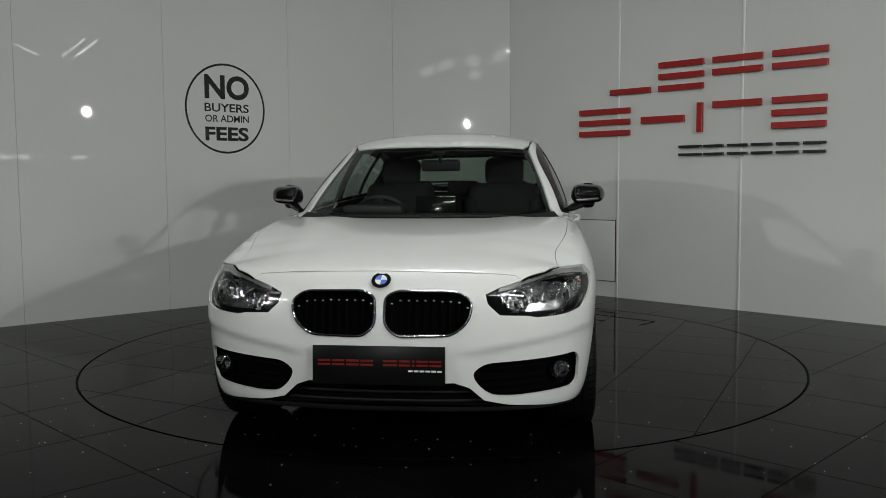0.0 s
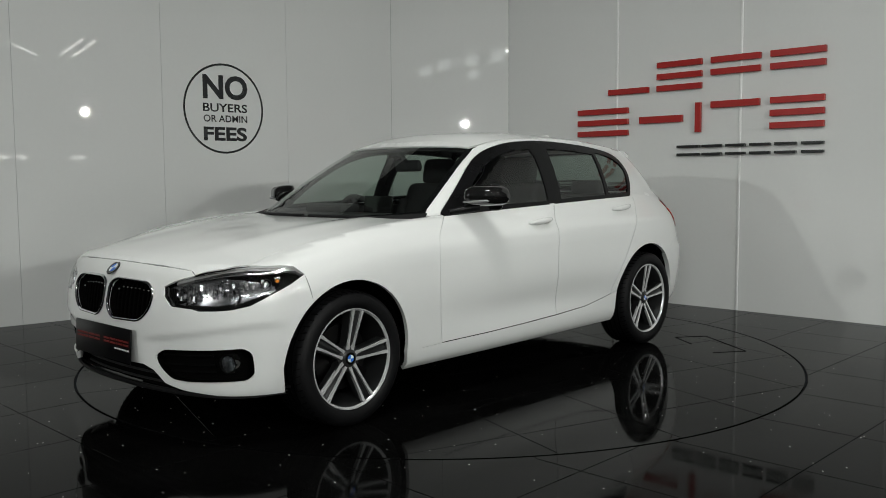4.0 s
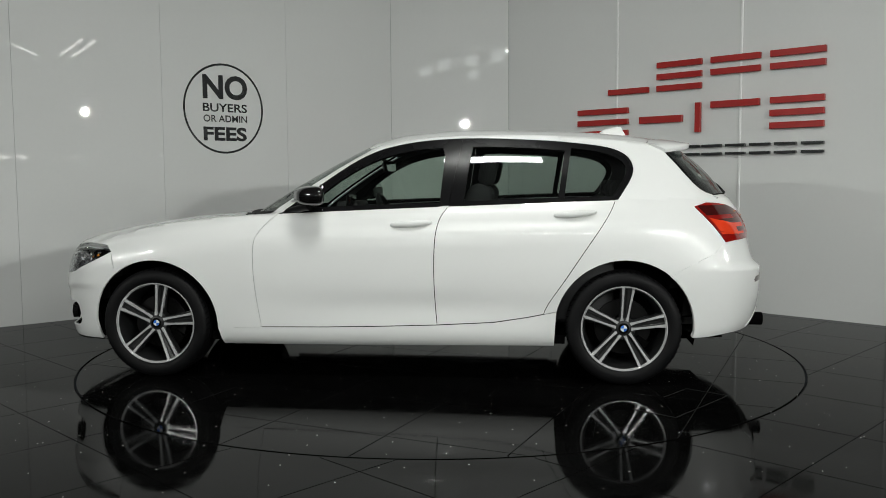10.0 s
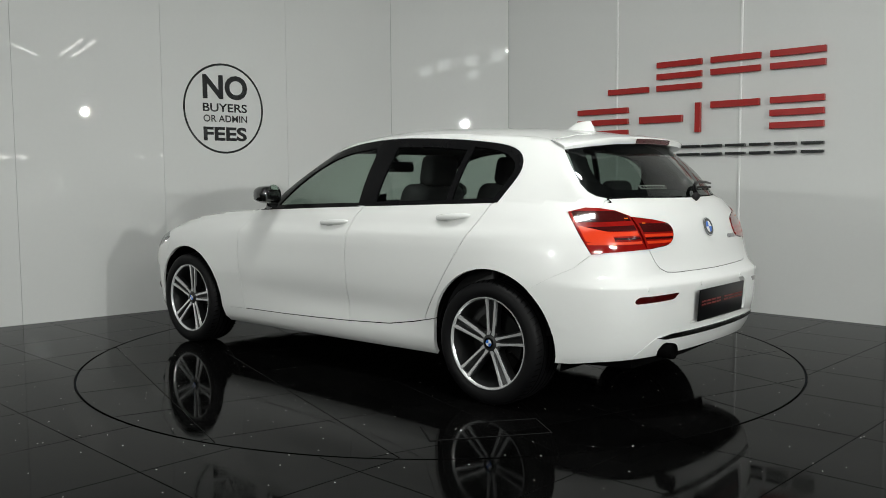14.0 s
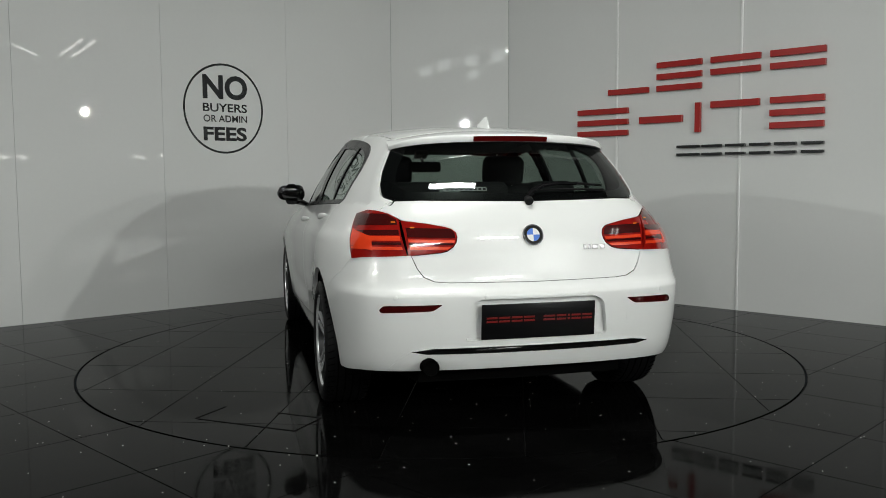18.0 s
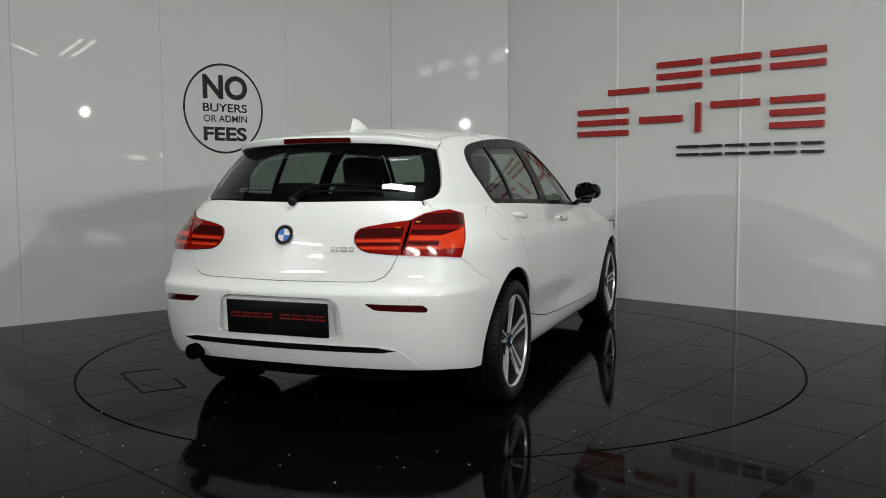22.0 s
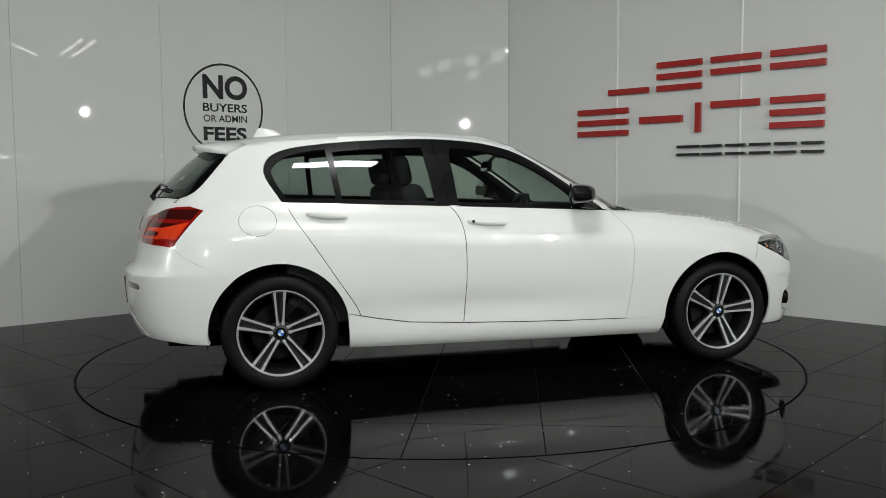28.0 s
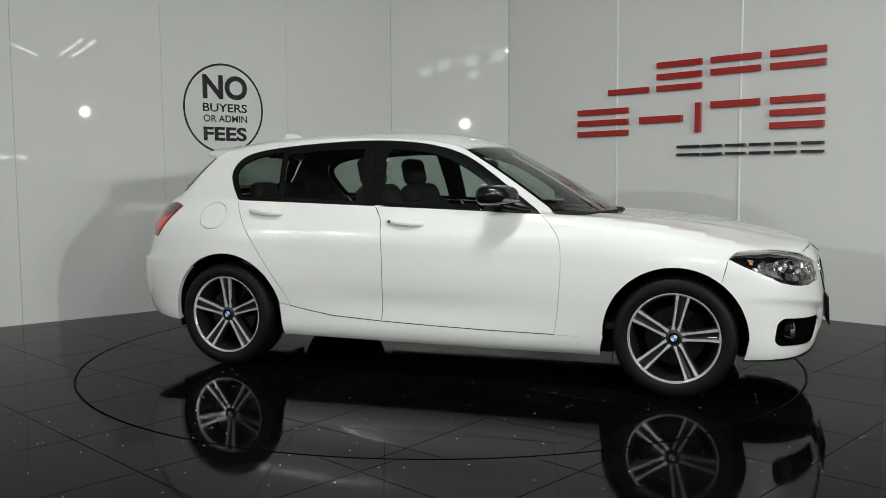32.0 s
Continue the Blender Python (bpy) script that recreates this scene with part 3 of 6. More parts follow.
def cabin_rows():
    k = np.arange(len(FOOT), dtype=float)
    q = np.linspace(0, len(FOOT) - 1, 500)
    f, h = spline(k, FOOT, q), spline(k, HEAD, q)
    side = np.clip(np.minimum((q - 3) / 1.5, (12 - q) / 1.5), 0, 1)
    rows = []
    for t in np.concatenate([[-0.05, -0.025], np.linspace(0, 1, 50)]):
        p = f * (1 - t) + h * t
        bow = max(0.0, 4 * t * (1 - t))
        p[:, 1] += side * 0.022 * bow
        p[:, 0] += np.where(q < 4, 0.002, 0) * bow * (1 - side) - np.where(q > 10.5, 0.02, 0) * bow * (1 - side)
        p[:, 2] += (1 - side) * 0.012 * bow
        rows.append(p)
    return rows


CABIN = cabin_rows()


def roof_rows():
    """The roof, from one side of its rim to the other, domed."""
    rim = CABIN[-1]
    rows = []
    n = len(rim)
    for k in np.linspace(0, 1, 40):
        # from the middle line outwards to the rim
        x = rim[:, 0]
        yc = rim[:, 1] * k
        dome = mono([-1.75, -1.4, -0.9, -0.5, -0.1, 0.22], [1.346, 1.406, 1.438, 1.447, 1.426, 1.352], x)
        prev = rim[:, 2]
        shape = np.clip(1 - k ** 2.6, 0, 1)
        rows.append(np.stack([x, yc, prev + (np.maximum(dome, prev) - prev) * shape], 1))
    return rows


ROOF = roof_rows()
BON_X = [2.06, 1.95, 1.85, 1.7, 1.5, 1.3, 1.1, 0.95, 0.8, 0.6]
BON_Z = [0.785, 0.822, 0.845, 0.872, 0.899, 0.919, 0.934, 0.943, 0.95, 0.955]


def bonnet_rows():
    """The bonnet's skin: from the middle out to the rim of the wings."""
    sel = RIM[:, 0] > 0.55
    rim = RIM[sel]
    rows = []
    mid = mono(BON_X[::-1], BON_Z[::-1], rim[:, 0])
    for k in np.linspace(0, 1, 60):
        z = rim[:, 2] + (np.maximum(mid, rim[:, 2]) - rim[:, 2]) * (1 - k ** 2.4)
        fold = 0.007 * np.exp(-((k - 0.62) / 0.12) ** 2) * np.clip((1.95 - rim[:, 0]) / 0.3, 0, 1)
        rows.append(np.stack([rim[:, 0], rim[:, 1] * k, z + fold], 1))
    return rows


BONNET = bonnet_rows()


class Skin:
    """A smooth sheet, both halves, that other parts are cut from."""

    def __init__(self, *sheets):
        vs, qs, base = [], [], 0
        for rows in sheets:
            v, q = grid_mesh(rows)
            m = v * np.array([1, -1, 1])
            vs += [v, m]
            qs += [q + base, q[:, ::-1] + base + len(v)]
            base += 2 * len(v)
        self.v, self.q = np.concatenate(vs), np.concatenate(qs)
        a, b, c, d = (self.v[self.q[:, i]] for i in range(4))
        fn = np.cross(c - a, d - b)
        out = ((a + b + c + d) / 4) - np.array([0, 0, 0.55])
        out[:, 0] *= 0.15
        fn[(fn * out).sum(1) < 0] *= -1
        vn = np.zeros_like(self.v)
        for i in range(4):
            np.add.at(vn, self.q[:, i], fn)
        # halves meet in the middle: make those normals lie in the plane
        near = np.abs(self.v[:, 1]) < 1e-4
        vn[near, 1] = 0
        self.n = vn / np.maximum(np.linalg.norm(vn, axis=1, keepdims=True), 1e-12)
        self.tree = BVHTree.FromPolygons([tuple(p) for p in self.v], [tuple(int(i) for i in f) for f in self.q])

    def cast(self, o, d):
        """Where a ray meets the skin, and the smooth normal there."""
        hit, _, idx, _ = self.tree.ray_cast(Vector(o), Vector(d))
        if hit is None:
            # the ray passes by an edge: take the nearest place to it
            ray = Vector(d).normalized()
            hit, _, idx, _ = min((self.tree.find_nearest(Vector(o) + ray * k) for k in np.linspace(0.5, 5.5, 101)), key=lambda h: h[3])
        f = self.q[idx]
        w = 1 / (np.linalg.norm(self.v[f] - np.array(hit), axis=1) + 1e-5) ** 2
        n = (self.n[f] * w[:, None]).sum(0)
        return np.array(hit), n / np.linalg.norm(n)


BODY = Skin(FLANK, CABIN, ROOF, BONNET)
CABIN_SKIN, ROOF_SKIN, BONNET_SKIN, FLANK_SKIN = Skin(CABIN), Skin(CABIN, ROOF), Skin(BONNET, FLANK), Skin(FLANK)


class Flat:
    """Cuts by looking along one direction at the skin."""

    def __init__(self, skin, way):
        self.skin, self.w = skin, np.array(way, float) / np.linalg.norm(way)
        u = np.cross(self.w, [0, 0, 1]) if abs(self.w[2]) < 0.9 else np.cross(self.w, [0, 1, 0])
        self.u = u / np.linalg.norm(u)
        self.t = np.cross(self.u, self.w)

    def down(self, p):
        return float(np.dot(p, self.u)), float(np.dot(p, self.t))

    def up(self, a, b):
        return self.skin.cast(a * self.u + b * self.t - 3 * self.w, self.w)


class Round:
    """Cuts by looking inwards at an upright axis."""

    def __init__(self, skin, cx, r=1.0):
        self.skin, self.c, self.r = skin, cx, r

    def down(self, p):
        return float(math.atan2(p[1], (p[0] - self.c)) * self.r) if self.c > 0 else float(math.atan2(p[1], -(p[0] - self.c)) * self.r), float(p[2])

    def up(self, a, b):
        t = a / self.r
        d = np.array([math.cos(t) * (1 if self.c > 0 else -1), math.sin(t), 0])
        return self.skin.cast(np.array([self.c, 0, b]) + d * 3, -d)


def inside(poly, x, y):
    c = False
    n = len(poly)
    j = n - 1
    for i in range(n):
        if (poly[i][1] > y) != (poly[j][1] > y) and x < (poly[j][0] - poly[i][0]) * (y - poly[i][1]) / (poly[j][1] - poly[i][1]) + poly[i][0]:
            c = not c
        j = i
    return c


def even(poly, step, closed=True):
    """Points at even steps along a line; its corners stay."""
    out = []
    n = len(poly)
    for i in range(n if closed else n - 1):
        a, b = np.array(poly[i], float), np.array(poly[(i + 1) % n], float)
        k = max(1, int(round(np.linalg.norm(b - a) / step)))
        out += [tuple(a + (b - a) * j / k) for j in range(k)]
    if not closed:
        out.append(tuple(np.array(poly[-1], float)))
    return out


def flow(pts, n=5):
    """A smooth line through points, as points at closer steps."""
    p = np.array(pts, float)
    s = np.concatenate([[0], np.cumsum(np.linalg.norm(np.diff(p, axis=0), axis=1) ** 0.7)])
    q = np.concatenate([np.linspace(s[i], s[i + 1], n, endpoint=False) for i in range(len(s) - 1)] + [[s[-1]]])
    return [tuple(v) for v in spline(s, p, q)]


def soften(poly, r, n=4):
    """Rounds the corners of an outline."""
    out = []
    m = len(poly)
    for i in range(m):
        p0, p, p1 = (np.array(poly[(i + k) % m], float) for k in (-1, 0, 1))
        a, b = p0 - p, p1 - p
        la, lb = np.linalg.norm(a), np.linalg.norm(b)
        d = min(r, la * 0.45, lb * 0.45)
        s, e = p + a / la * d, p + b / lb * d
        for k in range(n + 1):
            t = k / n
            out.append(tuple((1 - t) ** 2 * s + 2 * t * (1 - t) * p + t ** 2 * e))
    return out


def cut(view, loops, step=0.03, inset=0.0, hem=0.012, lift=0.0, gap=0.0):
    """Cuts a piece out of a skin. loops: outlines in space, the outer one first. Gives points, faces and normals."""
    flat = [even([view.down(np.array(view.skin.tree.find_nearest(Vector(p))[0])) for p in lp], step) for lp in loops]
    if gap:
        new_loops = []
        for li, f in enumerate(flat):
            f = np.array(f)
            area = 0.5 * np.sum(f[:, 0] * np.roll(f[:, 1], -1) - np.roll(f[:, 0], -1) * f[:, 1])
            t = np.roll(f, -1, 0) - np.roll(f, 1, 0)
            nn = np.stack([-t[:, 1], t[:, 0]], 1) / np.maximum(np.linalg.norm(t, axis=1, keepdims=True), 1e-9)
            sgn = 1 if area > 0 else -1
            new_loops.append([tuple(p) for p in f + nn * sgn * gap * (1 if li == 0 else -1)])
        flat = new_loops
    pts, edges = [], []
    for f in flat:
        k = len(pts)
        pts += f
        edges += [(k + i, k + (i + 1) % len(f)) for i in range(len(f))]
    border = np.array(pts)
    lo, hi = border.min(0), border.max(0)
    row = 0
    y = lo[1] + step * 0.5
    while y < hi[1]:
        x = lo[0] + step * (0.5 if row % 2 else 1.0)
        while x < hi[0]:
            if inside(flat[0], x, y) and not any(inside(h, x, y) for h in flat[1:]):
                if np.min(np.hypot(border[:, 0] - x, border[:, 1] - y)) > step * 0.55:
                    pts.append((x, y))
            x += step
        y += step * 0.87
        row += 1
    v2, _, f2, ov, _, _ = delaunay_2d_cdt([Vector(p) for p in pts], edges, [], 0, 1e-6)
    keep = []
    for f in f2:
        cx, cy = sum(v2[i].x for i in f) / len(f), sum(v2[i].y for i in f) / len(f)
        if inside(flat[0], cx, cy) and not any(inside(h, cx, cy) for h in flat[1:]):
            keep.append(list(f))
    vs, ns = [], []
    for p in v2:
        h, n = view.up(p.x, p.y)
        vs.append(h + n * (lift - inset))
        ns.append(n)
    vs, ns = np.array(vs), np.array(ns)
    # faces look outwards
    out = []
    for f in keep:
        a, b, c = (vs[i] for i in f[:3])
        out.append(f if np.dot(np.cross(b - a, c - a), ns[f[0]]) > 0 else f[::-1])
    verts, norms = [tuple(p) for p in vs], [tuple(n) for n in ns]
    if hem:
        count = {}
        for f in out:
            for i in range(len(f)):
                e = (f[i], f[(i + 1) % len(f)])
                count[e] = 1
        rim = [e for e in count if (e[1], e[0]) not in count]
        for a, b in rim:
            k = len(verts)
            side = np.cross(vs[b] - vs[a], ns[a])
            side = side / (np.linalg.norm(side) + 1e-12)
            ra, rb = vs[a] - ns[a] * hem - side * 0.0, vs[b] - ns[b] * hem
            verts += [tuple(vs[a]), tuple(vs[b]), tuple(rb), tuple(ra)]
            norms += [tuple(side)] * 4
            out.append([k + 1, k, k + 3, k + 2])
    return verts, out, norms


def mirror(data):
    v, f, n = data
    return [(p[0], -p[1], p[2]) for p in v], [g[::-1] for g in f], [(q[0], -q[1], q[2]) for q in n]


def settle(v):
    """Draws the whole form to its true size: a little lower at the waist, and shorter past the wheels."""
    v = np.array(v, float).reshape(-1, 3)
    s = np.clip((np.abs(v[:, 0]) - 1.25) / 0.6, 0, 1)
    k = np.where(v[:, 0] > 0, 0.0085, 0.003)
    lower = np.interp(v[:, 2], [0.0, 0.3, 0.7, 0.8, 0.9, 1.0, 1.1, 1.3, 1.45], [0.0, -0.005, -0.008, -0.007, -0.005, -0.002, 0.002, 0.005, 0.006])
    return np.stack([v[:, 0] * (1 - k * s), v[:, 1] * 1.009, v[:, 2] + lower], 1)


def spot(p):
    """One place of the form at its true size."""
    return Vector(settle(p)[0])


def skin_part(name, data, material, parent, label=""):
    data = (settle(data[0]), data[1], data[2])
    return put(name, mesh_of(name, data[0], data[1], material, True, data[2]), parent, label)


SIDE = Flat(BODY, (0, -1, 0))


def on_side(pts, skin=None):
    """Points of the car's left side, from x and z."""
    s = skin or BODY
    return [s.cast((x, 3, z), (0, -1, 0))[0] for x, z in pts]


def on_front(pts, skin=None):
    return [(skin or BODY).cast((5, y, z), (-1, 0, 0))[0] for y, z in pts]


def on_rear(pts, skin=None):
    return [(skin or BODY).cast((-5, y, z), (1, 0, 0))[0] for y, z in pts]


def on_top(pts, skin=None):
    return [(skin or BODY).cast((x, y, 4), (0, 0, -1))[0] for x, y in pts]


def arch(cx, a0, a1, r=0.372, cz=0.325, n=18):
    return [(cx + r * math.cos(radians(a0 + (a1 - a0) * i / n)), cz + r * math.sin(radians(a0 + (a1 - a0) * i / n))) for i in range(n + 1)]


car = thing("car", "white five-door hatchback with black trim parked on the turntable", "car")




# ---- the car's skin, panel by panel ----
def flip(pts):
    return [np.array((p[0], -p[1], p[2])) for p in pts]


def both(pts):
    """A line from the middle to the left, made whole: right end first."""
    pts = [np.array(p, float) for p in pts]
    return flip(pts[::-1])[:-1 if abs(pts[0][1]) < 1e-6 else None] + pts


SHUT = 0.0024
BELT = [(0.62, 0.956), (0.33, 0.968), (0.0, 0.981), (-0.31, 0.992), (-0.63, 1.003), (-0.95, 1.014), (-1.301, 1.025)]
DOOR_FRONT = [(0.62, 0.956), (0.66, 0.922), (0.701, 0.88), (0.736, 0.83), (0.75, 0.766), (0.751, 0.64), (0.742, 0.511), (0.729, 0.398), (0.714, 0.305)]
DOOR_SPLIT = [(-0.37, 0.994), (-0.326, 0.934), (-0.304, 0.855), (-0.294, 0.728), (-0.293, 0.6), (-0.298, 0.44), (-0.307, 0.328)]
DOOR_REAR = [(-1.301, 1.025), (-1.279, 0.975), (-1.208, 0.865), (-1.099, 0.707), (-1.005, 0.565), (-0.918, 0.43), (-0.905, 0.396)]
SILL_TOP = [(0.975, 0.30), (0.714, 0.305), (0.33, 0.309), (0.012, 0.317), (-0.307, 0.328), (-0.625, 0.346), (-0.816, 0.377), (-0.905, 0.396), (-0.978, 0.411)]
DLO = [(0.62, 0.956), (0.495, 1.043), (0.359, 1.138), (0.197, 1.245), (0.063, 1.307), (-0.04, 1.335), (-0.137, 1.353), (-0.3, 1.369), (-0.472, 1.375), (-0.64, 1.372), (-0.809, 1.364),
       (-0.98, 1.353), (-1.15, 1.335), (-1.25, 1.32), (-1.32, 1.3), (-1.375, 1.268), (-1.404, 1.225), (-1.408, 1.18), (-1.385, 1.125), (-1.345, 1.065), (-1.318, 1.026)]
LAMP = [(1.98, 0.555, 0.743), (2.027, 0.469, 0.719), (2.051, 0.414, 0.694), (2.062, 0.425, 0.655), (2.06, 0.471, 0.612), (2.026, 0.582, 0.606), (2.014, 0.616, 0.598), (1.965, 0.70, 0.602),
        (1.93, 0.742, 0.607), (1.872, 0.788, 0.622), (1.782, 0.82, 0.664), (1.69, 0.832, 0.70), (1.612, 0.833, 0.737), (1.648, 0.80, 0.766), (1.72, 0.76, 0.768), (1.81, 0.70, 0.772), (1.90, 0.645, 0.76)]
TAILLAMP = [(-1.81, 0.693, 1.006), (-1.74, 0.738, 0.987), (-1.80, 0.772, 0.93), (-1.862, 0.788, 0.855), (-1.905, 0.786, 0.796), (-1.964, 0.741, 0.804), (-2.06, 0.586, 0.812), (-2.07, 0.55, 0.815),
            (-2.099, 0.42, 0.827), (-2.099, 0.39, 0.834), (-2.099, 0.366, 0.85), (-2.097, 0.351, 0.872), (-2.09, 0.346, 0.895), (-2.082, 0.351, 0.914), (-2.075, 0.368, 0.929), (-2.065, 0.40, 0.938), (-2.04, 0.471, 0.95), (-1.995, 0.575, 0.964), (-1.932, 0.624, 0.992), (-1.87, 0.664, 1.005)]
DITCH = [(0.115, 0.540, 1.318), (0.03, 0.540, 1.345), (-0.17, 0.548, 1.375), (-0.5, 0.555, 1.394), (-0.9, 0.55, 1.388), (-1.2, 0.54, 1.37), (-1.42, 0.528, 1.352), (-1.50, 0.522, 1.342)]
DLO = flow(DLO, 4)
FA, RA = (1.350, 0.318, 0.377), (-1.351, 0.318, 0.385)

bar = Flat(BODY, (0, -0.9, -0.43))
SLOPE = Flat(BODY, (0, -0.8, -0.6))
TOPF = Flat(BODY, (-0.42, 0, -0.9))
NOSE, TAIL = Round(BODY, 1.2, 0.9), Round(BODY, -1.2, 0.9)
REAR = Flat(BODY, (1, 0, 0))


def pair(name, data, material, label=""):
    return skin_part(name, data, material, car, label), skin_part(name, mirror(data), material, car, label)


# doors
front_door = cut(SIDE, [on_side(flow(DOOR_FRONT) + SILL_TOP[2:4] + flow(DOOR_SPLIT)[::-1] + BELT[1:3][::-1])], 0.03, gap=SHUT, hem=0.016)
FD = pair("front_door", front_door, M["paint"], "white front door")
# black sheet behind the whole door: its colour gives the gaps their shade
dark_f = cut(SIDE, [on_side(flow(DOOR_FRONT) + SILL_TOP[2:4] + flow(DOOR_SPLIT)[::-1] + BELT[1:3][::-1])], 0.05, inset=0.005, gap=-0.008, hem=0)
for dr, d in zip(FD, (dark_f, mirror(dark_f))):
    skin_part("door_gap_dark", d, M["underbody"], dr, "black sheet that darkens the door gaps")
rear_door = cut(SIDE, [on_side(flow(DOOR_SPLIT) + SILL_TOP[5:7] + flow(DOOR_REAR)[::-1] + BELT[3:6][::-1])], 0.03, gap=SHUT, hem=0.016)
RD = pair("rear_door", rear_door, M["paint"], "white rear door")
# the same black sheet for the rear door's gap shade
dark_r = cut(SIDE, [on_side(flow(DOOR_SPLIT) + SILL_TOP[5:7] + flow(DOOR_REAR)[::-1] + BELT[3:6][::-1])], 0.05, inset=0.005, gap=-0.008, hem=0)
for dr, d in zip(RD, (dark_r, mirror(dark_r))):
    skin_part("door_gap_dark", d, M["underbody"], dr, "black sheet that darkens the door gaps")
# sills
sill = cut(SIDE, [on_side(SILL_TOP + [(-0.965, 0.208), (-0.3, 0.199), (0.3, 0.194), (0.955, 0.192)])], 0.035, gap=0.003, hem=0.02)
pair("sill", sill, M["paint"], "white sill panel")
# black strip behind the sill gap, in place of the shade inside it
sill_line = cut(SIDE, [on_side([(x, z + 0.010) for x, z in SILL_TOP[1:-1]] + [(x, z - 0.010) for x, z in SILL_TOP[1:-1]][::-1])], 0.05, inset=0.0035, hem=0)
pair("sill_gap_dark", sill_line, M["underbody"], "black strip that darkens the sill gap")
# wings
wing_line = [(1.81, 0.70, 0.772), (1.655, 0.69, 0.822), (1.5, 0.715, 0.853), (1.34, 0.74, 0.877), (1.08, 0.752, 0.905), (0.90, 0.750, 0.927), (0.83, 0.738, 0.94)]
wing_line = flow(wing_line, 4)
arch_f = on_side(arch(FA[0], 184, 52, FA[2], FA[1], 26))
wing = on_side(flow(DOOR_FRONT)) + on_side([(0.85, 0.302)]) + arch_f + [np.array(p) for p in LAMP[12:16]] + [np.array(p) for p in wing_line[1:]] + [np.array((0.72, 0.735, 0.95))]
pair("front_wing", cut(SLOPE, [wing], 0.028, gap=0.0, hem=0.02), M["paint"], "white front wing")
# bonnet
NOSE_LINE = [(2.04, 0, 0.781), (2.033, 0.2, 0.778), (2.003, 0.42, 0.768), (1.98, 0.525, 0.759), (1.98, 0.555, 0.743)]
bonnet_half = NOSE_LINE + [LAMP[16], LAMP[15]] + wing_line[1:] + [(0.84, 0.69, 0.945), (0.88, 0.55, 0.945), (0.93, 0.3, 0.945), (0.95, 0.0, 0.945)]
bonnet_loop = [np.array(p, float) for p in bonnet_half] + flip([np.array(p, float) for p in bonnet_half[1:-1]])[::-1]
skin_part("bonnet", cut(TOPF, [bonnet_loop], 0.032, gap=SHUT, hem=0.018), M["paint"], car, "white bonnet with soft folds")
# black sheet under the bonnet, for the shade in its gap
skin_part("bonnet_gap_dark", cut(TOPF, [bonnet_loop], 0.06, inset=0.005, gap=-0.006, hem=0), M["underbody"], car, "black sheet that darkens the bonnet gap")

# front bumper with the openings for grilles and fog lamps
KIDNEY = soften([(0.020, 0.687), (0.07, 0.711), (0.31, 0.706), (0.366, 0.668), (0.352, 0.59), (0.288, 0.534), (0.068, 0.529), (0.018, 0.575)], 0.045, 5)
KIDNEY = on_front(KIDNEY)
FOG = [(2.09, 0.372, 0.376), (2.083, 0.426, 0.412), (1.98, 0.66, 0.427), (1.905, 0.776, 0.434), (1.873, 0.797, 0.41), (1.86, 0.795, 0.32), (1.885, 0.772, 0.296), (2.03, 0.52, 0.283), (2.062, 0.447, 0.286), (2.08, 0.40, 0.325)]
FOG = [np.array((p[0], 0.585 + (p[1] - 0.585) * 1.045, 0.36 + (p[2] - 0.36) * 1.07)) for p in soften(FOG, 0.03, 3)]
FOG = [np.array(BODY.tree.find_nearest(Vector(p))[0]) for p in FOG]
LOWER = [(2.12, 0.0, 0.337), (2.1, 0.295, 0.34), (2.085, 0.352, 0.318), (2.06, 0.41, 0.262), (2.02, 0.50, 0.243), (1.95, 0.66, 0.226), (1.86, 0.77, 0.212), (1.705, 0.83, 0.198)]
seam_f = on_side(arch(FA[0], 52, 2, FA[2], FA[1], 12))
half = [np.array(p, float) for p in NOSE_LINE + LAMP[1:13]] + seam_f + [np.array(p, float) for p in LOWER[::-1]]
bumper_loop = half + flip(half[1:-1])[::-1]
front_bumper = skin_part("front_bumper", cut(NOSE, [bumper_loop, KIDNEY, flip(KIDNEY), FOG, flip(FOG)], 0.018, gap=0.0003, hem=0.012), M["paint"], car, "white front bumper with grille and fog lamp openings")

# body side: A-pillar, roof rail, C-pillar and rear quarter in one
arch_r = on_side(arch(RA[0], 130, 14, RA[2], RA[1], 26))
seam_r = [(-1.833, 0.827, 0.732), (-1.731, 0.854, 0.687), (-1.64, 0.868, 0.64)]
PILLAR_F = [(0.675, 0.685, 0.966), (0.64, 0.668, 0.99), (0.485, 0.635, 1.096), (0.31, 0.59, 1.208)]
LIFTGATE = [(-1.535, 0.535, 1.328), (-1.598, 0.553, 1.285), (-1.69, 0.605, 1.17), (-1.745, 0.631, 1.115), (-1.792, 0.640, 1.083), (-1.828, 0.624, 1.062), (-1.855, 0.60, 1.052), (-1.870, 0.586, 1.046)]
side_loop = ([np.array((0.70, 0.732, 0.953))] + [np.array(p) for p in PILLAR_F] + [np.array(p) for p in DITCH + LIFTGATE] + [np.array(p) for p in [(-1.876, 0.606, 1.034), (-1.878, 0.635, 1.018)] + TAILLAMP[-1:] + TAILLAMP[:5]] + [np.array(p) for p in seam_r] + arch_r
             + on_side([(-0.905, 0.396)]) + on_side(flow(DOOR_REAR)[::-1][1:]) + on_side(DLO[::-1]))
FUEL = on_side([(-1.455 + 0.1 * math.cos(a * math.pi / 16), 0.93 + 0.078 * math.sin(a * math.pi / 16)) for a in range(32)])
quarter_left = cut(bar, [side_loop], 0.026, gap=SHUT * 0.7, hem=0.02)
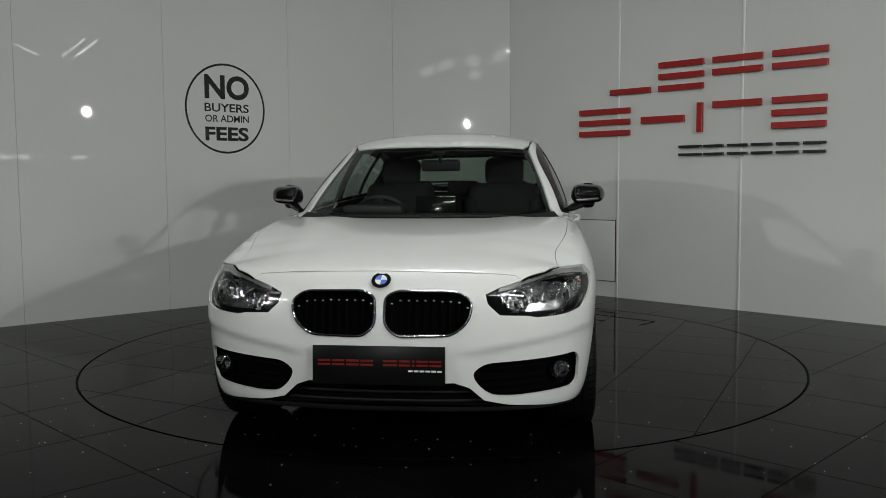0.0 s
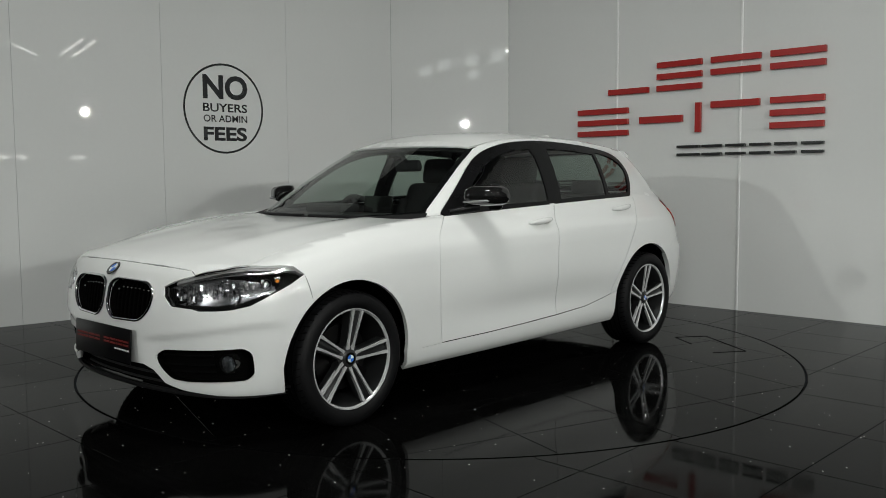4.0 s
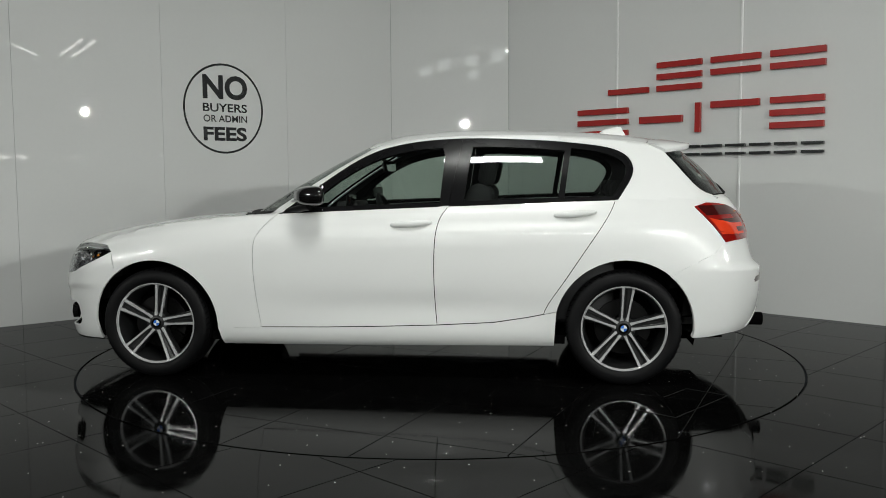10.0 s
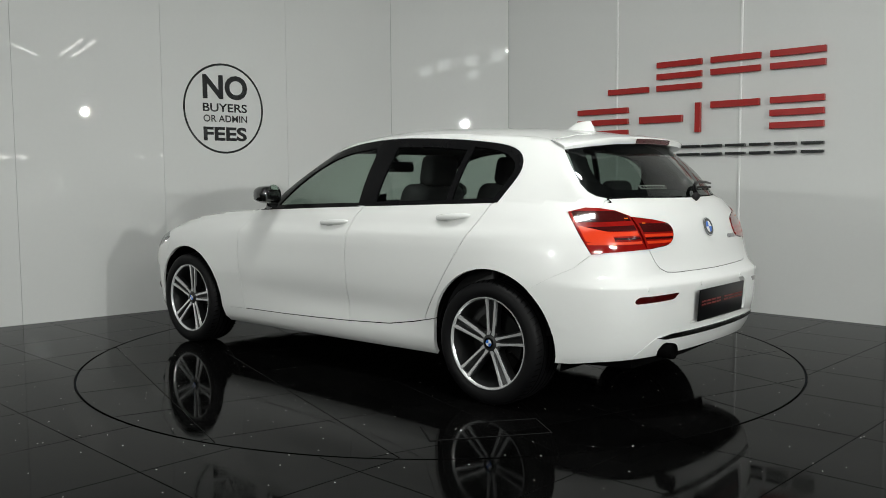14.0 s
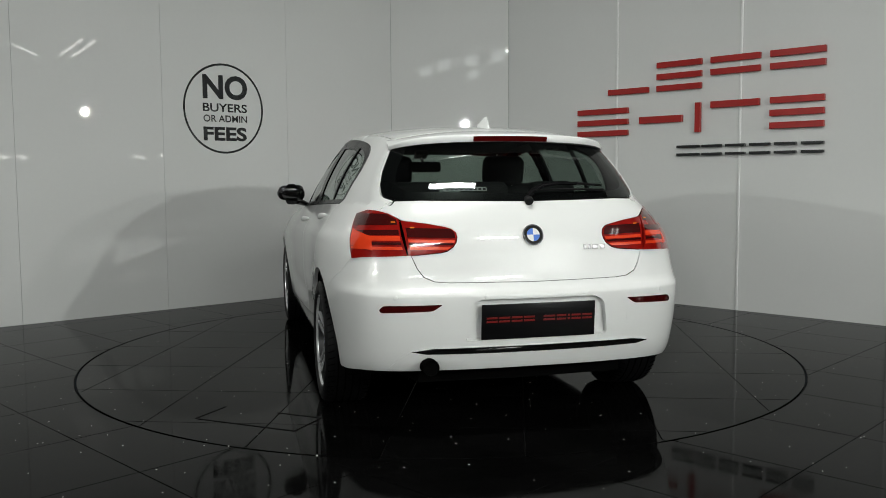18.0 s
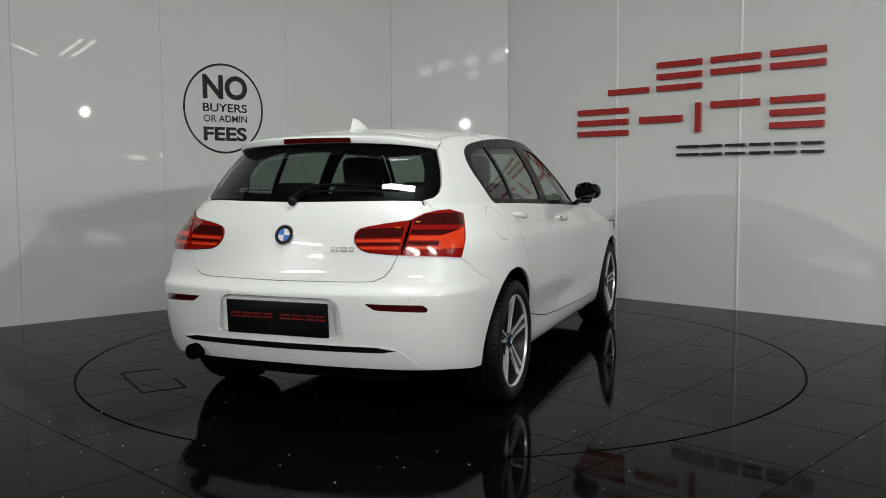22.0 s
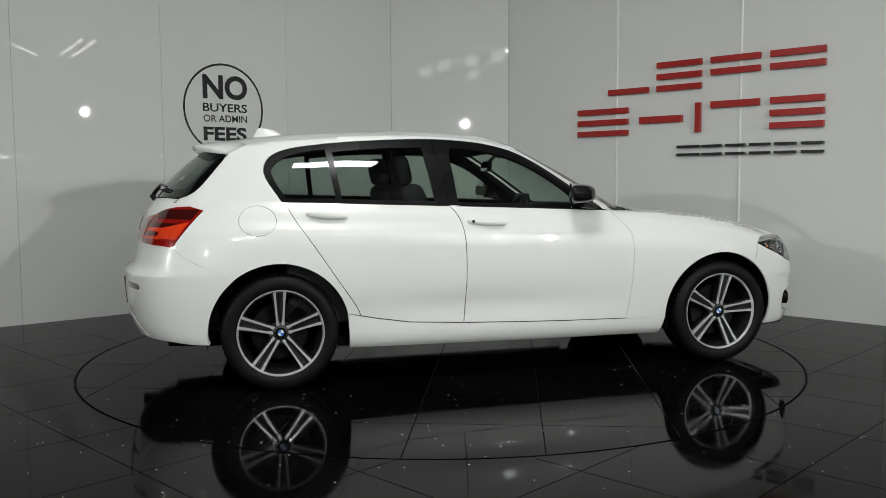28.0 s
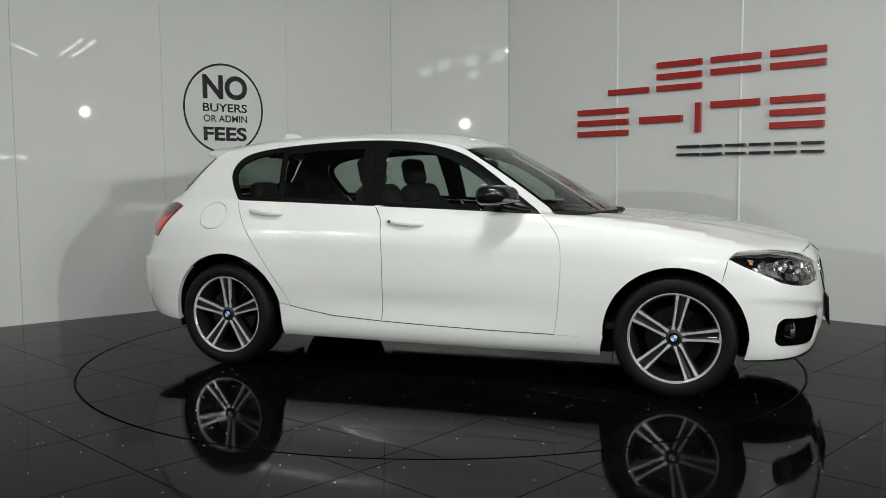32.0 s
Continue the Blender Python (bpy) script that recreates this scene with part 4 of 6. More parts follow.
quarter_right = mirror(cut(bar, [side_loop, FUEL], 0.026, gap=SHUT * 0.7, hem=0.012))
skin_part("body_side", quarter_left, M["paint"], car, "white body side with roof pillars")
skin_part("body_side", quarter_right, M["paint"], car, "white body side with roof pillars")
skin_part("fuel_flap", mirror(cut(bar, [FUEL], 0.03, gap=0.0015, hem=0.01)), M["paint"], car, "round white fuel flap")

# roof
roof_half = [(0.222, 0, 1.349), (0.205, 0.2, 1.347), (0.165, 0.40, 1.338), (0.125, 0.51, 1.322)] + DITCH[1:] + [(-1.53, 0.4, 1.365), (-1.555, 0.2, 1.375), (-1.56, 0, 1.378)]
roof_loop = [np.array(p, float) for p in roof_half] + flip([np.array(p, float) for p in roof_half[1:-1]])[::-1]
skin_part("roof", cut(Flat(ROOF_SKIN, (0, 0, -1)), [roof_loop], 0.035, gap=SHUT, hem=0.012), M["paint"], car, "white roof")

# tailgate
gate_half = [(-2.03, 0, 1.045), (-2.0, 0.25, 1.046), (-1.93, 0.47, 1.047), (-1.872, 0.584, 1.046), (-1.876, 0.606, 1.034), (-1.878, 0.635, 1.018)] + TAILLAMP[:6:-1] + [(-2.09, 0.526, 0.757), (-2.105, 0.50, 0.722), (-2.12, 0.455, 0.701), (-2.132, 0.40, 0.696), (-2.16, 0, 0.691)]
gate_loop = [np.array(p, float) for p in gate_half] + flip([np.array(p, float) for p in gate_half[1:-1]])[::-1]
tailgate = skin_part("tailgate", cut(REAR, [gate_loop], 0.028, gap=SHUT, hem=0.02), M["paint"], car, "white tailgate")
# black sheet under the tailgate, for the shade in its gap
skin_part("tailgate_gap_dark", cut(REAR, [gate_loop], 0.05, inset=0.005, gap=-0.005, hem=0), M["underbody"], tailgate, "black sheet that darkens the tailgate gap")

# painted corners of the gate's aperture, between the rear window and the tail lamps
corner = cut(TAIL, [[np.array(p) for p in ((-1.862, 0.605, 1.042), (-1.885, 0.57, 1.038), (-1.91, 0.545, 1.01), (-1.93, 0.60, 0.99), (-1.865, 0.655, 1.003), (-1.845, 0.64, 1.025))]], 0.02, inset=0.0035, hem=0)
for d in (corner, mirror(corner)):
    skin_part("aperture_corner", d, M["paint"], car, "white corner of the tailgate aperture")

# rear bumper with the number plate's recess
rb_half = ([(-2.16, 0, 0.689), (-2.132, 0.40, 0.694), (-2.12, 0.457, 0.699), (-2.105, 0.503, 0.72), (-2.09, 0.529, 0.757), (-2.072, 0.552, 0.815)] + [TAILLAMP[6], TAILLAMP[5], TAILLAMP[4]] + seam_r)
rb = [np.array(p, float) for p in rb_half] + on_side(arch(RA[0], 130, 183, RA[2], RA[1], 14)) + on_side([(-1.726, 0.268), (-1.80, 0.27)]) + [np.array(p) for p in ((-1.93, 0.75, 0.292), (-2.03, 0.66, 0.298), (-2.12, 0.4, 0.305), (-2.15, 0, 0.309))]
rb_loop = rb + flip(rb[1:-1])[::-1]
RECESS = on_rear(soften([(0.315, 0.60), (0.27, 0.626), (-0.27, 0.626), (-0.315, 0.60), (-0.335, 0.44), (0.335, 0.44)], 0.02, 3))
rear_bumper = skin_part("rear_bumper", cut(TAIL, [rb_loop, RECESS], 0.018, gap=-0.0012, hem=0.03), M["paint"], car, "white rear bumper with parking sensors")
skin_part("plate_recess", cut(REAR, [RECESS], 0.05, inset=0.028, hem=0.0), M["paint"], rear_bumper)
VAL = soften([(0.66, 0.303), (0.60, 0.372), (0.548, 0.406), (0.47, 0.416), (-0.47, 0.416), (-0.548, 0.406), (-0.60, 0.372), (-0.66, 0.303), (-0.4, 0.306), (0, 0.311), (0.4, 0.306)], 0.02, 2)
skin_part("valance", cut(REAR, [on_rear(VAL)], 0.03, lift=0.004, hem=0.006), M["paint"], rear_bumper, "white lower valance")
CHR = [(0.562, 0.396), (0.47, 0.409), (0.2, 0.412), (-0.2, 0.412), (-0.47, 0.409), (-0.562, 0.396), (-0.50, 0.384), (-0.2, 0.384), (0.2, 0.384), (0.50, 0.384)]
skin_part("bumper_trim", cut(REAR, [on_rear(CHR)], 0.03, lift=0.0065, hem=0.004), M["black_gloss"], rear_bumper, "gloss black trim strip")
CHR2 = [(0.55, 0.398), (0.47, 0.408), (0.2, 0.411), (-0.2, 0.411), (-0.47, 0.408), (-0.55, 0.398), (-0.47, 0.401), (-0.2, 0.404), (0.2, 0.404), (0.47, 0.401)]
skin_part("chrome_strip", cut(REAR, [on_rear(CHR2)], 0.03, lift=0.0085, hem=0.004), M["chrome"], rear_bumper, "slim chrome strip")
REFL = on_rear(soften([(0.697, 0.582), (0.68, 0.601), (0.43, 0.607), (0.475, 0.578), (0.69, 0.568)], 0.012, 2))
for d in (REFL, flip(REFL)):
    skin_part("reflector", cut(TAIL, [d], 0.03, lift=0.0012, hem=0.004), M["red_dark"], rear_bumper, "slim dark red reflector")
for y in (0.63, 0.24, -0.24, -0.63):
    c, n = BODY.cast((-5, y, 0.635), (1, 0, 0))
    bm = bmesh.new()
    cyl(bm, 0.011, 0.004, Matrix.Translation(spot(c)) @ Vector(n).to_track_quat("Z", "Y").to_matrix().to_4x4(), 16, bevel=0.001)
    part("parking_sensor", bm, M["paint"], rear_bumper)

# dark shell behind the gaps, and the floor of the car
rows = [r for r in FLANK[6:-4:3]]
vs, qs = grid_mesh([r[::6] for r in rows])
keep = []
for f in qs:
    c = vs[f].mean(0)
    hole_w = min(math.hypot(c[0] - FA[0], c[2] - FA[1]), math.hypot(c[0] - RA[0], c[2] - RA[1])) < 0.41
    if not hole_w:
        keep.append(f)
vin = vs * np.array([0.972, 0.962, 1.0]) + np.array([-0.002, 0, 0])
all_v = settle(np.concatenate([vin, vin * np.array([1, -1, 1])]))
put("inner_shell", mesh_of("inner_shell", all_v, [tuple(f) for f in keep] + [tuple(f[::-1] + len(vin)) for f in keep], M["underbody"], True), car, "black inner body shell")
bm = bmesh.new()
prism(bm, [(1.95, -0.5), (1.98, 0), (1.95, 0.5), (1.72, 0.56), (-1.72, 0.56), (-1.95, 0.5), (-1.98, 0), (-1.95, -0.5), (-1.72, -0.56), (1.72, -0.56)], 0.21, 0.27)
part("floor_pan", bm, M["underbody"], car, smooth=False)
for sy in (1, -1):
    bm = bmesh.new()
    box(bm, (2.05, 0.26, 0.05), Matrix.Translation((0, sy * 0.67, 0.24)))
    part("floor_edge", bm, M["underbody"], car, smooth=False)
    for nm, pts, z0 in (("front_tray", [(1.64, 0.50), (1.66, 0.81), (1.80, 0.775), (1.90, 0.69), (1.97, 0.56), (2.02, 0.40), (2.02, 0.0), (1.9, 0.0)], 0.232),
                        ("rear_tray", [(-1.64, 0.50), (-1.70, 0.81), (-1.84, 0.775), (-1.95, 0.69), (-2.03, 0.56), (-2.09, 0.40), (-2.12, 0.0), (-1.9, 0.0)], 0.292)):
        bm = bmesh.new()
        prism(bm, [(x, sy * y) for x, y in pts], z0, z0 + 0.01)
        part(nm, bm, M["underbody"], car, "black underbody tray", smooth=False)
for cx, r in ((FA[0], FA[2]), (RA[0], RA[2])):
    for sy in (1, -1):
        bm = bmesh.new()
        prof = [(r + 0.008, 0.80 * sy), (r + 0.012, 0.52 * sy), (0.0, 0.52 * sy)]
        lathe(bm, prof, 48, Matrix.Translation((cx, 0, FA[1])) @ pose(0, 0, 0, -90))
        bmesh.ops.bisect_plane(bm, geom=bm.verts[:] + bm.edges[:] + bm.faces[:], plane_co=(0, 0, 0.215), plane_no=(0, 0, -1), clear_outer=True)
        part("wheel_arch_liner", bm, M["underbody"], car)

# windows
side_g = Flat(BODY, (0, -0.95, -0.3))
GLASS_F = [(0.445, 0.988), (0.36, 1.068), (0.24, 1.157), (0.14, 1.216), (0.04, 1.259), (-0.06, 1.288), (-0.17, 1.308), (-0.325, 1.32), (-0.34, 1.27), (-0.318, 1.013)]
GLASS_F = flow(GLASS_F[:8], 4) + GLASS_F[8:]
GLASS_R = [(-0.455, 1.02), (-0.50, 1.324), (-0.65, 1.322), (-0.82, 1.315), (-1.024, 1.297), (-0.985, 1.037)]
GLASS_Q = [(-1.022, 1.038), (-1.063, 1.312), (-1.17, 1.298), (-1.27, 1.275), (-1.335, 1.243), (-1.366, 1.2), (-1.352, 1.14), (-1.315, 1.078), (-1.288, 1.046)]
GLASS_Q = GLASS_Q[:1] + flow(GLASS_Q[1:], 4)
split_top = (-0.44, 1.374)
frame_f = [(0.62, 0.956)] + [p for p in DLO[1:] if p[0] > -0.43] + [split_top, (-0.37, 0.994)] + BELT[1:4][::-1]
frame_r = [split_top] + [p for p in DLO if p[0] < -0.45] + [(-1.301, 1.025)] + BELT[3:6][::-1] + [(-0.37, 0.994)]
for name, doors, outer, holes in (("window_frame", FD, frame_f, [GLASS_F]), ("window_frame", RD, frame_r, [GLASS_R, GLASS_Q])):
    fr = cut(side_g, [on_side(outer)] + [on_side(h) for h in holes], 0.03, gap=0.001, hem=0.014)
    for dr, data in ((doors[0], fr), (doors[1], mirror(fr))):
        skin_part(name, data, M["black_trim"], dr, "satin black window frame")
    for h in holes:
        g = cut(side_g, [on_side(h)], 0.05, inset=0.005, hem=0)
        for dr, data in ((doors[0], g), (doors[1], mirror(g))):
            ob = skin_part("window_glass", data, M["glass"] if h is GLASS_F else M["tint"], dr, "tinted window glass")
            ob.visible_shadow = False
screen_half = [(0.955, 0, 0.94), (0.92, 0.3, 0.945), (0.82, 0.53, 0.955), (0.73, 0.635, 0.962)] + PILLAR_F[:] + [(0.115, 0.538, 1.318), (0.165, 0.40, 1.336), (0.205, 0.2, 1.345), (0.22, 0, 1.348)]
screen_loop = [np.array(p, float) for p in screen_half] + flip([np.array(p, float) for p in screen_half[1:-1]])[::-1]
SCREEN = Flat(CABIN_SKIN, (-0.6, 0, -0.8))
ws = skin_part("windscreen", cut(SCREEN, [screen_loop], 0.05, inset=0.003, hem=0, gap=0.003), M["glass"], car, "clear windscreen with a black border")
ws.visible_shadow = False
inner = []
cen = np.mean(screen_loop, axis=0)
for p in screen_loop:
    q = np.array(p)
    s = 0.94 if abs(q[1]) > 0.3 else 0.93
    inner.append(cen + (q - cen) * np.array([0.93, s, 0.93]))
skin_part("screen_border", cut(SCREEN, [screen_loop, inner], 0.04, inset=0.007, hem=0, gap=0.003), M["black_trim"], ws, "black border of the windscreen")
rg_half = [(-2.03, 0, 1.048), (-2.0, 0.25, 1.049), (-1.93, 0.47, 1.050), (-1.885, 0.56, 1.051), (-1.858, 0.594, 1.055), (-1.83, 0.619, 1.065), (-1.793, 0.635, 1.085), (-1.746, 0.627, 1.115), (-1.69, 0.602, 1.17), (-1.605, 0.548, 1.278), (-1.62, 0.50, 1.295), (-1.67, 0.3, 1.31), (-1.70, 0, 1.316)]
rg_loop = [np.array(p, float) for p in rg_half] + flip([np.array(p, float) for p in rg_half[1:-1]])[::-1]
RG = Flat(CABIN_SKIN, (0.85, 0, -0.53))
rw = skin_part("rear_window", cut(RG, [rg_loop], 0.05, inset=0.002, hem=0.004, gap=0.002), M["privacy"], tailgate, "tinted rear window")
rw.visible_shadow = False
cen = np.mean(rg_loop, axis=0)
rg_in = [cen + (np.array(p) - cen) * np.array([0.8, 0.86, 0.8]) for p in rg_loop]
skin_part("window_border", cut(RG, [rg_loop, rg_in], 0.04, inset=0.006, hem=0, gap=0.001), M["black_trim"], rw, "black border of the rear window")

# lining of roof and pillars
skin_part("headlining", cut(Flat(ROOF_SKIN, (0, 0, -1)), [roof_loop], 0.08, inset=0.03, hem=0), M["liner"], car, "grey headlining")
lin = cut(bar, [side_loop], 0.045, inset=0.022, hem=0)
for d in (lin, mirror(lin)):
    skin_part("pillar_lining", d, M["cabin"], car, "black pillar lining")

# roof spoiler over the rear window
HALF = 0.560
ys = np.linspace(-HALF, HALF, 45)
rows = []


def spoiler_edge(y):
    """The trailing edge: nearly straight, drawn forward and down towards its ends."""
    a = abs(y) / HALF
    return -1.80 + 0.06 * a ** 2 + 0.14 * a ** 8, 1.352 - 0.022 * a ** 2 - 0.028 * a ** 8


for i in range(9):
    t = i / 8
    row = []
    for y in ys:
        a = abs(y) / HALF
        xs = -1.56 + 0.062 * a ** 2
        xe, ze = spoiler_edge(y)
        zs = float(ROOF_SKIN.cast((xs, min(max(y, -0.534), 0.534), 4), (0, 0, -1))[0][2])
        row.append((xs + (xe - xs) * t, y * (0.955 + 0.045 * min(1, t * 2.5)), zs + (ze - zs) * (0.25 * t + 0.75 * t * t)))
    rows.append(row)
last = rows[-1]
rows.append([(p[0] - 0.004, p[1], p[2] - 0.006) for p in last])
rows.append([(p[0] + 0.004, p[1], p[2] - 0.032 + 0.014 * (abs(p[1]) / HALF) ** 8) for p in last])
rows.append([(-1.712 + 0.06 * (abs(p[1]) / HALF) ** 2 + 0.062 * (abs(p[1]) / HALF) ** 8, p[1] * 0.985, 1.318 - 0.022 * (abs(p[1]) / HALF) ** 2 - 0.012 * (abs(p[1]) / HALF) ** 8) for p in last])
bm = bmesh.new()
gv = [[bm.verts.new(spot(p)) for p in r] for r in rows]
for a, b in zip(gv, gv[1:]):
    for k in range(len(a) - 1):
        bm.faces.new((a[k], a[k + 1], b[k + 1], b[k]))
for k in (0, -1):
    bm.faces.new([r[k] for r in gv])
spoiler = part("spoiler", bm, M["paint"], tailgate, "white roof spoiler with a red brake lamp", angle=50)
bm = bmesh.new()
gv = []
for z0, dx in ((0.0, -0.0085), (-0.024, -0.0005)):
    gv.append([bm.verts.new(spot((spoiler_edge(y)[0] + dx, y, spoiler_edge(y)[1] - 0.007 + z0))) for y in np.linspace(-0.185, 0.185, 21)])
for k in range(20):
    bm.faces.new((gv[0][k], gv[0][k + 1], gv[1][k + 1], gv[1][k]))
bmesh.ops.solidify(bm, geom=bm.faces[:], thickness=0.004)
part("brake_lamp", bm, M["red_mid"], spoiler, "dark red high brake lamp")




# ---- wheels ----
def wheel(name_at, sy, phase):
    """A five-spoke alloy wheel with split spokes; local z points out of the car."""
    w = put("wheel", None, car, "wheel with a two-tone split-spoke alloy rim", at=name_at)
    bm = bmesh.new()
    R, r = 0.317, 0.2325
    prof = [(r, -0.105), (r + 0.012, -0.112), (0.27, -0.116), (0.298, -0.110), (0.311, -0.098), (0.3155, -0.075), (0.317, -0.04), (0.317, 0.04), (0.3155, 0.075), (0.311, 0.096),
            (0.301, 0.108), (0.285, 0.114), (0.268, 0.1155), (0.25, 0.113), (r + 0.008, 0.108), (r, 0.100), (r - 0.004, 0.085), (r - 0.004, -0.09)]
    lathe(bm, prof, 72, closed=True)
    tyre = part("tyre", bm, M["rubber"], w, "black low-profile tyre", angle=60)
    bm = bmesh.new()
    for zc in (-0.055, -0.018, 0.018, 0.055):
        lathe(bm, [(0.3172, zc - 0.004), (0.3180, zc - 0.0035), (0.3180, zc + 0.0035), (0.3172, zc + 0.004)], 72)
    for k in range(60):
        a = 2 * math.pi * k / 60
        for zc, tilt in ((0.088, 0.3), (-0.088, -0.3)):
            box(bm, (0.003, 0.004, 0.034), Matrix.Rotation(a, 4, "Z") @ Matrix.Translation((0.3135, 0, zc)) @ Matrix.Rotation(-0.25 if zc > 0 else 0.25, 4, "Y") @ Matrix.Rotation(tilt, 4, "X"))
    part("tread", bm, M["underbody"], tyre, "tread grooves", smooth=False)
    bm = bmesh.new()
    lathe(bm, [(0.2355, 0.098), (0.2365, 0.104), (0.2345, 0.107), (0.2305, 0.1065), (0.229, 0.102), (0.224, 0.094)], 96)
    part("rim_lip", bm, M["alloy"], w, "bright machined rim lip")
    bm = bmesh.new()
    lathe(bm, [(0.224, 0.095), (0.219, 0.07), (0.205, 0.02), (0.20, -0.1)], 72)
    part("rim_barrel", bm, M["alloy_dark"], w, "dark grey rim barrel")
    # spokes: a dark web with two bright machined rails
    for k in range(5):
        m = Matrix.Rotation(2 * math.pi * k / 5 + phase, 4, "Z")
        bm = bmesh.new()
        web = [(0.03, 0.030), (0.08, 0.026), (0.15, 0.030), (0.226, 0.0385)]
        top, bot = [], []
        for x, h in web:
            zz = 0.074 + 0.022 * (x / 0.226) ** 1.2
            top.append([bm.verts.new(m @ Vector((x, s * h, zz - 0.006 - (0.012 if s == 0 else 0)))) for s in (-1, -0.45, 0, 0.45, 1)])
            bot.append([bm.verts.new(m @ Vector((x, s * h * 1.08, zz - 0.05))) for s in (-1, 1)])
        for a, b in zip(top, top[1:]):
            for i in range(4):
                bm.faces.new((a[i], b[i], b[i + 1], a[i + 1]))
        for (a, b), (c, d) in zip(zip(top, top[1:]), zip(bot, bot[1:])):
            bm.faces.new((a[0], b[0], d[0], c[0]))
            bm.faces.new((a[4], b[4], d[1], c[1]))
        spoke = part("spoke", bm, M["alloy_dark"], w, "split spoke with machined faces")
        for s in (-1, 1):
            bm = bmesh.new()
            lo, hi = [], []
            for x, yc, hw in ((0.033, 0.0125, 0.0095), (0.07, 0.0168, 0.0055), (0.12, 0.0202, 0.0050), (0.18, 0.0245, 0.0057), (0.2285, 0.029, 0.0078)):
                zz = 0.074 + 0.026 * (x / 0.2285) ** 1.2
                tw = -0.006 * x / 0.2285
                hi.append([bm.verts.new(m @ Vector((x, s * yc + d * hw + tw, zz))) for d in (-1, 1)])
                lo.append([bm.verts.new(m @ Vector((x, s * yc + d * hw * 1.25 + tw, zz - 0.016))) for d in (-1, 1)])
            for (a, b), (c, d) in zip(zip(hi, hi[1:]), zip(lo, lo[1:])):
                bm.faces.new((a[0], b[0], b[1], a[1]))
                bm.faces.new((a[0], c[0], d[0], b[0]))
                bm.faces.new((a[1], b[1], d[1], c[1]))
            bm.faces.new((hi[-1][0], lo[-1][0], lo[-1][1], hi[-1][1]))
            part("machined_face", bm, M["alloy"], spoke, "bright machined face", angle=20)
    bm = bmesh.new()
    lathe(bm, [(0.0, 0.082), (0.034, 0.082), (0.040, 0.079), (0.05, 0.072), (0.058, 0.06), (0.06, 0.0)], 48)
    part("hub", bm, M["alloy_dark"], w, "dark hub")
    for k in range(5):
        a = 2 * math.pi * (k + 0.5) / 5 + phase
        bm = bmesh.new()
        cyl(bm, 0.010, 0.02, Matrix.Translation((0.056 * math.cos(a), 0.056 * math.sin(a), 0.064)), 6, bevel=0.002)
        part("wheel_bolt", bm, M["alloy_dark"], w, "steel wheel bolt")
    cap = roundel(w, Matrix.Translation((0, 0, 0.0825)), 0.029, "black", phase)
    bm = bmesh.new()
    lathe(bm, [(0.07, 0.012), (0.155, 0.012), (0.155, -0.012), (0.07, -0.012)], 64, closed=True)
    part("brake_disc", bm, M["disc"], w, "grey steel brake disc")
    # added black disc: blocks light through the rim and darkens the spoke gaps
    bm = bmesh.new()
    lathe(bm, [(0.212, -0.088), (0.212, -0.094), (0.0, -0.094), (0.0, -0.088)], 48, closed=True)
    part("dark_disc", bm, M["underbody"], w, "black disc added to darken the inside of the wheel")
    bm = bmesh.new()
    for i in range(2):
        a0 = 2.3 if sy > 0 else 0.6
        prism(bm, [(rr * math.cos(a0 + t), rr * math.sin(a0 + t)) for rr, t in ((0.10, -0.35), (0.168, -0.3), (0.172, 0.0), (0.168, 0.3), (0.10, 0.35))], 0.008 if i else -0.05, 0.036 if i else -0.015)
    part("brake_caliper", bm, M["underbody"], w, "black brake caliper")
    return w


def roundel(parent, at, r, ring, turn=0.0):
    """A round badge drawn as plain blue and white quarters in a ring."""
    bm = bmesh.new()
    lathe(bm, [(0.0, 0.0), (r * 0.98, 0.0), (r, 0.002), (r * 0.97, 0.0045), (r * 0.66, 0.0045), (r * 0.64, 0.003), (0.0, 0.003)], 48, at)
    b = part("badge", bm, M["black_gloss"] if ring == "black" else M["chrome"], parent, "round badge of blue and white quarters")
    if ring != "black":
        bm = bmesh.new()
        lathe(bm, [(r * 0.62, 0.0032), (r * 0.62, 0.0055), (r * 0.86, 0.0055), (r * 0.86, 0.0032)], 48, at)
        part("badge_ring", bm, M["black_gloss"], b, "black badge ring")
    for k in range(4):
        bm = bmesh.new()
        a0 = k * math.pi / 2
        prism(bm, [(0, 0)] + [(r * 0.6 * math.cos(a0 + j * math.pi / 16), r * 0.6 * math.sin(a0 + j * math.pi / 16)) for j in range(9)], 0.003, 0.0052, at)
        part("badge_quarter", bm, M["badge_blue"] if k % 2 else M["badge_white"], b, smooth=False)
    return b


HUB = 0.0825
for x, sy, phase in ((1.345, 1, radians(-99)), (-1.345, 1, radians(-94.6)), (1.345, -1, radians(80)), (-1.345, -1, radians(92.4))):
    y = (0.847 if x > 0 else 0.859) - HUB
    wheel(pose(x, sy * y, 0.317, -90 if sy > 0 else 90), sy, phase)




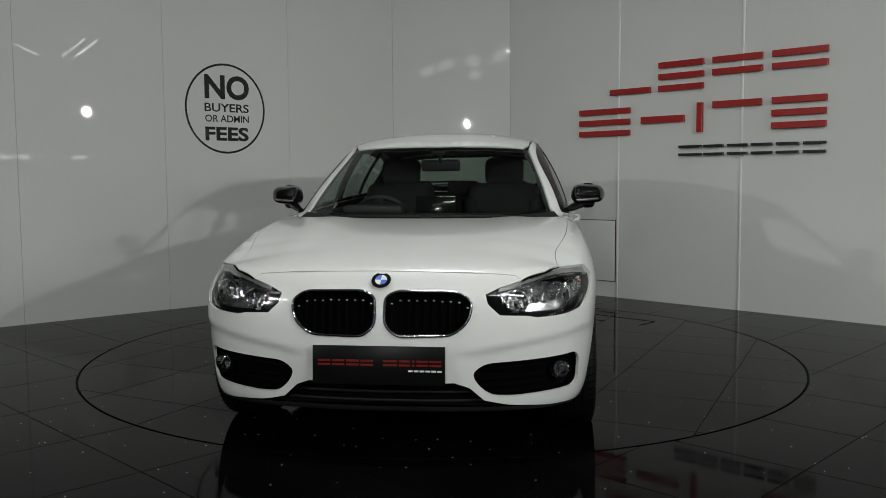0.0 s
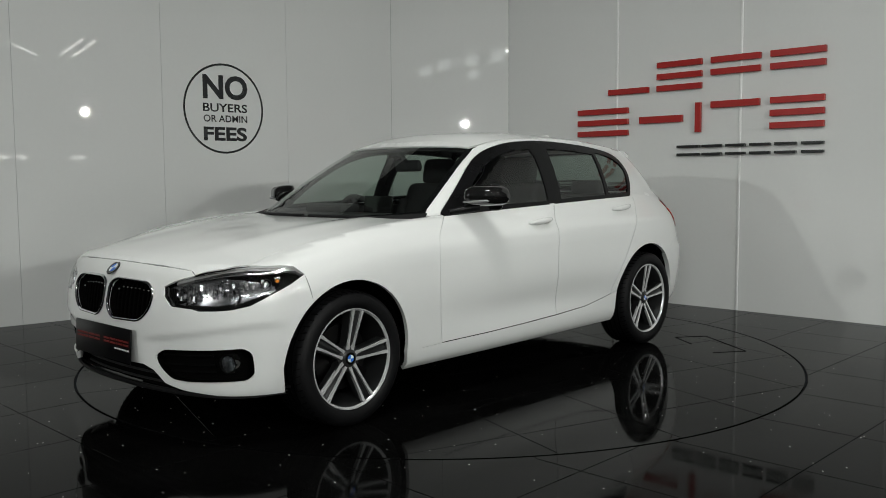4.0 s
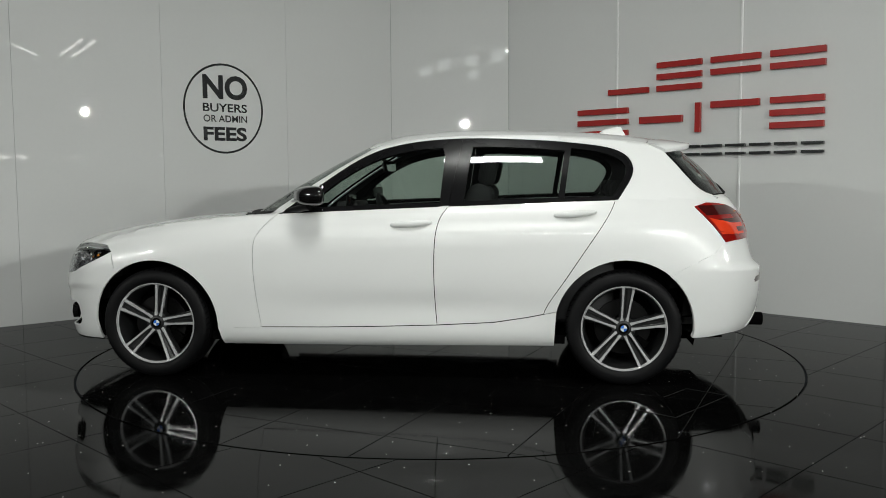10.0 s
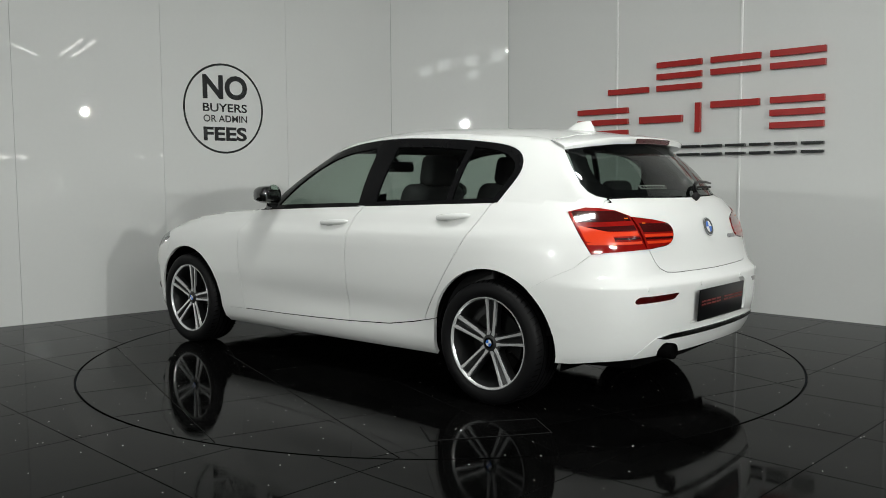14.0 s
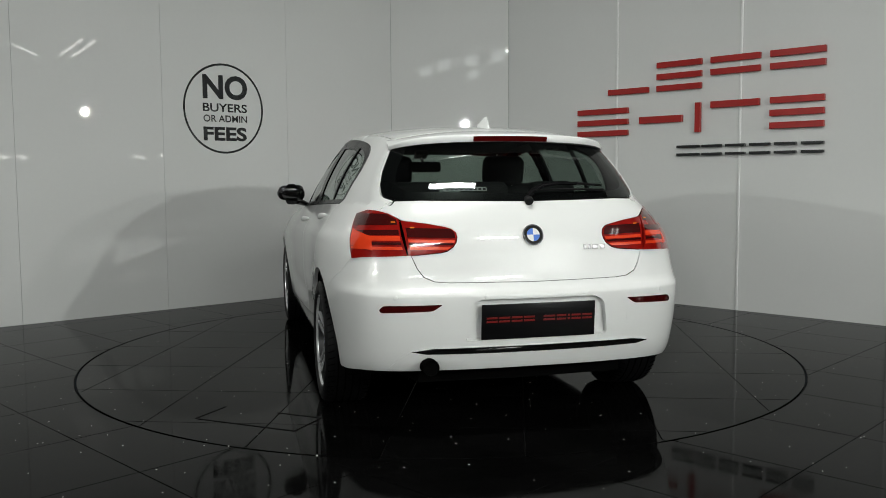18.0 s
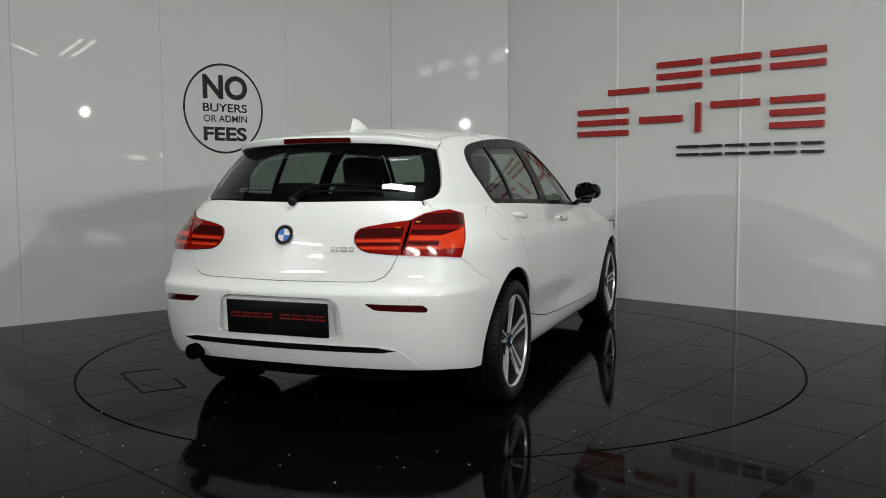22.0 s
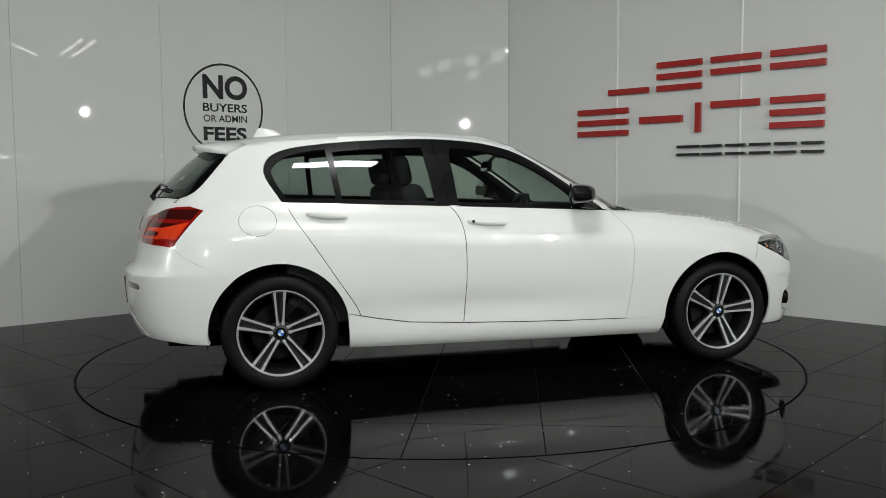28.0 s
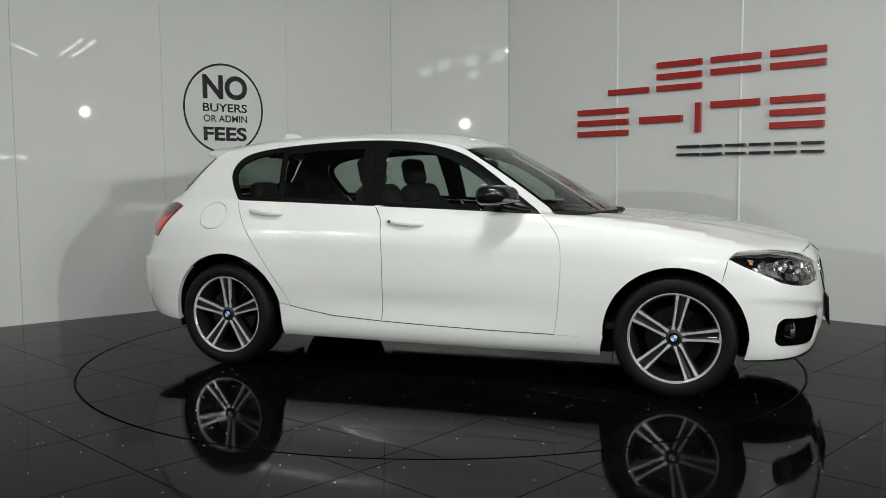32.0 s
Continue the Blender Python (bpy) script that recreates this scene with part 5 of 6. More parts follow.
# ---- lamps, grilles and trim of the car ----
def sweep(name, loop, r, material, parent, label="", lift=0.0, seg=8):
    """A round moulding along a closed line on the skin."""
    pts = [spot(p) for p in loop]
    n = len(pts)
    bm = bmesh.new()
    rings = []
    for i, p in enumerate(pts):
        d = (pts[(i + 1) % n] - pts[i - 1]).normalized()
        s = d.cross(Vector((1, 0, 0))).normalized()
        u = s.cross(d)
        p = p + Vector((lift, 0, 0))
        rings.append([bm.verts.new(p + r * (math.cos(2 * math.pi * k / seg) * s + 1.3 * math.sin(2 * math.pi * k / seg) * u)) for k in range(seg)])
    for i in range(n):
        a, b = rings[i], rings[(i + 1) % n]
        for k in range(seg):
            bm.faces.new((a[k], a[(k + 1) % seg], b[(k + 1) % seg], b[k]))
    return part(name, bm, material, parent, label, angle=80)


def slice_z(loop, lo, hi):
    """The part of an outline between two heights."""
    for sign, lim in ((1, lo), (-1, -hi)):
        out = []
        for p, q in zip(loop, loop[1:] + loop[:1]):
            a, b = sign * p[2] - lim, sign * q[2] - lim
            if a >= 0:
                out.append(p)
            if (a >= 0) != (b >= 0):
                out.append(p + (q - p) * (a / (a - b)))
        loop = out
    return loop


def bowl(parent, at, way, r, depth, label="chrome reflector bowl"):
    m = Matrix.Translation(spot(at)) @ Vector(way).to_track_quat("Z", "Y").to_matrix().to_4x4()
    bm = bmesh.new()
    lathe(bm, [(r * 1.06, 0.002), (r, 0.004), (r * 0.96, 0.0), (r * 0.85, -depth * 0.35), (r * 0.6, -depth * 0.75), (r * 0.3, -depth), (0.0, -depth)], 14, m)
    b = part("reflector", bm, M["chrome"], parent, label, smooth=False)
    bm = bmesh.new()
    bmesh.ops.create_uvsphere(bm, u_segments=20, v_segments=12, radius=r * 0.4, matrix=m @ Matrix.Translation((0, 0, -depth * 0.55)))
    part("projector_lens", bm, M["lens"] if r > 0.03 else M["silver"], b, "clear projector lens")


for sgn in (1, -1):
    fl = (lambda d: d) if sgn > 0 else mirror
    my = lambda p: (p[0], sgn * p[1], p[2])
    lamp = [np.array(p) for p in LAMP]
    hl = skin_part("headlamp", fl(cut(NOSE, [lamp], 0.03, inset=0.045, hem=0, gap=-0.004)), M["lamp_back"], car, "headlamp with chrome reflectors under a clear lens")
    # side wall of the lamp's bucket
    wall_v, wall_f = [], []
    lp = even(lamp, 0.03)
    for p in lp:
        d = np.array((p[0] - 1.2, p[1], 0))
        d = d / np.linalg.norm(d)
        wall_v += [np.array(p) - d * 0.004, np.array(p) - d * 0.06]
    for i in range(len(lp)):
        j = (i + 1) % len(lp)
        wall_f.append((2 * i, 2 * j, 2 * j + 1, 2 * i + 1))
    bm = bmesh.new()
    vv = [bm.verts.new(spot(my(p))) for p in wall_v]
    for f in wall_f:
        bm.faces.new([vv[k] for k in f])
    part("lamp_bezel", bm, M["black_trim"], hl, "black lamp bezel")
    ln = skin_part("lens", fl(cut(NOSE, [lamp], 0.03, inset=0.001, hem=0.004, gap=0.003)), M["lens"], hl, "clear lamp lens")
    ln.visible_shadow = False
    lid_ = [lamp[1], lamp[0], lamp[16], lamp[15], lamp[14], lamp[13], lamp[12]]
    low_ = [np.array((1.64, 0.815, 0.754)), np.array((1.72, 0.775, 0.755)), np.array((1.82, 0.71, 0.757)), np.array((1.905, 0.648, 0.746)), np.array((1.99, 0.553, 0.728)), np.array((2.032, 0.47, 0.705))]
    skin_part("eyelid", fl(cut(NOSE, [lid_ + low_], 0.03, inset=0.014, hem=0.02)), M["lamp_lid"], hl, "grey upper lamp trim")
    low2 = [p - np.array((0, 0, 0.013)) for p in low_[:-1]][::-1]
    skin_part("light_strip", fl(cut(NOSE, [low_[:-1] + low2], 0.03, inset=0.013, hem=0.006)), M["chrome"], hl, "slim chrome strip")
    bowl(hl, my((2.005, 0.535, 0.658)), (1, 0.28 * sgn, 0.05), 0.040, 0.05)
    bowl(hl, my((1.905, 0.692, 0.672)), (1, 0.45 * sgn, 0.05), 0.050, 0.055)
    bowl(hl, my((1.775, 0.775, 0.702)), (0.9, 0.8 * sgn, 0.05), 0.026, 0.03)
    cl_ = np.mean(lamp, axis=0)
    ring_in = [p + (cl_ - p) / np.linalg.norm(cl_ - p) * 0.011 for p in even(lamp, 0.02)]
    skin_part("lamp_edge", fl(cut(NOSE, [lamp, ring_in], 0.03, inset=0.0045, hem=0, gap=0.003)), M["black_gloss"], hl, "gloss black edge of the lamp")
    for at_, way_, r_ in (((2.009, 0.535, 0.658), (1, 0.28 * sgn, 0.05), 0.044), ((1.909, 0.692, 0.672), (1, 0.45 * sgn, 0.05), 0.054)):
        m = Matrix.Translation(spot(my(at_))) @ Vector(way_).to_track_quat("Z", "Y").to_matrix().to_4x4()
        bm = bmesh.new()
        lathe(bm, [(r_ * 1.12, -0.012), (r_ * 1.14, 0.002), (r_ * 1.05, 0.006), (r_ * 1.0, 0.0)], 40, m)
        part("reflector_ring", bm, M["chrome"], hl, "bright reflector ring")
    # black mask below the reflectors and in the inner corner
    mask = [lamp[i] for i in (2, 3, 4, 5, 6, 7, 8, 9, 10)] + [np.array(p) for p in ((1.80, 0.80, 0.668), (1.89, 0.765, 0.636), (1.965, 0.68, 0.622), (2.03, 0.56, 0.622), (2.045, 0.49, 0.64), (2.04, 0.475, 0.69))]
    skin_part("lamp_mask", fl(cut(NOSE, [mask], 0.03, inset=0.017, hem=0.012)), M["black_gloss"], hl, "gloss black lower lamp mask")
    rnd = random.Random(7)
    for k in range(42):
        f = k / 41
        px, py, pz = mono([0, 0.25, 0.5, 0.75, 1], [2.035, 2.0, 1.94, 1.86, 1.72], [f])[0], mono([0, 0.25, 0.5, 0.75, 1], [0.485, 0.57, 0.66, 0.735, 0.80], [f])[0], 0.645 + 0.065 * f ** 2 + rnd.uniform(0.0, 0.068 - 0.03 * f)
        c, n = BODY.cast((5, py, pz), (-1, 0, 0))
        sx, sz = rnd.uniform(0.006, 0.014), rnd.uniform(0.012, 0.03)
        bm = bmesh.new()
        box(bm, (0.012, sx, sz), Matrix.Translation(spot(my(c - n * rnd.uniform(0.022, 0.036)))) @ pose(0, 0, 0, rnd.uniform(-12, 12), rnd.uniform(-35, 20), sgn * (20 + rnd.uniform(-20, 40))), 0.0012, 1)
        part("lamp_facet", bm, M["facet"], hl, "chrome facet")
    # a triangular glint over the black mask, modelled as a bright wedge
    c, n = BODY.cast((5, 0.53, 0.628), (-1, 0, 0))
    bm = bmesh.new()
    prism(bm, [(-0.016, -0.005), (0.016, -0.008), (0.02, 0.006)], 0.0, 0.003, Matrix.Translation(spot(my(c - n * 0.014))) @ Vector((1, 0.2 * sgn, 0.15)).to_track_quat("Z", "Y").to_matrix().to_4x4())
    part("lamp_facet", bm, M["facet"], hl, "small bright wedge that stands for a glint")
    bm = bmesh.new()
    box(bm, (0.018, 0.010, 0.013), Matrix.Translation(spot(my((1.725, 0.792, 0.716)))) @ pose(0, 0, 0, 0, 10, -sgn * 25), 0.006)
    part("side_indicator", bm, M["amber"], hl, "amber side indicator")
    bm = bmesh.new()
    box(bm, (0.03, 0.01, 0.014), Matrix.Translation(spot(my((1.72, 0.782, 0.727)))) @ pose(0, 0, 0, 0, 10, -sgn * 25), 0.004)
    part("side_indicator", bm, M["facet"], hl, "indicator reflector")

    # kidney grille
    kd = [my(p) for p in KIDNEY]
    gr = sweep("grille", kd, 0.0065, M["chrome"], car, "kidney grille with a chrome surround and black slats", lift=0.004)
    for i in range(10):
        y = 0.042 + i * 0.0335
        zs = [z for z in np.linspace(0.50, 0.74, 60) if inside([(p[1], p[2]) for p in KIDNEY], y, z)]
        if not zs:
            continue
        pts = []
        for z in np.linspace(min(zs), max(zs), 9):
            c, n = BODY.cast((5, y, z), (-1, 0, 0))
            pts.append(c)
        bm = bmesh.new()
        f_, b_ = [], []
        for q, c in enumerate(pts):
            dep = 0.034 + (0.018 if q == len(pts) - 1 else 0.004 if q == len(pts) - 2 else 0)
            f_.append([bm.verts.new(spot(my((c[0] - dep, c[1] + d, c[2])))) for d in (-0.006, 0.006)])
            b_.append([bm.verts.new(spot(my((c[0] - 0.05, c[1] + d, c[2])))) for d in (-0.008, 0.008)])
        for q in range(len(pts) - 1):
            bm.faces.new((f_[q][0], f_[q][1], f_[q + 1][1], f_[q + 1][0]))
            for k in (0, 1):
                bm.faces.new((f_[q][k], f_[q + 1][k], b_[q + 1][k], b_[q][k]))
        part("slat", bm, M["slat"], gr, angle=25)
        bm = bmesh.new()
        box(bm, (0.006, 0.009, 0.006), Matrix.Translation(spot(my(pts[-1] - np.array((0.02, 0, 0.040))))) @ pose(0, 0, 0, 0, 35), 0.002, 1)
        part("slat_tip", bm, M["silver"], gr)
    skin_part("grille_backing", fl(cut(NOSE, [KIDNEY], 0.05, inset=0.05, hem=0, gap=-0.01)), M["underbody"], gr)

    for loop_, holder in ((KIDNEY, gr), (FOG, None)):
        bm = bmesh.new()
        ring_ = [[bm.verts.new(spot(my(np.array(p) - d * (np.array((p[0] - 1.2, p[1], 0)) / math.hypot(p[0] - 1.2, p[1]))))) for p in loop_] for d in (0.006, 0.014, 0.06)]
        for r0, r1 in zip(ring_, ring_[1:]):
            for k in range(len(loop_)):
                j = (k + 1) % len(loop_)
                bm.faces.new((r0[k], r0[j], r1[j], r1[k]))
        part("shroud", bm, M["slat"], holder or car, "black shroud of the opening")

    # fog lamp
    fg = skin_part("fog_opening", fl(cut(NOSE, [FOG], 0.04, inset=0.05, hem=0, gap=-0.004)), M["slat"], car, "black fog lamp opening")
    bowl(fg, my((1.93, 0.712, 0.372)), (1, 0.35 * sgn, 0), 0.034, 0.03, "fog lamp reflector")
    bm = bmesh.new()
    m = Matrix.Translation(spot(my((1.938, 0.713, 0.372)))) @ Vector((1, 0.35 * sgn, 0)).to_track_quat("Z", "Y").to_matrix().to_4x4()
    lathe(bm, [(0.0, 0.008), (0.02, 0.0065), (0.034, 0.002), (0.036, 0.0)], 32, m)
    part("fog_lens", bm, M["lens"], fg, "clear fog lamp lens").visible_shadow = False
    bm = bmesh.new()
    lathe(bm, [(0.036, -0.01), (0.04, 0.0), (0.043, 0.0), (0.046, -0.03)], 32, m)
    part("fog_ring", bm, M["black_gloss"], fg)
    for zz, dep in ((0.388, 0.018), (0.345, 0.026), (0.312, 0.03)):
        pts = []
        for y in np.linspace(0.40, 0.66, 10):
            c, n = BODY.cast((5, y, zz + 0.05 * (y - 0.4)), (-1, 0, 0))
            if inside([(p[1], p[2]) for p in FOG], y, zz + 0.05 * (y - 0.4)):
                pts.append(spot(my(c - n * dep)))
        bm = bmesh.new()
        tube(bm, pts, 0.005)
        part("fog_slat", bm, M["slat"], fg)

    # tail lamp: the outer half in the body, the inner half on the tailgate
    tl = [np.array(p) for p in TAILLAMP]
    outer_half = tl[0:7] + [np.array((-2.068, 0.563, 0.813)), np.array((-1.985, 0.583, 0.966)), tl[-2], tl[-1]]
    inner_half = [np.array((-2.07, 0.561, 0.8135)), *tl[8:-3], np.array((-1.992, 0.580, 0.963))]
    tp = skin_part("tail_lamp", fl(cut(TAIL, [outer_half], 0.03, lift=0.004, hem=0.02, gap=0.001)), M["red_lens"], car, "red tail lamp with bright light bars")
    skin_part("tail_lamp_inner", fl(cut(REAR, [inner_half], 0.03, lift=0.004, hem=0.02, gap=0.001)), M["red_lens"], tp, "inner half of the red tail lamp")
    for nm, mt, half_, view, lo, hi, up in (("dark_band", M["red_dark"], outer_half, TAIL, 0.938, 0.988, 0.0055), ("dark_band", M["red_dark"], inner_half, REAR, 0.888, 0.928, 0.0055),
                                            ("dark_line", M["red_dark"], outer_half, TAIL, 0.856, 0.866, 0.0055), ("dark_line", M["red_dark"], inner_half, REAR, 0.857, 0.865, 0.0055),
                                            ("light_bar", M["red_bright"], outer_half, TAIL, 0.872, 0.890, 0.0055), ("light_bar", M["red_bright"], inner_half, REAR, 0.868, 0.880, 0.0055),
                                            ("light_bar", M["red_bright"], outer_half, TAIL, 0.836, 0.848, 0.0055), ("light_bar", M["red_bright"], inner_half, REAR, 0.838, 0.850, 0.0055),
                                            ("light_bar", M["red_bright"], outer_half, TAIL, 0.852, 0.925, 0.0065), ("dark_band", M["red_dark"], outer_half, TAIL, 0.894, 0.916, 0.005)):
        core = np.mean(half_, axis=0)
        upright = hi - lo > 0.07
        lp_ = slice_z([core + (p - core) * np.array((0.9, 0.9, 0.97)) for p in half_], lo, hi)
        if upright:
            lp_ = [np.array((p[0], max(p[1], 0.742), p[2])) for p in lp_]
        skin_part(nm, fl(cut(view, [lp_], 0.03, lift=up, hem=0.003)), mt, tp)
    # orange glints of the lamp, modelled as small amber bars
    for y_, z_ in ((0.61, 0.955), (0.535, 0.932)):
        c, n = BODY.cast((-5, y_, z_), (1, 0, 0))
        bm = bmesh.new()
        box(bm, (0.005, 0.022, 0.006), Matrix.Translation(spot(my(c + n * 0.0055))) @ Vector((n[0], sgn * n[1], n[2])).to_track_quat("X", "Z").to_matrix().to_4x4(), 0.002, 1)
        part("amber_glint", bm, M["amber"], tp, "small amber bar that stands for a glint")
    c, n = BODY.cast((-5, 0.745, 0.872), (1, 0, 0))
    bm = bmesh.new()
    box(bm, (0.006, 0.012, 0.05), Matrix.Translation(spot(my(c - n * 0.004))) @ pose(0, 0, 0, 10, 20, -sgn * 35), 0.002)
    part("reflector", bm, M["facet"], tp, "chrome reflector in the lamp")

    # door handles
    for x0, x1, z0, z1, door in ((-0.043, -0.279, 0.893, 0.908, FD), (-0.963, -1.194, 0.943, 0.962, RD)):
        bm = bmesh.new()
        rings = []
        for k in range(17):
            t = k / 16
            x, z = x0 + (x1 - x0) * t, z0 + (z1 - z0) * t
            c, n = BODY.cast((x, 3, z), (0, -1, 0))
            e = math.sin(math.pi * t) ** 0.5
            out = 0.002 + 0.026 * e
            hz, hy = 0.005 + 0.0125 * e, 0.004 + 0.008 * e
            rings.append([bm.verts.new(spot(my((c[0], c[1] + out * 0.95 + hy * math.sin(a), c[2] + hz * math.cos(a))))) for a in np.linspace(0, 2 * math.pi, 14, endpoint=False)])
        for a, b in zip(rings, rings[1:]):
            for i in range(14):
                bm.faces.new((a[i], a[(i + 1) % 14], b[(i + 1) % 14], b[i]))
        bm.faces.new(rings[0][::-1]), bm.faces.new(rings[-1])
        dh = part("door_handle", bm, M["paint"], door[0 if sgn > 0 else 1], "white door handle", angle=60)
        if sgn < 0 and door is FD:
            c, n = BODY.cast((x1 + 0.03, 3, z1), (0, -1, 0))
            bm = bmesh.new()
            cyl(bm, 0.009, 0.006, Matrix.Translation(spot(my((c[0], c[1] + 0.028, c[2])))) @ pose(0, 0, 0, 90), 20, bevel=0.0015)
            part("door_lock", bm, M["alloy_dark"], dh, "dark round door lock")
        cupl = on_side([(x0 + (x1 - x0) * (0.5 + 0.40 * math.cos(a)), z0 + (z1 - z0) * 0.5 - 0.004 + 0.024 * math.sin(a)) for a in np.linspace(0, 2 * math.pi, 24, endpoint=False)])
        skin_part("handle_cup", fl(cut(SIDE, [cupl], 0.03, lift=0.001, hem=0.001)), M["paint"], dh)

    # door mirror
    bm = bmesh.new()
    rings = []
    for k in range(15):
        t = k / 14
        yy = 0.788 + 0.192 * t
        e = (1 - abs(2 * t - 1) ** 5) ** 0.5 if 0 < t < 1 else 0.25
        zc, xc = 1.046 + 0.004 * t, 0.40 - 0.06 * t
        rings.append([bm.verts.new(spot(my((xc + (0.135 - 0.03 * t if math.cos(a) > 0 else 0.045) * e * np.sign(math.cos(a)) * abs(math.cos(a)) ** 0.8, yy, zc + (0.066 - 0.012 * t if math.sin(a) > 0 else 0.052 - 0.010 * t) * e * np.sign(math.sin(a)) * abs(math.sin(a)) ** 0.6)))) for a in np.linspace(0, 2 * math.pi, 28, endpoint=False)])
    for a, b in zip(rings, rings[1:]):
        for i in range(28):
            bm.faces.new((a[i], a[(i + 1) % 28], b[(i + 1) % 28], b[i]))
    bm.faces.new(rings[0][::-1]), bm.faces.new(rings[-1])
    mi = part("door_mirror", bm, M["black_gloss"], FD[0 if sgn > 0 else 1], "gloss black door mirror with a silver strip", angle=50)
    bm = bmesh.new()
    prism(bm, [(np.sign(math.cos(a)) * abs(math.cos(a)) ** 0.6 * 0.072, np.sign(math.sin(a)) * abs(math.sin(a)) ** 0.6 * 0.046) for a in np.linspace(0, 2 * math.pi, 28, endpoint=False)], 0, 0.003,
          Matrix.Translation(spot(my((0.332, 0.885, 1.045)))) @ Vector((-1, -0.28 * sgn, 0)).to_track_quat("Z", "Y").to_matrix().to_4x4() @ pose(0, 0, 0, 0, 0, 90))
    part("mirror_glass", bm, M["mirror"], mi, "mirror glass", smooth=False)
    bm = bmesh.new()
    tube(bm, [spot(my(p)) for p in ((0.515, 0.815, 1.024), (0.515, 0.85, 1.025), (0.50, 0.89, 1.027), (0.465, 0.93, 1.03), (0.40, 0.96, 1.033))], [0.004, 0.0065, 0.007, 0.007, 0.005])
    part("indicator_strip", bm, M["silver"], mi, "silver indicator strip")
    bm = bmesh.new()
    tube(bm, [spot(my(p)) for p in ((0.56, 0.755, 0.972), (0.50, 0.79, 0.982), (0.42, 0.84, 1.0))], [0.014, 0.02, 0.026], 12)
    part("mirror_foot", bm, M["black_trim"], mi)

# the lower intake and lip
bm = bmesh.new()
for zz in (0.215, 0.252, 0.29):
    w = 0.40 - 0.3 * max(0, zz - 0.26)
    tube(bm, [spot((BODY.cast((5, y, zz), (-1, 0, 0))[0]) - np.array((0.05, 0, 0))) for y in np.linspace(-w, w, 15)], 0.006)
part("lower_intake", bm, M["black_plastic"], car, "black slatted lower intake")
rows_l = []
for z_off, inn in ((0.006, 0.012), (0.0, 0.0), (-0.010, 0.006), (-0.013, 0.05)):
    row = []
    for y in np.linspace(-0.80, 0.80, 41):
        zz = 0.226 - 0.006 * abs(y)
        c, n = BODY.cast((5, y, max(zz, 0.20)), (-1, 0, 0))
        row.append((c[0] - inn, c[1], zz + z_off))
    rows_l.append(row)
bm = bmesh.new()
gv = [[bm.verts.new(spot(p)) for p in r] for r in rows_l]
for a, b in zip(gv, gv[1:]):
    for k in range(len(a) - 1):
        bm.faces.new((a[k], a[k + 1], b[k + 1], b[k]))
part("front_lip", bm, M["black_plastic"], car, "dark grey front lip")

# number plates without a number: a trade name as red and white bars
for nm, at, holder in (("front", Matrix.Translation(spot((2.137, -0.003, 0.416))) @ pose(0, 0, 0, 0, -3), car), ("rear", Matrix.Translation(spot((-2.196, 0, 0.523))) @ pose(0, 0, 0, 0, 4, 180), car)):
    bm = bmesh.new()
    box(bm, (0.008, 0.535, 0.155 if nm == "front" else 0.158), at, 0.003)
    pl = part("number_plate", bm, M["plate"], holder, "black show plate with red and white bars")
    face = at @ Matrix.Translation((0.0046, 0, 0))
    for y0, y1 in ((-0.245, -0.195), (-0.187, -0.137), (-0.129, -0.079), (-0.071, -0.021), (0.02, 0.075), (0.083, 0.128), (0.136, 0.146), (0.154, 0.198), (0.206, 0.252)):
        for zz in (0.002, 0.018):
            bm = bmesh.new()
            box(bm, (0.0012, y1 - y0, 0.008), face @ Matrix.Translation((0, (y0 + y1) / 2, zz)))
            part("plate_bar", bm, M["plate_red"], pl, smooth=False)
    if nm == "front":
        for i in range(6):
            bm = bmesh.new()
            box(bm, (0.0012, 0.018, 0.007), face @ Matrix.Translation((0, 0.13 + i * 0.023, -0.02)))
            part("plate_bar", bm, M["print_white"], pl, smooth=False)
c, n = BODY.cast((5, 0, 0.748), (-1, 0, 0))
roundel(car, Matrix.Translation(spot(c + n * 0.002)) @ Vector((n[0], 0, n[2] + 0.45)).to_track_quat("Z", "Y").to_matrix().to_4x4(), 0.040, "black", 0)
c, n = BODY.cast((-5, 0, 0.896), (1, 0, 0))
roundel(tailgate, Matrix.Translation(spot(c + n * 0.003)) @ Vector(n).to_track_quat("Z", "Y").to_matrix().to_4x4(), 0.050, "chrome", 0)
for i, w in enumerate((0.014, 0.014, 0.03, 0.026)):
    y = -0.25 - (0, 0.022, 0.052, 0.09)[i]
    c, n = BODY.cast((-5, y, 0.838), (1, 0, 0))
    bm = bmesh.new()
    box(bm, (0.004, w, 0.022), Matrix.Translation(spot(c + n * 0.002)) @ pose(0, 0, 0, 0, 12), 0.0015)
    part("model_badge", bm, M["silver"], tailgate, "small chrome badge bar")

# rear wiper, dealer strip, antenna, exhaust, front wipers
bm = bmesh.new()
cyl(bm, 0.02, 0.03, Matrix.Translation(spot((-2.045, -0.005, 1.047))) @ pose(0, 0, 0, 0, 60), 20, bevel=0.004)
wp = part("rear_wiper", bm, M["black_plastic"], tailgate, "black rear wiper arm")
pts = []
for y, z in ((-0.005, 1.05), (-0.03, 1.075), (-0.09, 1.098), (-0.16, 1.106), (-0.28, 1.104), (-0.40, 1.096)):
    c, n = CABIN_SKIN.cast((-5, y, z), (1, 0, 0))
    pts.append(spot(c + n * 0.022))
bm = bmesh.new()
tube(bm, pts, [0.013, 0.012, 0.010, 0.008, 0.007, 0.005], 10)
part("wiper_arm", bm, M["black_trim"], wp)
bm = bmesh.new()
bl = []
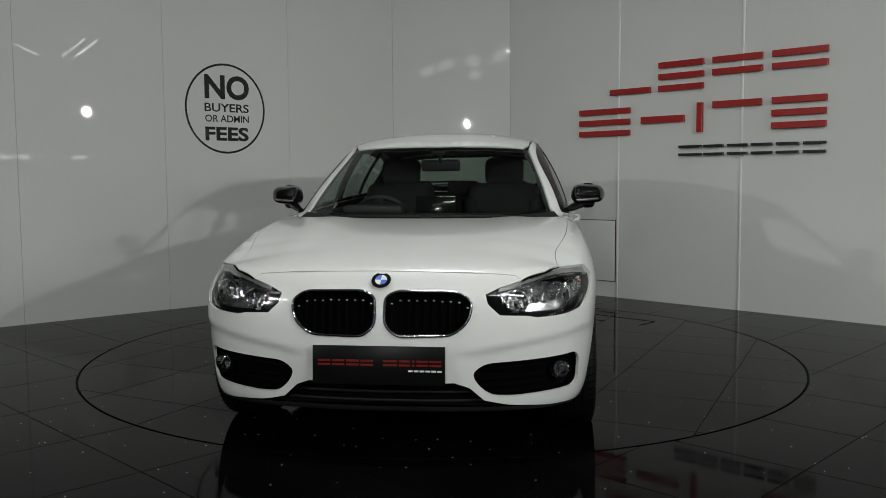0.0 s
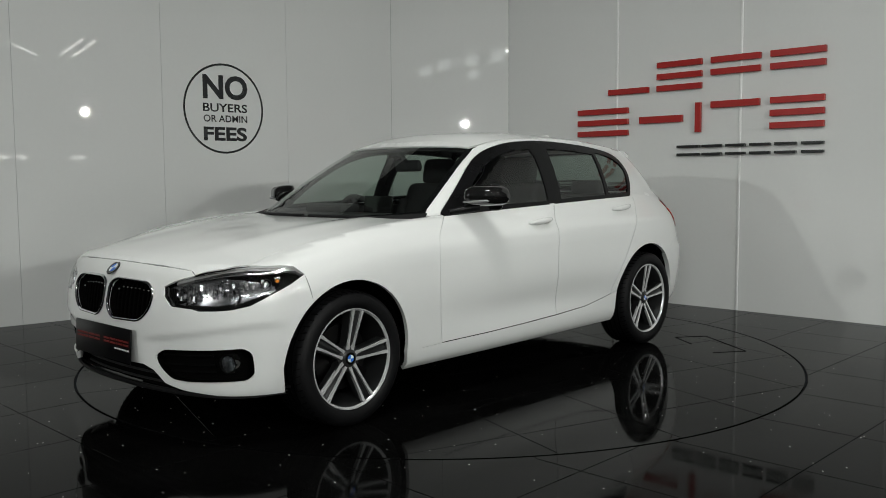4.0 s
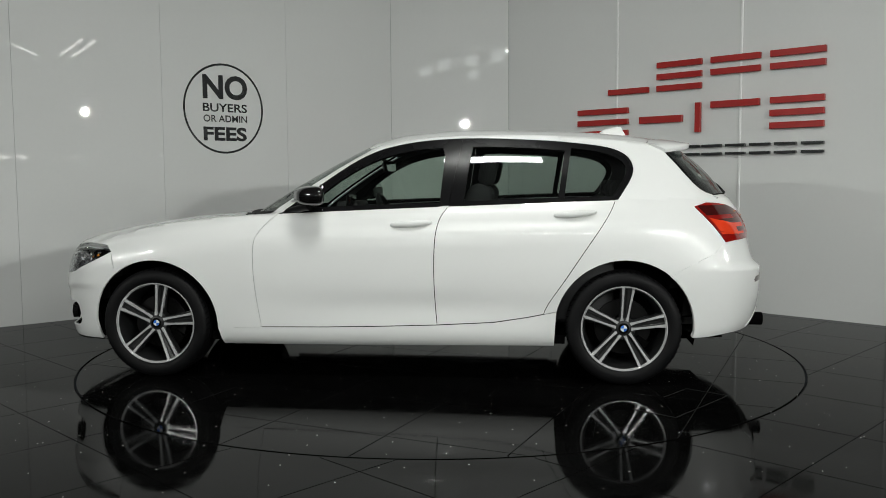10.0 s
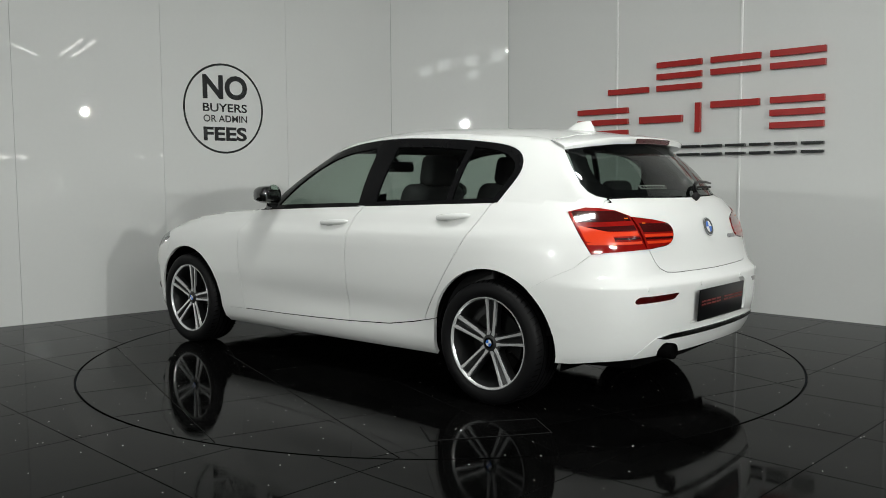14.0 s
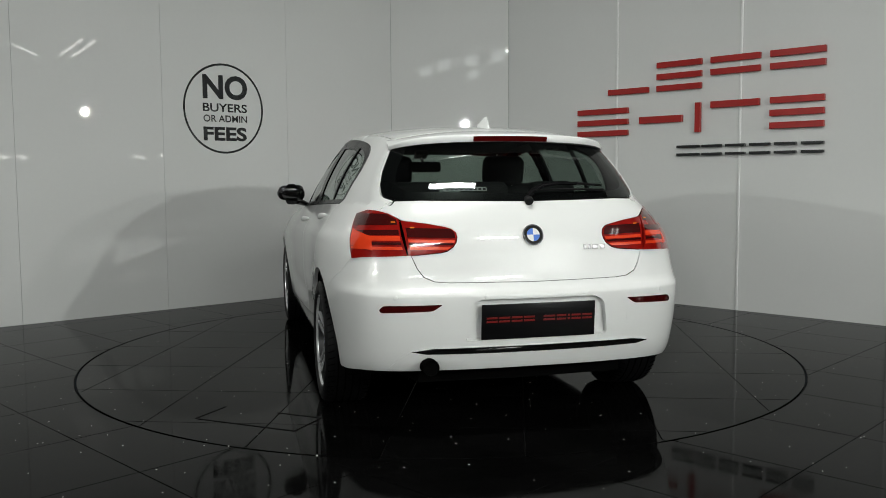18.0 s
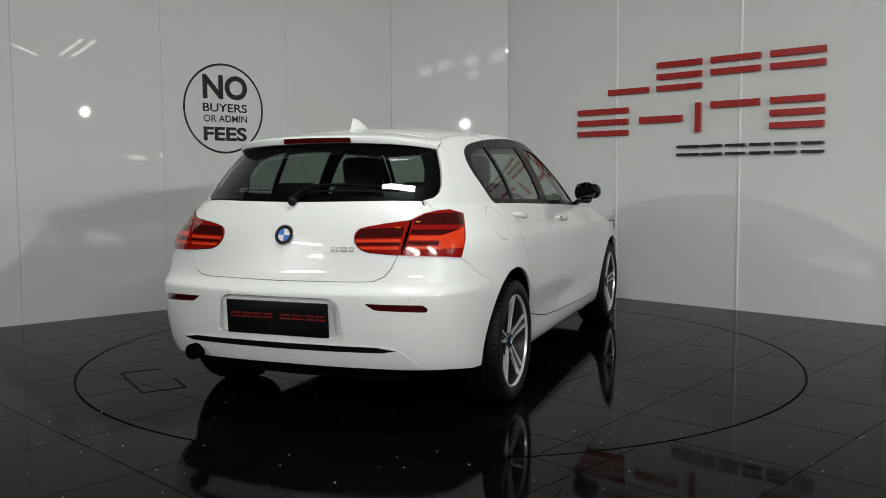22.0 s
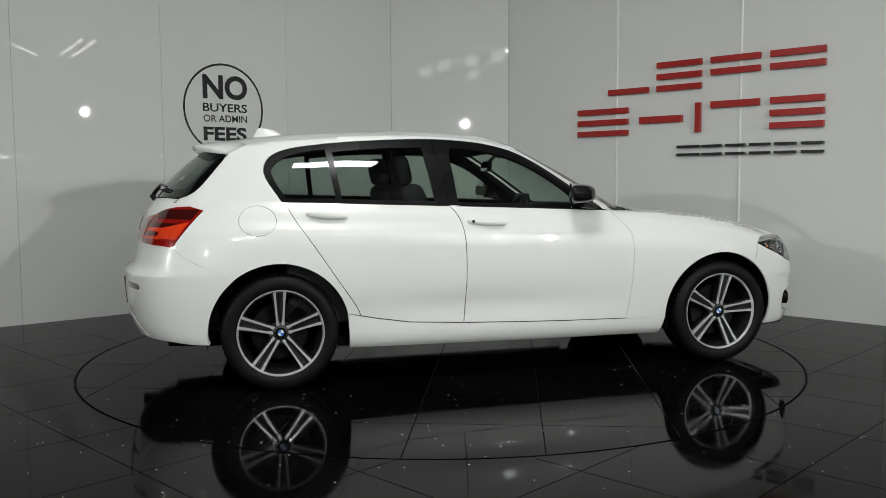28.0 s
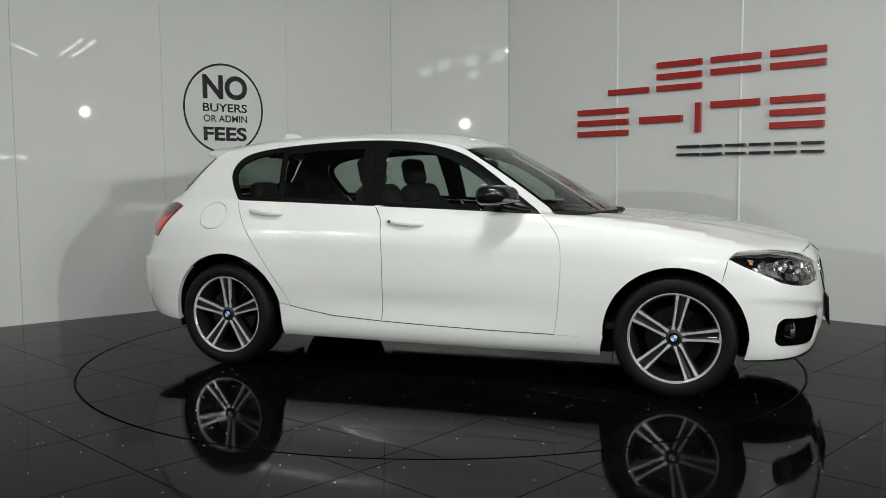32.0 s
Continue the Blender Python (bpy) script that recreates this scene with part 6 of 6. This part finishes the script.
for y in np.linspace(-0.06, -0.42, 12):
    c, n = CABIN_SKIN.cast((-5, y, 1.088 - 0.02 * abs(y + 0.2)), (1, 0, 0))
    bl.append(spot(c + n * 0.008))
tube(bm, bl, 0.005)
part("wiper_blade", bm, M["rubber"], wp)
strip = on_rear([(0.37, 1.095), (0.17, 1.095), (0.17, 1.113), (0.37, 1.113)], CABIN_SKIN)
st = skin_part("dealer_strip", cut(RG, [strip], 0.04, inset=0.012, hem=0), M["sticker"], rw, "pale sticker strip inside the rear window")
for i in range(9):
    y = 0.356 - i * 0.021
    q = on_rear([(y, 1.099), (y - 0.013, 1.099), (y - 0.013, 1.109), (y, 1.109)], CABIN_SKIN)
    skin_part("sticker_bar", cut(RG, [q], 0.04, inset=0.011, hem=0), M["black_trim"], rw)
bm = bmesh.new()
prof = [(-1.255, 0.0, 0.012), (-1.275, 0.018, 0.024), (-1.305, 0.038, 0.027), (-1.35, 0.050, 0.024), (-1.395, 0.057, 0.017), (-1.405, 0.055, 0.011), (-1.438, 0.0, 0.014)]
rings = []
for x, h, w in prof:
    zb = float(ROOF_SKIN.cast((x, 0, 4), (0, 0, -1))[0][2]) - 0.004
    rings.append([bm.verts.new(spot((x, s * w * (1 - 0.75 * k ** 1.5), zb + (h + 0.004) * k))) for s, k in ((-1, 0), (-1, 0.4), (-1, 0.75), (-0.4, 1.0), (0.4, 1.0), (1, 0.75), (1, 0.4), (1, 0))])
for a, b in zip(rings, rings[1:]):
    for i in range(7):
        bm.faces.new((a[i], a[i + 1], b[i + 1], b[i]))
bm.faces.new(rings[0]), bm.faces.new(rings[-1][::-1])
part("roof_antenna", bm, M["paint"], car, "white fin antenna")
bm = bmesh.new()
lathe(bm, [(0.030, 0.12), (0.037, 0.1), (0.038, 0.0), (0.035, -0.003), (0.034, 0.0), (0.032, 0.012), (0.0, 0.014)], 32, Matrix.Translation(spot((-2.178, 0.487, 0.328))) @ pose(0, 0, 0, 0, 90))
part("exhaust_pipe", bm, M["slat"], car, "black round exhaust pipe")
for y0, y1 in ((0.05, 0.60), (-0.52, 0.0)):
    bm = bmesh.new()
    tp_ = []
    for y in np.linspace(y0, y1, 10):
        c, n = CABIN_SKIN.cast((0.93 - 0.35 * abs(y) ** 2.2, y, 4), (0, 0, -1))
        tp_.append(spot(c + n * 0.014))
    tube(bm, tp_, 0.008)
    part("front_wiper", bm, M["black_plastic"], car, "black windscreen wiper")
cowl = [(0.985, 0, 0.93), (0.95, 0.3, 0.93), (0.89, 0.55, 0.935), (0.83, 0.70, 0.94), (0.70, 0.72, 0.95), (0.66, 0.69, 0.965), (0.74, 0.62, 0.96), (0.85, 0.48, 0.952), (0.90, 0.3, 0.948), (0.93, 0, 0.946)]
bm = bmesh.new()
va = []
for k in range(5):
    a, b = cowl[k], cowl[9 - k]
    va.append((a, b))
allv = [(bm.verts.new(spot((a[0], a[1], a[2] - 0.012))), bm.verts.new(spot((b[0], b[1], b[2] + 0.004)))) for a, b in va]
mirv = [(bm.verts.new(spot((a[0], -a[1], a[2] - 0.012))), bm.verts.new(spot((b[0], -b[1], b[2] + 0.004)))) for a, b in va[1:]]
for seq in (allv, [allv[0]] + mirv):
    for (a, b), (c, d) in zip(seq, seq[1:]):
        bm.faces.new((a, c, d, b))
part("cowl", bm, M["black_plastic"], car, "black plastic cowl under the windscreen")

# towing eye covers
for nm_, view_, loop_ in (("tow_cover", NOSE, on_front([(-0.445, 0.450), (-0.385, 0.446), (-0.378, 0.500), (-0.438, 0.506)])), ("tow_cover", TAIL, on_rear([(-0.432, 0.49), (-0.495, 0.486), (-0.498, 0.552), (-0.436, 0.554)]))):
    loop_ = [np.array(p) for p in loop_]
    skin_part(nm_, cut(view_, [soften(loop_, 0.008, 2)], 0.02, lift=0.0006, hem=0.003), M["paint"], front_bumper if view_ is NOSE else rear_bumper, "small white towing eye cover")




# ---- inside the car ----
def pad(bm, size, at, r=0.04, seg=3):
    box(bm, size, at, r, seg)


for y in (0.36, -0.36):
    bm = bmesh.new()
    pad(bm, (0.52, 0.50, 0.16), Matrix.Translation((-0.10, y, 0.50)) @ pose(0, 0, 0, 0, -8), 0.06)
    seat = part("front_seat", bm, M["fabric"], car, "anthracite cloth front seat")
    bm = bmesh.new()
    pad(bm, (0.15, 0.48, 0.66), Matrix.Translation((-0.44, y, 0.80)) @ pose(0, 0, 0, 0, -20), 0.065)
    for s in (1, -1):
        pad(bm, (0.16, 0.08, 0.50), Matrix.Translation((-0.40, y + s * 0.215, 0.76)) @ pose(0, 0, 0, 0, -20), 0.035)
    part("backrest", bm, M["fabric"], seat)
    bm = bmesh.new()
    pad(bm, (0.10, 0.265, 0.185), Matrix.Translation((-0.575, y, 1.195)) @ pose(0, 0, 0, 0, -12), 0.045, 4)
    part("headrest", bm, M["fabric"], seat, "padded headrest on two posts")
    for s in (1, -1):
        bm = bmesh.new()
        cyl(bm, 0.007, 0.14, Matrix.Translation((-0.562, y + s * 0.06, 1.09)) @ pose(0, 0, 0, 0, -12), 12)
        part("headrest_post", bm, M["silver"], seat)
bm = bmesh.new()
pad(bm, (0.48, 1.26, 0.16), Matrix.Translation((-0.98, 0, 0.50)) @ pose(0, 0, 0, 0, -6), 0.05)
bench = part("rear_seat", bm, M["fabric"], car, "anthracite cloth rear bench")
for y in (-0.32, 0.32):
    bm = bmesh.new()
    pad(bm, (0.13, 0.62, 0.56), Matrix.Translation((-1.25, y, 0.76)) @ pose(0, 0, 0, 0, -18), 0.05)
    part("backrest", bm, M["fabric"], bench)
for y in (-0.38, 0.0, 0.38):
    bm = bmesh.new()
    pad(bm, (0.09, 0.26, 0.11), Matrix.Translation((-1.355, y, 1.075)) @ pose(0, 0, 0, 0, -10), 0.04, 3)
    part("headrest", bm, M["fabric"], bench)
bm = bmesh.new()
prof = [(0.90, 0.88), (0.62, 0.94), (0.40, 0.945), (0.30, 0.93), (0.27, 0.88), (0.30, 0.70), (0.36, 0.55), (0.5, 0.40), (0.9, 0.40)]
a = [bm.verts.new((x, -0.70 + 0.12 * (x > 0.6), z)) for x, z in prof]
b = [bm.verts.new((x, 0.70 - 0.12 * (x > 0.6), z)) for x, z in prof]
bm.faces.new(a), bm.faces.new(b[::-1])
for i in range(len(a)):
    bm.faces.new((a[i], b[i], b[(i + 1) % len(a)], a[(i + 1) % len(a)]))
bmesh.ops.bevel(bm, geom=bm.edges[:], offset=0.02, segments=2, affect="EDGES", profile=0.5)
dash = part("dashboard", bm, M["cabin"], car, "black soft dashboard")
bm = bmesh.new()
pad(bm, (0.16, 0.36, 0.06), Matrix.Translation((0.42, -0.36, 0.965)), 0.025)
part("instrument_hood", bm, M["cabin"], dash)
bm = bmesh.new()
pad(bm, (0.018, 0.24, 0.12), Matrix.Translation((0.36, 0.0, 0.985)) @ pose(0, 0, 0, 0, -8), 0.006)
part("screen", bm, M["black_gloss"], dash, "black dashboard screen")
bm = bmesh.new()
m = Matrix.Translation((0.16, -0.36, 0.87)) @ pose(0, 0, 0, 0, -66)
ring_pts = []
for i in range(40):
    a0 = 2 * math.pi * i / 40
    ring_pts.append([bm.verts.new(m @ Vector(((0.182 + 0.016 * math.cos(k)) * math.cos(a0), (0.182 + 0.016 * math.cos(k)) * math.sin(a0), 0.016 * math.sin(k)))) for k in np.linspace(0, 2 * math.pi, 10, endpoint=False)])
for i in range(40):
    p, q = ring_pts[i], ring_pts[(i + 1) % 40]
    for k in range(10):
        bm.faces.new((p[k], p[(k + 1) % 10], q[(k + 1) % 10], q[k]))
sw = part("steering_wheel", bm, M["cabin"], car, "black three-spoke steering wheel")
bm = bmesh.new()
cyl(bm, 0.075, 0.05, m @ Matrix.Translation((0, 0, -0.012)), 28, bevel=0.015)
for a0 in (0, 180, 90):
    box(bm, (0.13, 0.045, 0.02), m @ pose(0, 0, 0, 0, 0, a0) @ Matrix.Translation((0.12, 0, -0.008)), 0.006)
cyl(bm, 0.04, 0.24, m @ Matrix.Translation((0, 0, -0.14)), 16)
part("wheel_hub", bm, M["cabin"], sw)
bm = bmesh.new()
pad(bm, (0.03, 0.245, 0.072), Matrix.Translation((0.10, 0, 1.228)) @ pose(0, 0, 0, 0, 8, -6), 0.02, 4)
im = part("interior_mirror", bm, M["cabin"], car, "black interior mirror")
bm = bmesh.new()
prism(bm, [(math.copysign(abs(math.cos(a)) ** 0.5, math.cos(a)) * 0.112, math.copysign(abs(math.sin(a)) ** 0.6, math.sin(a)) * 0.03) for a in np.linspace(0, 2 * math.pi, 28, endpoint=False)], 0, 0.002,
      Matrix.Translation((0.0835, 0.002, 1.226)) @ pose(0, 0, 0, 0, 8, -6) @ pose(0, 0, 0, 90, 0, -90))
part("mirror_glass", bm, M["mirror"], im, smooth=False)
bm = bmesh.new()
tube(bm, [(0.11, 0, 1.25), (0.15, 0, 1.29), (0.17, 0, 1.31)], 0.012)
pad(bm, (0.09, 0.09, 0.035), Matrix.Translation((0.165, 0, 1.315)) @ pose(0, 0, 0, 0, 25), 0.012)
part("mirror_foot", bm, M["cabin"], im)
bm = bmesh.new()
box(bm, (2.9, 1.40, 0.04), Matrix.Translation((-0.40, 0, 0.34)))
part("cabin_floor", bm, M["cabin"], car, smooth=False)
bm = bmesh.new()
pad(bm, (0.9, 0.22, 0.26), Matrix.Translation((0.05, 0, 0.50)), 0.03)
part("centre_console", bm, M["cabin"], car)
bm = bmesh.new()
pad(bm, (0.5, 1.08, 0.02), Matrix.Translation((-1.62, 0, 0.985)), 0.006)
part("parcel_shelf", bm, M["cabin"], car)
for s in (1, -1):
    bm = bmesh.new()
    pad(bm, (1.9, 0.05, 0.62), Matrix.Translation((-0.35, s * 0.735, 0.65)) @ pose(0, 0, 0, 3 * s), 0.015)
    part("door_lining", bm, M["cabin"], car, "black door lining")


# ---- floor tiles ----
hole = ring_poly(RING + 0.004)
vs = [(x, y, -0.004) for x, y in hole]
far = [(HX0 + (HX1 - HX0) * 0.5 + 27.9 * max(-1, min(1, 1.5 * math.cos(2 * math.pi * i / 180))), -12.2 + 16.7 * max(-1, min(1, 1.5 * math.sin(2 * math.pi * i / 180))), -0.004) for i in range(180)]
floor = put("floor", mesh_of("floor", vs + far, [(i, (i + 1) % 180, 180 + (i + 1) % 180, 180 + i) for i in range(180)], M["grout"]))
tagged(floor, "black polished tile floor laid on the diagonal", "floor", kind="structure")
A45 = radians(45.6)
n1, n2 = Vector((-math.sin(A45), math.cos(A45))), Vector((math.cos(A45), math.sin(A45)))
T1, T2, O1, O2 = 0.63, 0.6, -1.449, -1.943
rest_v, rest_f = [], []
for i in range(-40, 41):
    for j in range(-44, 45):
        c = n1 * (O1 + T1 * (i + 0.5)) + n2 * (O2 + T2 * (j + 0.5))
        near = c.length < 6.3 and c.y > -3.9
        if not (HX0 + 1 < c.x < HX1 - 1 and HY0 + 1 < c.y < HY1 - 0.2):
            continue
        if (c - Vector((P1.x, P1.y))).dot(Vector((UL.y, -UL.x))) < -0.55 or (c - Vector((P2.x, P2.y))).dot(Vector((UR.y, -UR.x))) < -0.55 or (c.y > 3.9):
            if c.y > -1.2:
                continue
        sq = square((c.x, c.y), A45, T2 - GAP * 0.5, T1 - GAP * 0.5)
        if near:
            for poly in cut_by_ring(sq, RING + 0.007, False):
                tile_part(poly, floor)
        else:
            k = len(rest_v)
            rest_v += [(x, y, 0.0) for x, y in sq] + [(x, y, -0.004) for x, y in sq]
            rest_f += [(k, k + 1, k + 2, k + 3)] + [(k + a, k + 4 + a, k + 4 + (a + 1) % 4, k + (a + 1) % 4) for a in range(4)]
tagged(put("far_tiles", mesh_of("far_tiles", rest_v, rest_f, M["tile"]), floor), kind="stuff")

turntable = thing("turntable", "round turntable of black polished tiles flush with the floor", "turntable")
bm = bmesh.new()
cyl(bm, RING - 0.006, 0.05, Matrix.Translation((0, 0, -0.0295)), seg=180)
part("disc", bm, M["grout"], turntable, smooth=False)
AT = radians(-19.0)
m1, m2 = Vector((-math.sin(AT), math.cos(AT))), Vector((math.cos(AT), math.sin(AT)))
off = Vector(CAR_AT)
for i in range(-6, 7):
    for j in range(-6, 7):
        c = m1 * (-0.05 + 0.6 * (i + 0.5)) - m2 * (0.2 + 0.6 * (j + 0.5)) + off
        if c.length < RING + 0.5:
            for poly in cut_by_ring(square((c.x, c.y), AT, 0.6 - GAP * 0.6, 0.6 - GAP * 0.6), RING - 0.006, True):
                tile_part(poly, turntable)
hv = [Vector((-1.864, 1.064)) + off, Vector((-1.677, 0.922)) + off]
e1 = (hv[1] - hv[0]).normalized()
e2 = Vector((e1.y, -e1.x)) * -1
for q, d, ln in ((hv[0], e1, 0.235), (hv[0], e2, 0.56), (hv[1], e2, 0.25), (hv[0] + e2 * 0.56, e1, 0.235)):
    bm = bmesh.new()
    mid = q + d * ln / 2
    box(bm, (ln, 0.007, 0.003), Matrix.Translation((mid.x, mid.y, 0.0008)) @ pose(0, 0, 0, 0, 0, math.degrees(math.atan2(d.y, d.x))))
    part("cover_joint", bm, M["grout"], turntable, "dark joint of a small floor cover", smooth=False)


def motions():
    """The turntable turns, and the car on it goes round with it."""
    rows = []
    ts, an = [t for t, a in SPIN], [a for t, a in SPIN]
    sl = [(an[min(k + 1, len(an) - 1)] - an[max(k - 1, 0)]) / (ts[min(k + 1, len(an) - 1)] - ts[max(k - 1, 0)]) for k in range(len(an))]
    for k in range(len(an) - 1):
        w = ts[k + 1] - ts[k]
        for n in range(w):
            f = n / w
            rows.append((ts[k] + n, an[k] * (2 * f ** 3 - 3 * f ** 2 + 1) + an[k + 1] * (3 * f ** 2 - 2 * f ** 3)
                         + w * (sl[k] * (f ** 3 - 2 * f ** 2 + f) + sl[k + 1] * (f ** 3 - f ** 2))))
    rows.append((32, an[-1]))
    walk(turntable, [(t, pose(0, 0, 0, 0, 0, a)) for t, a in rows])
    walk(car, [(t, pose(0, 0, 0, 0, 0, a) @ pose(CAR_AT[0], CAR_AT[1], 0)) for t, a in rows])


motions()
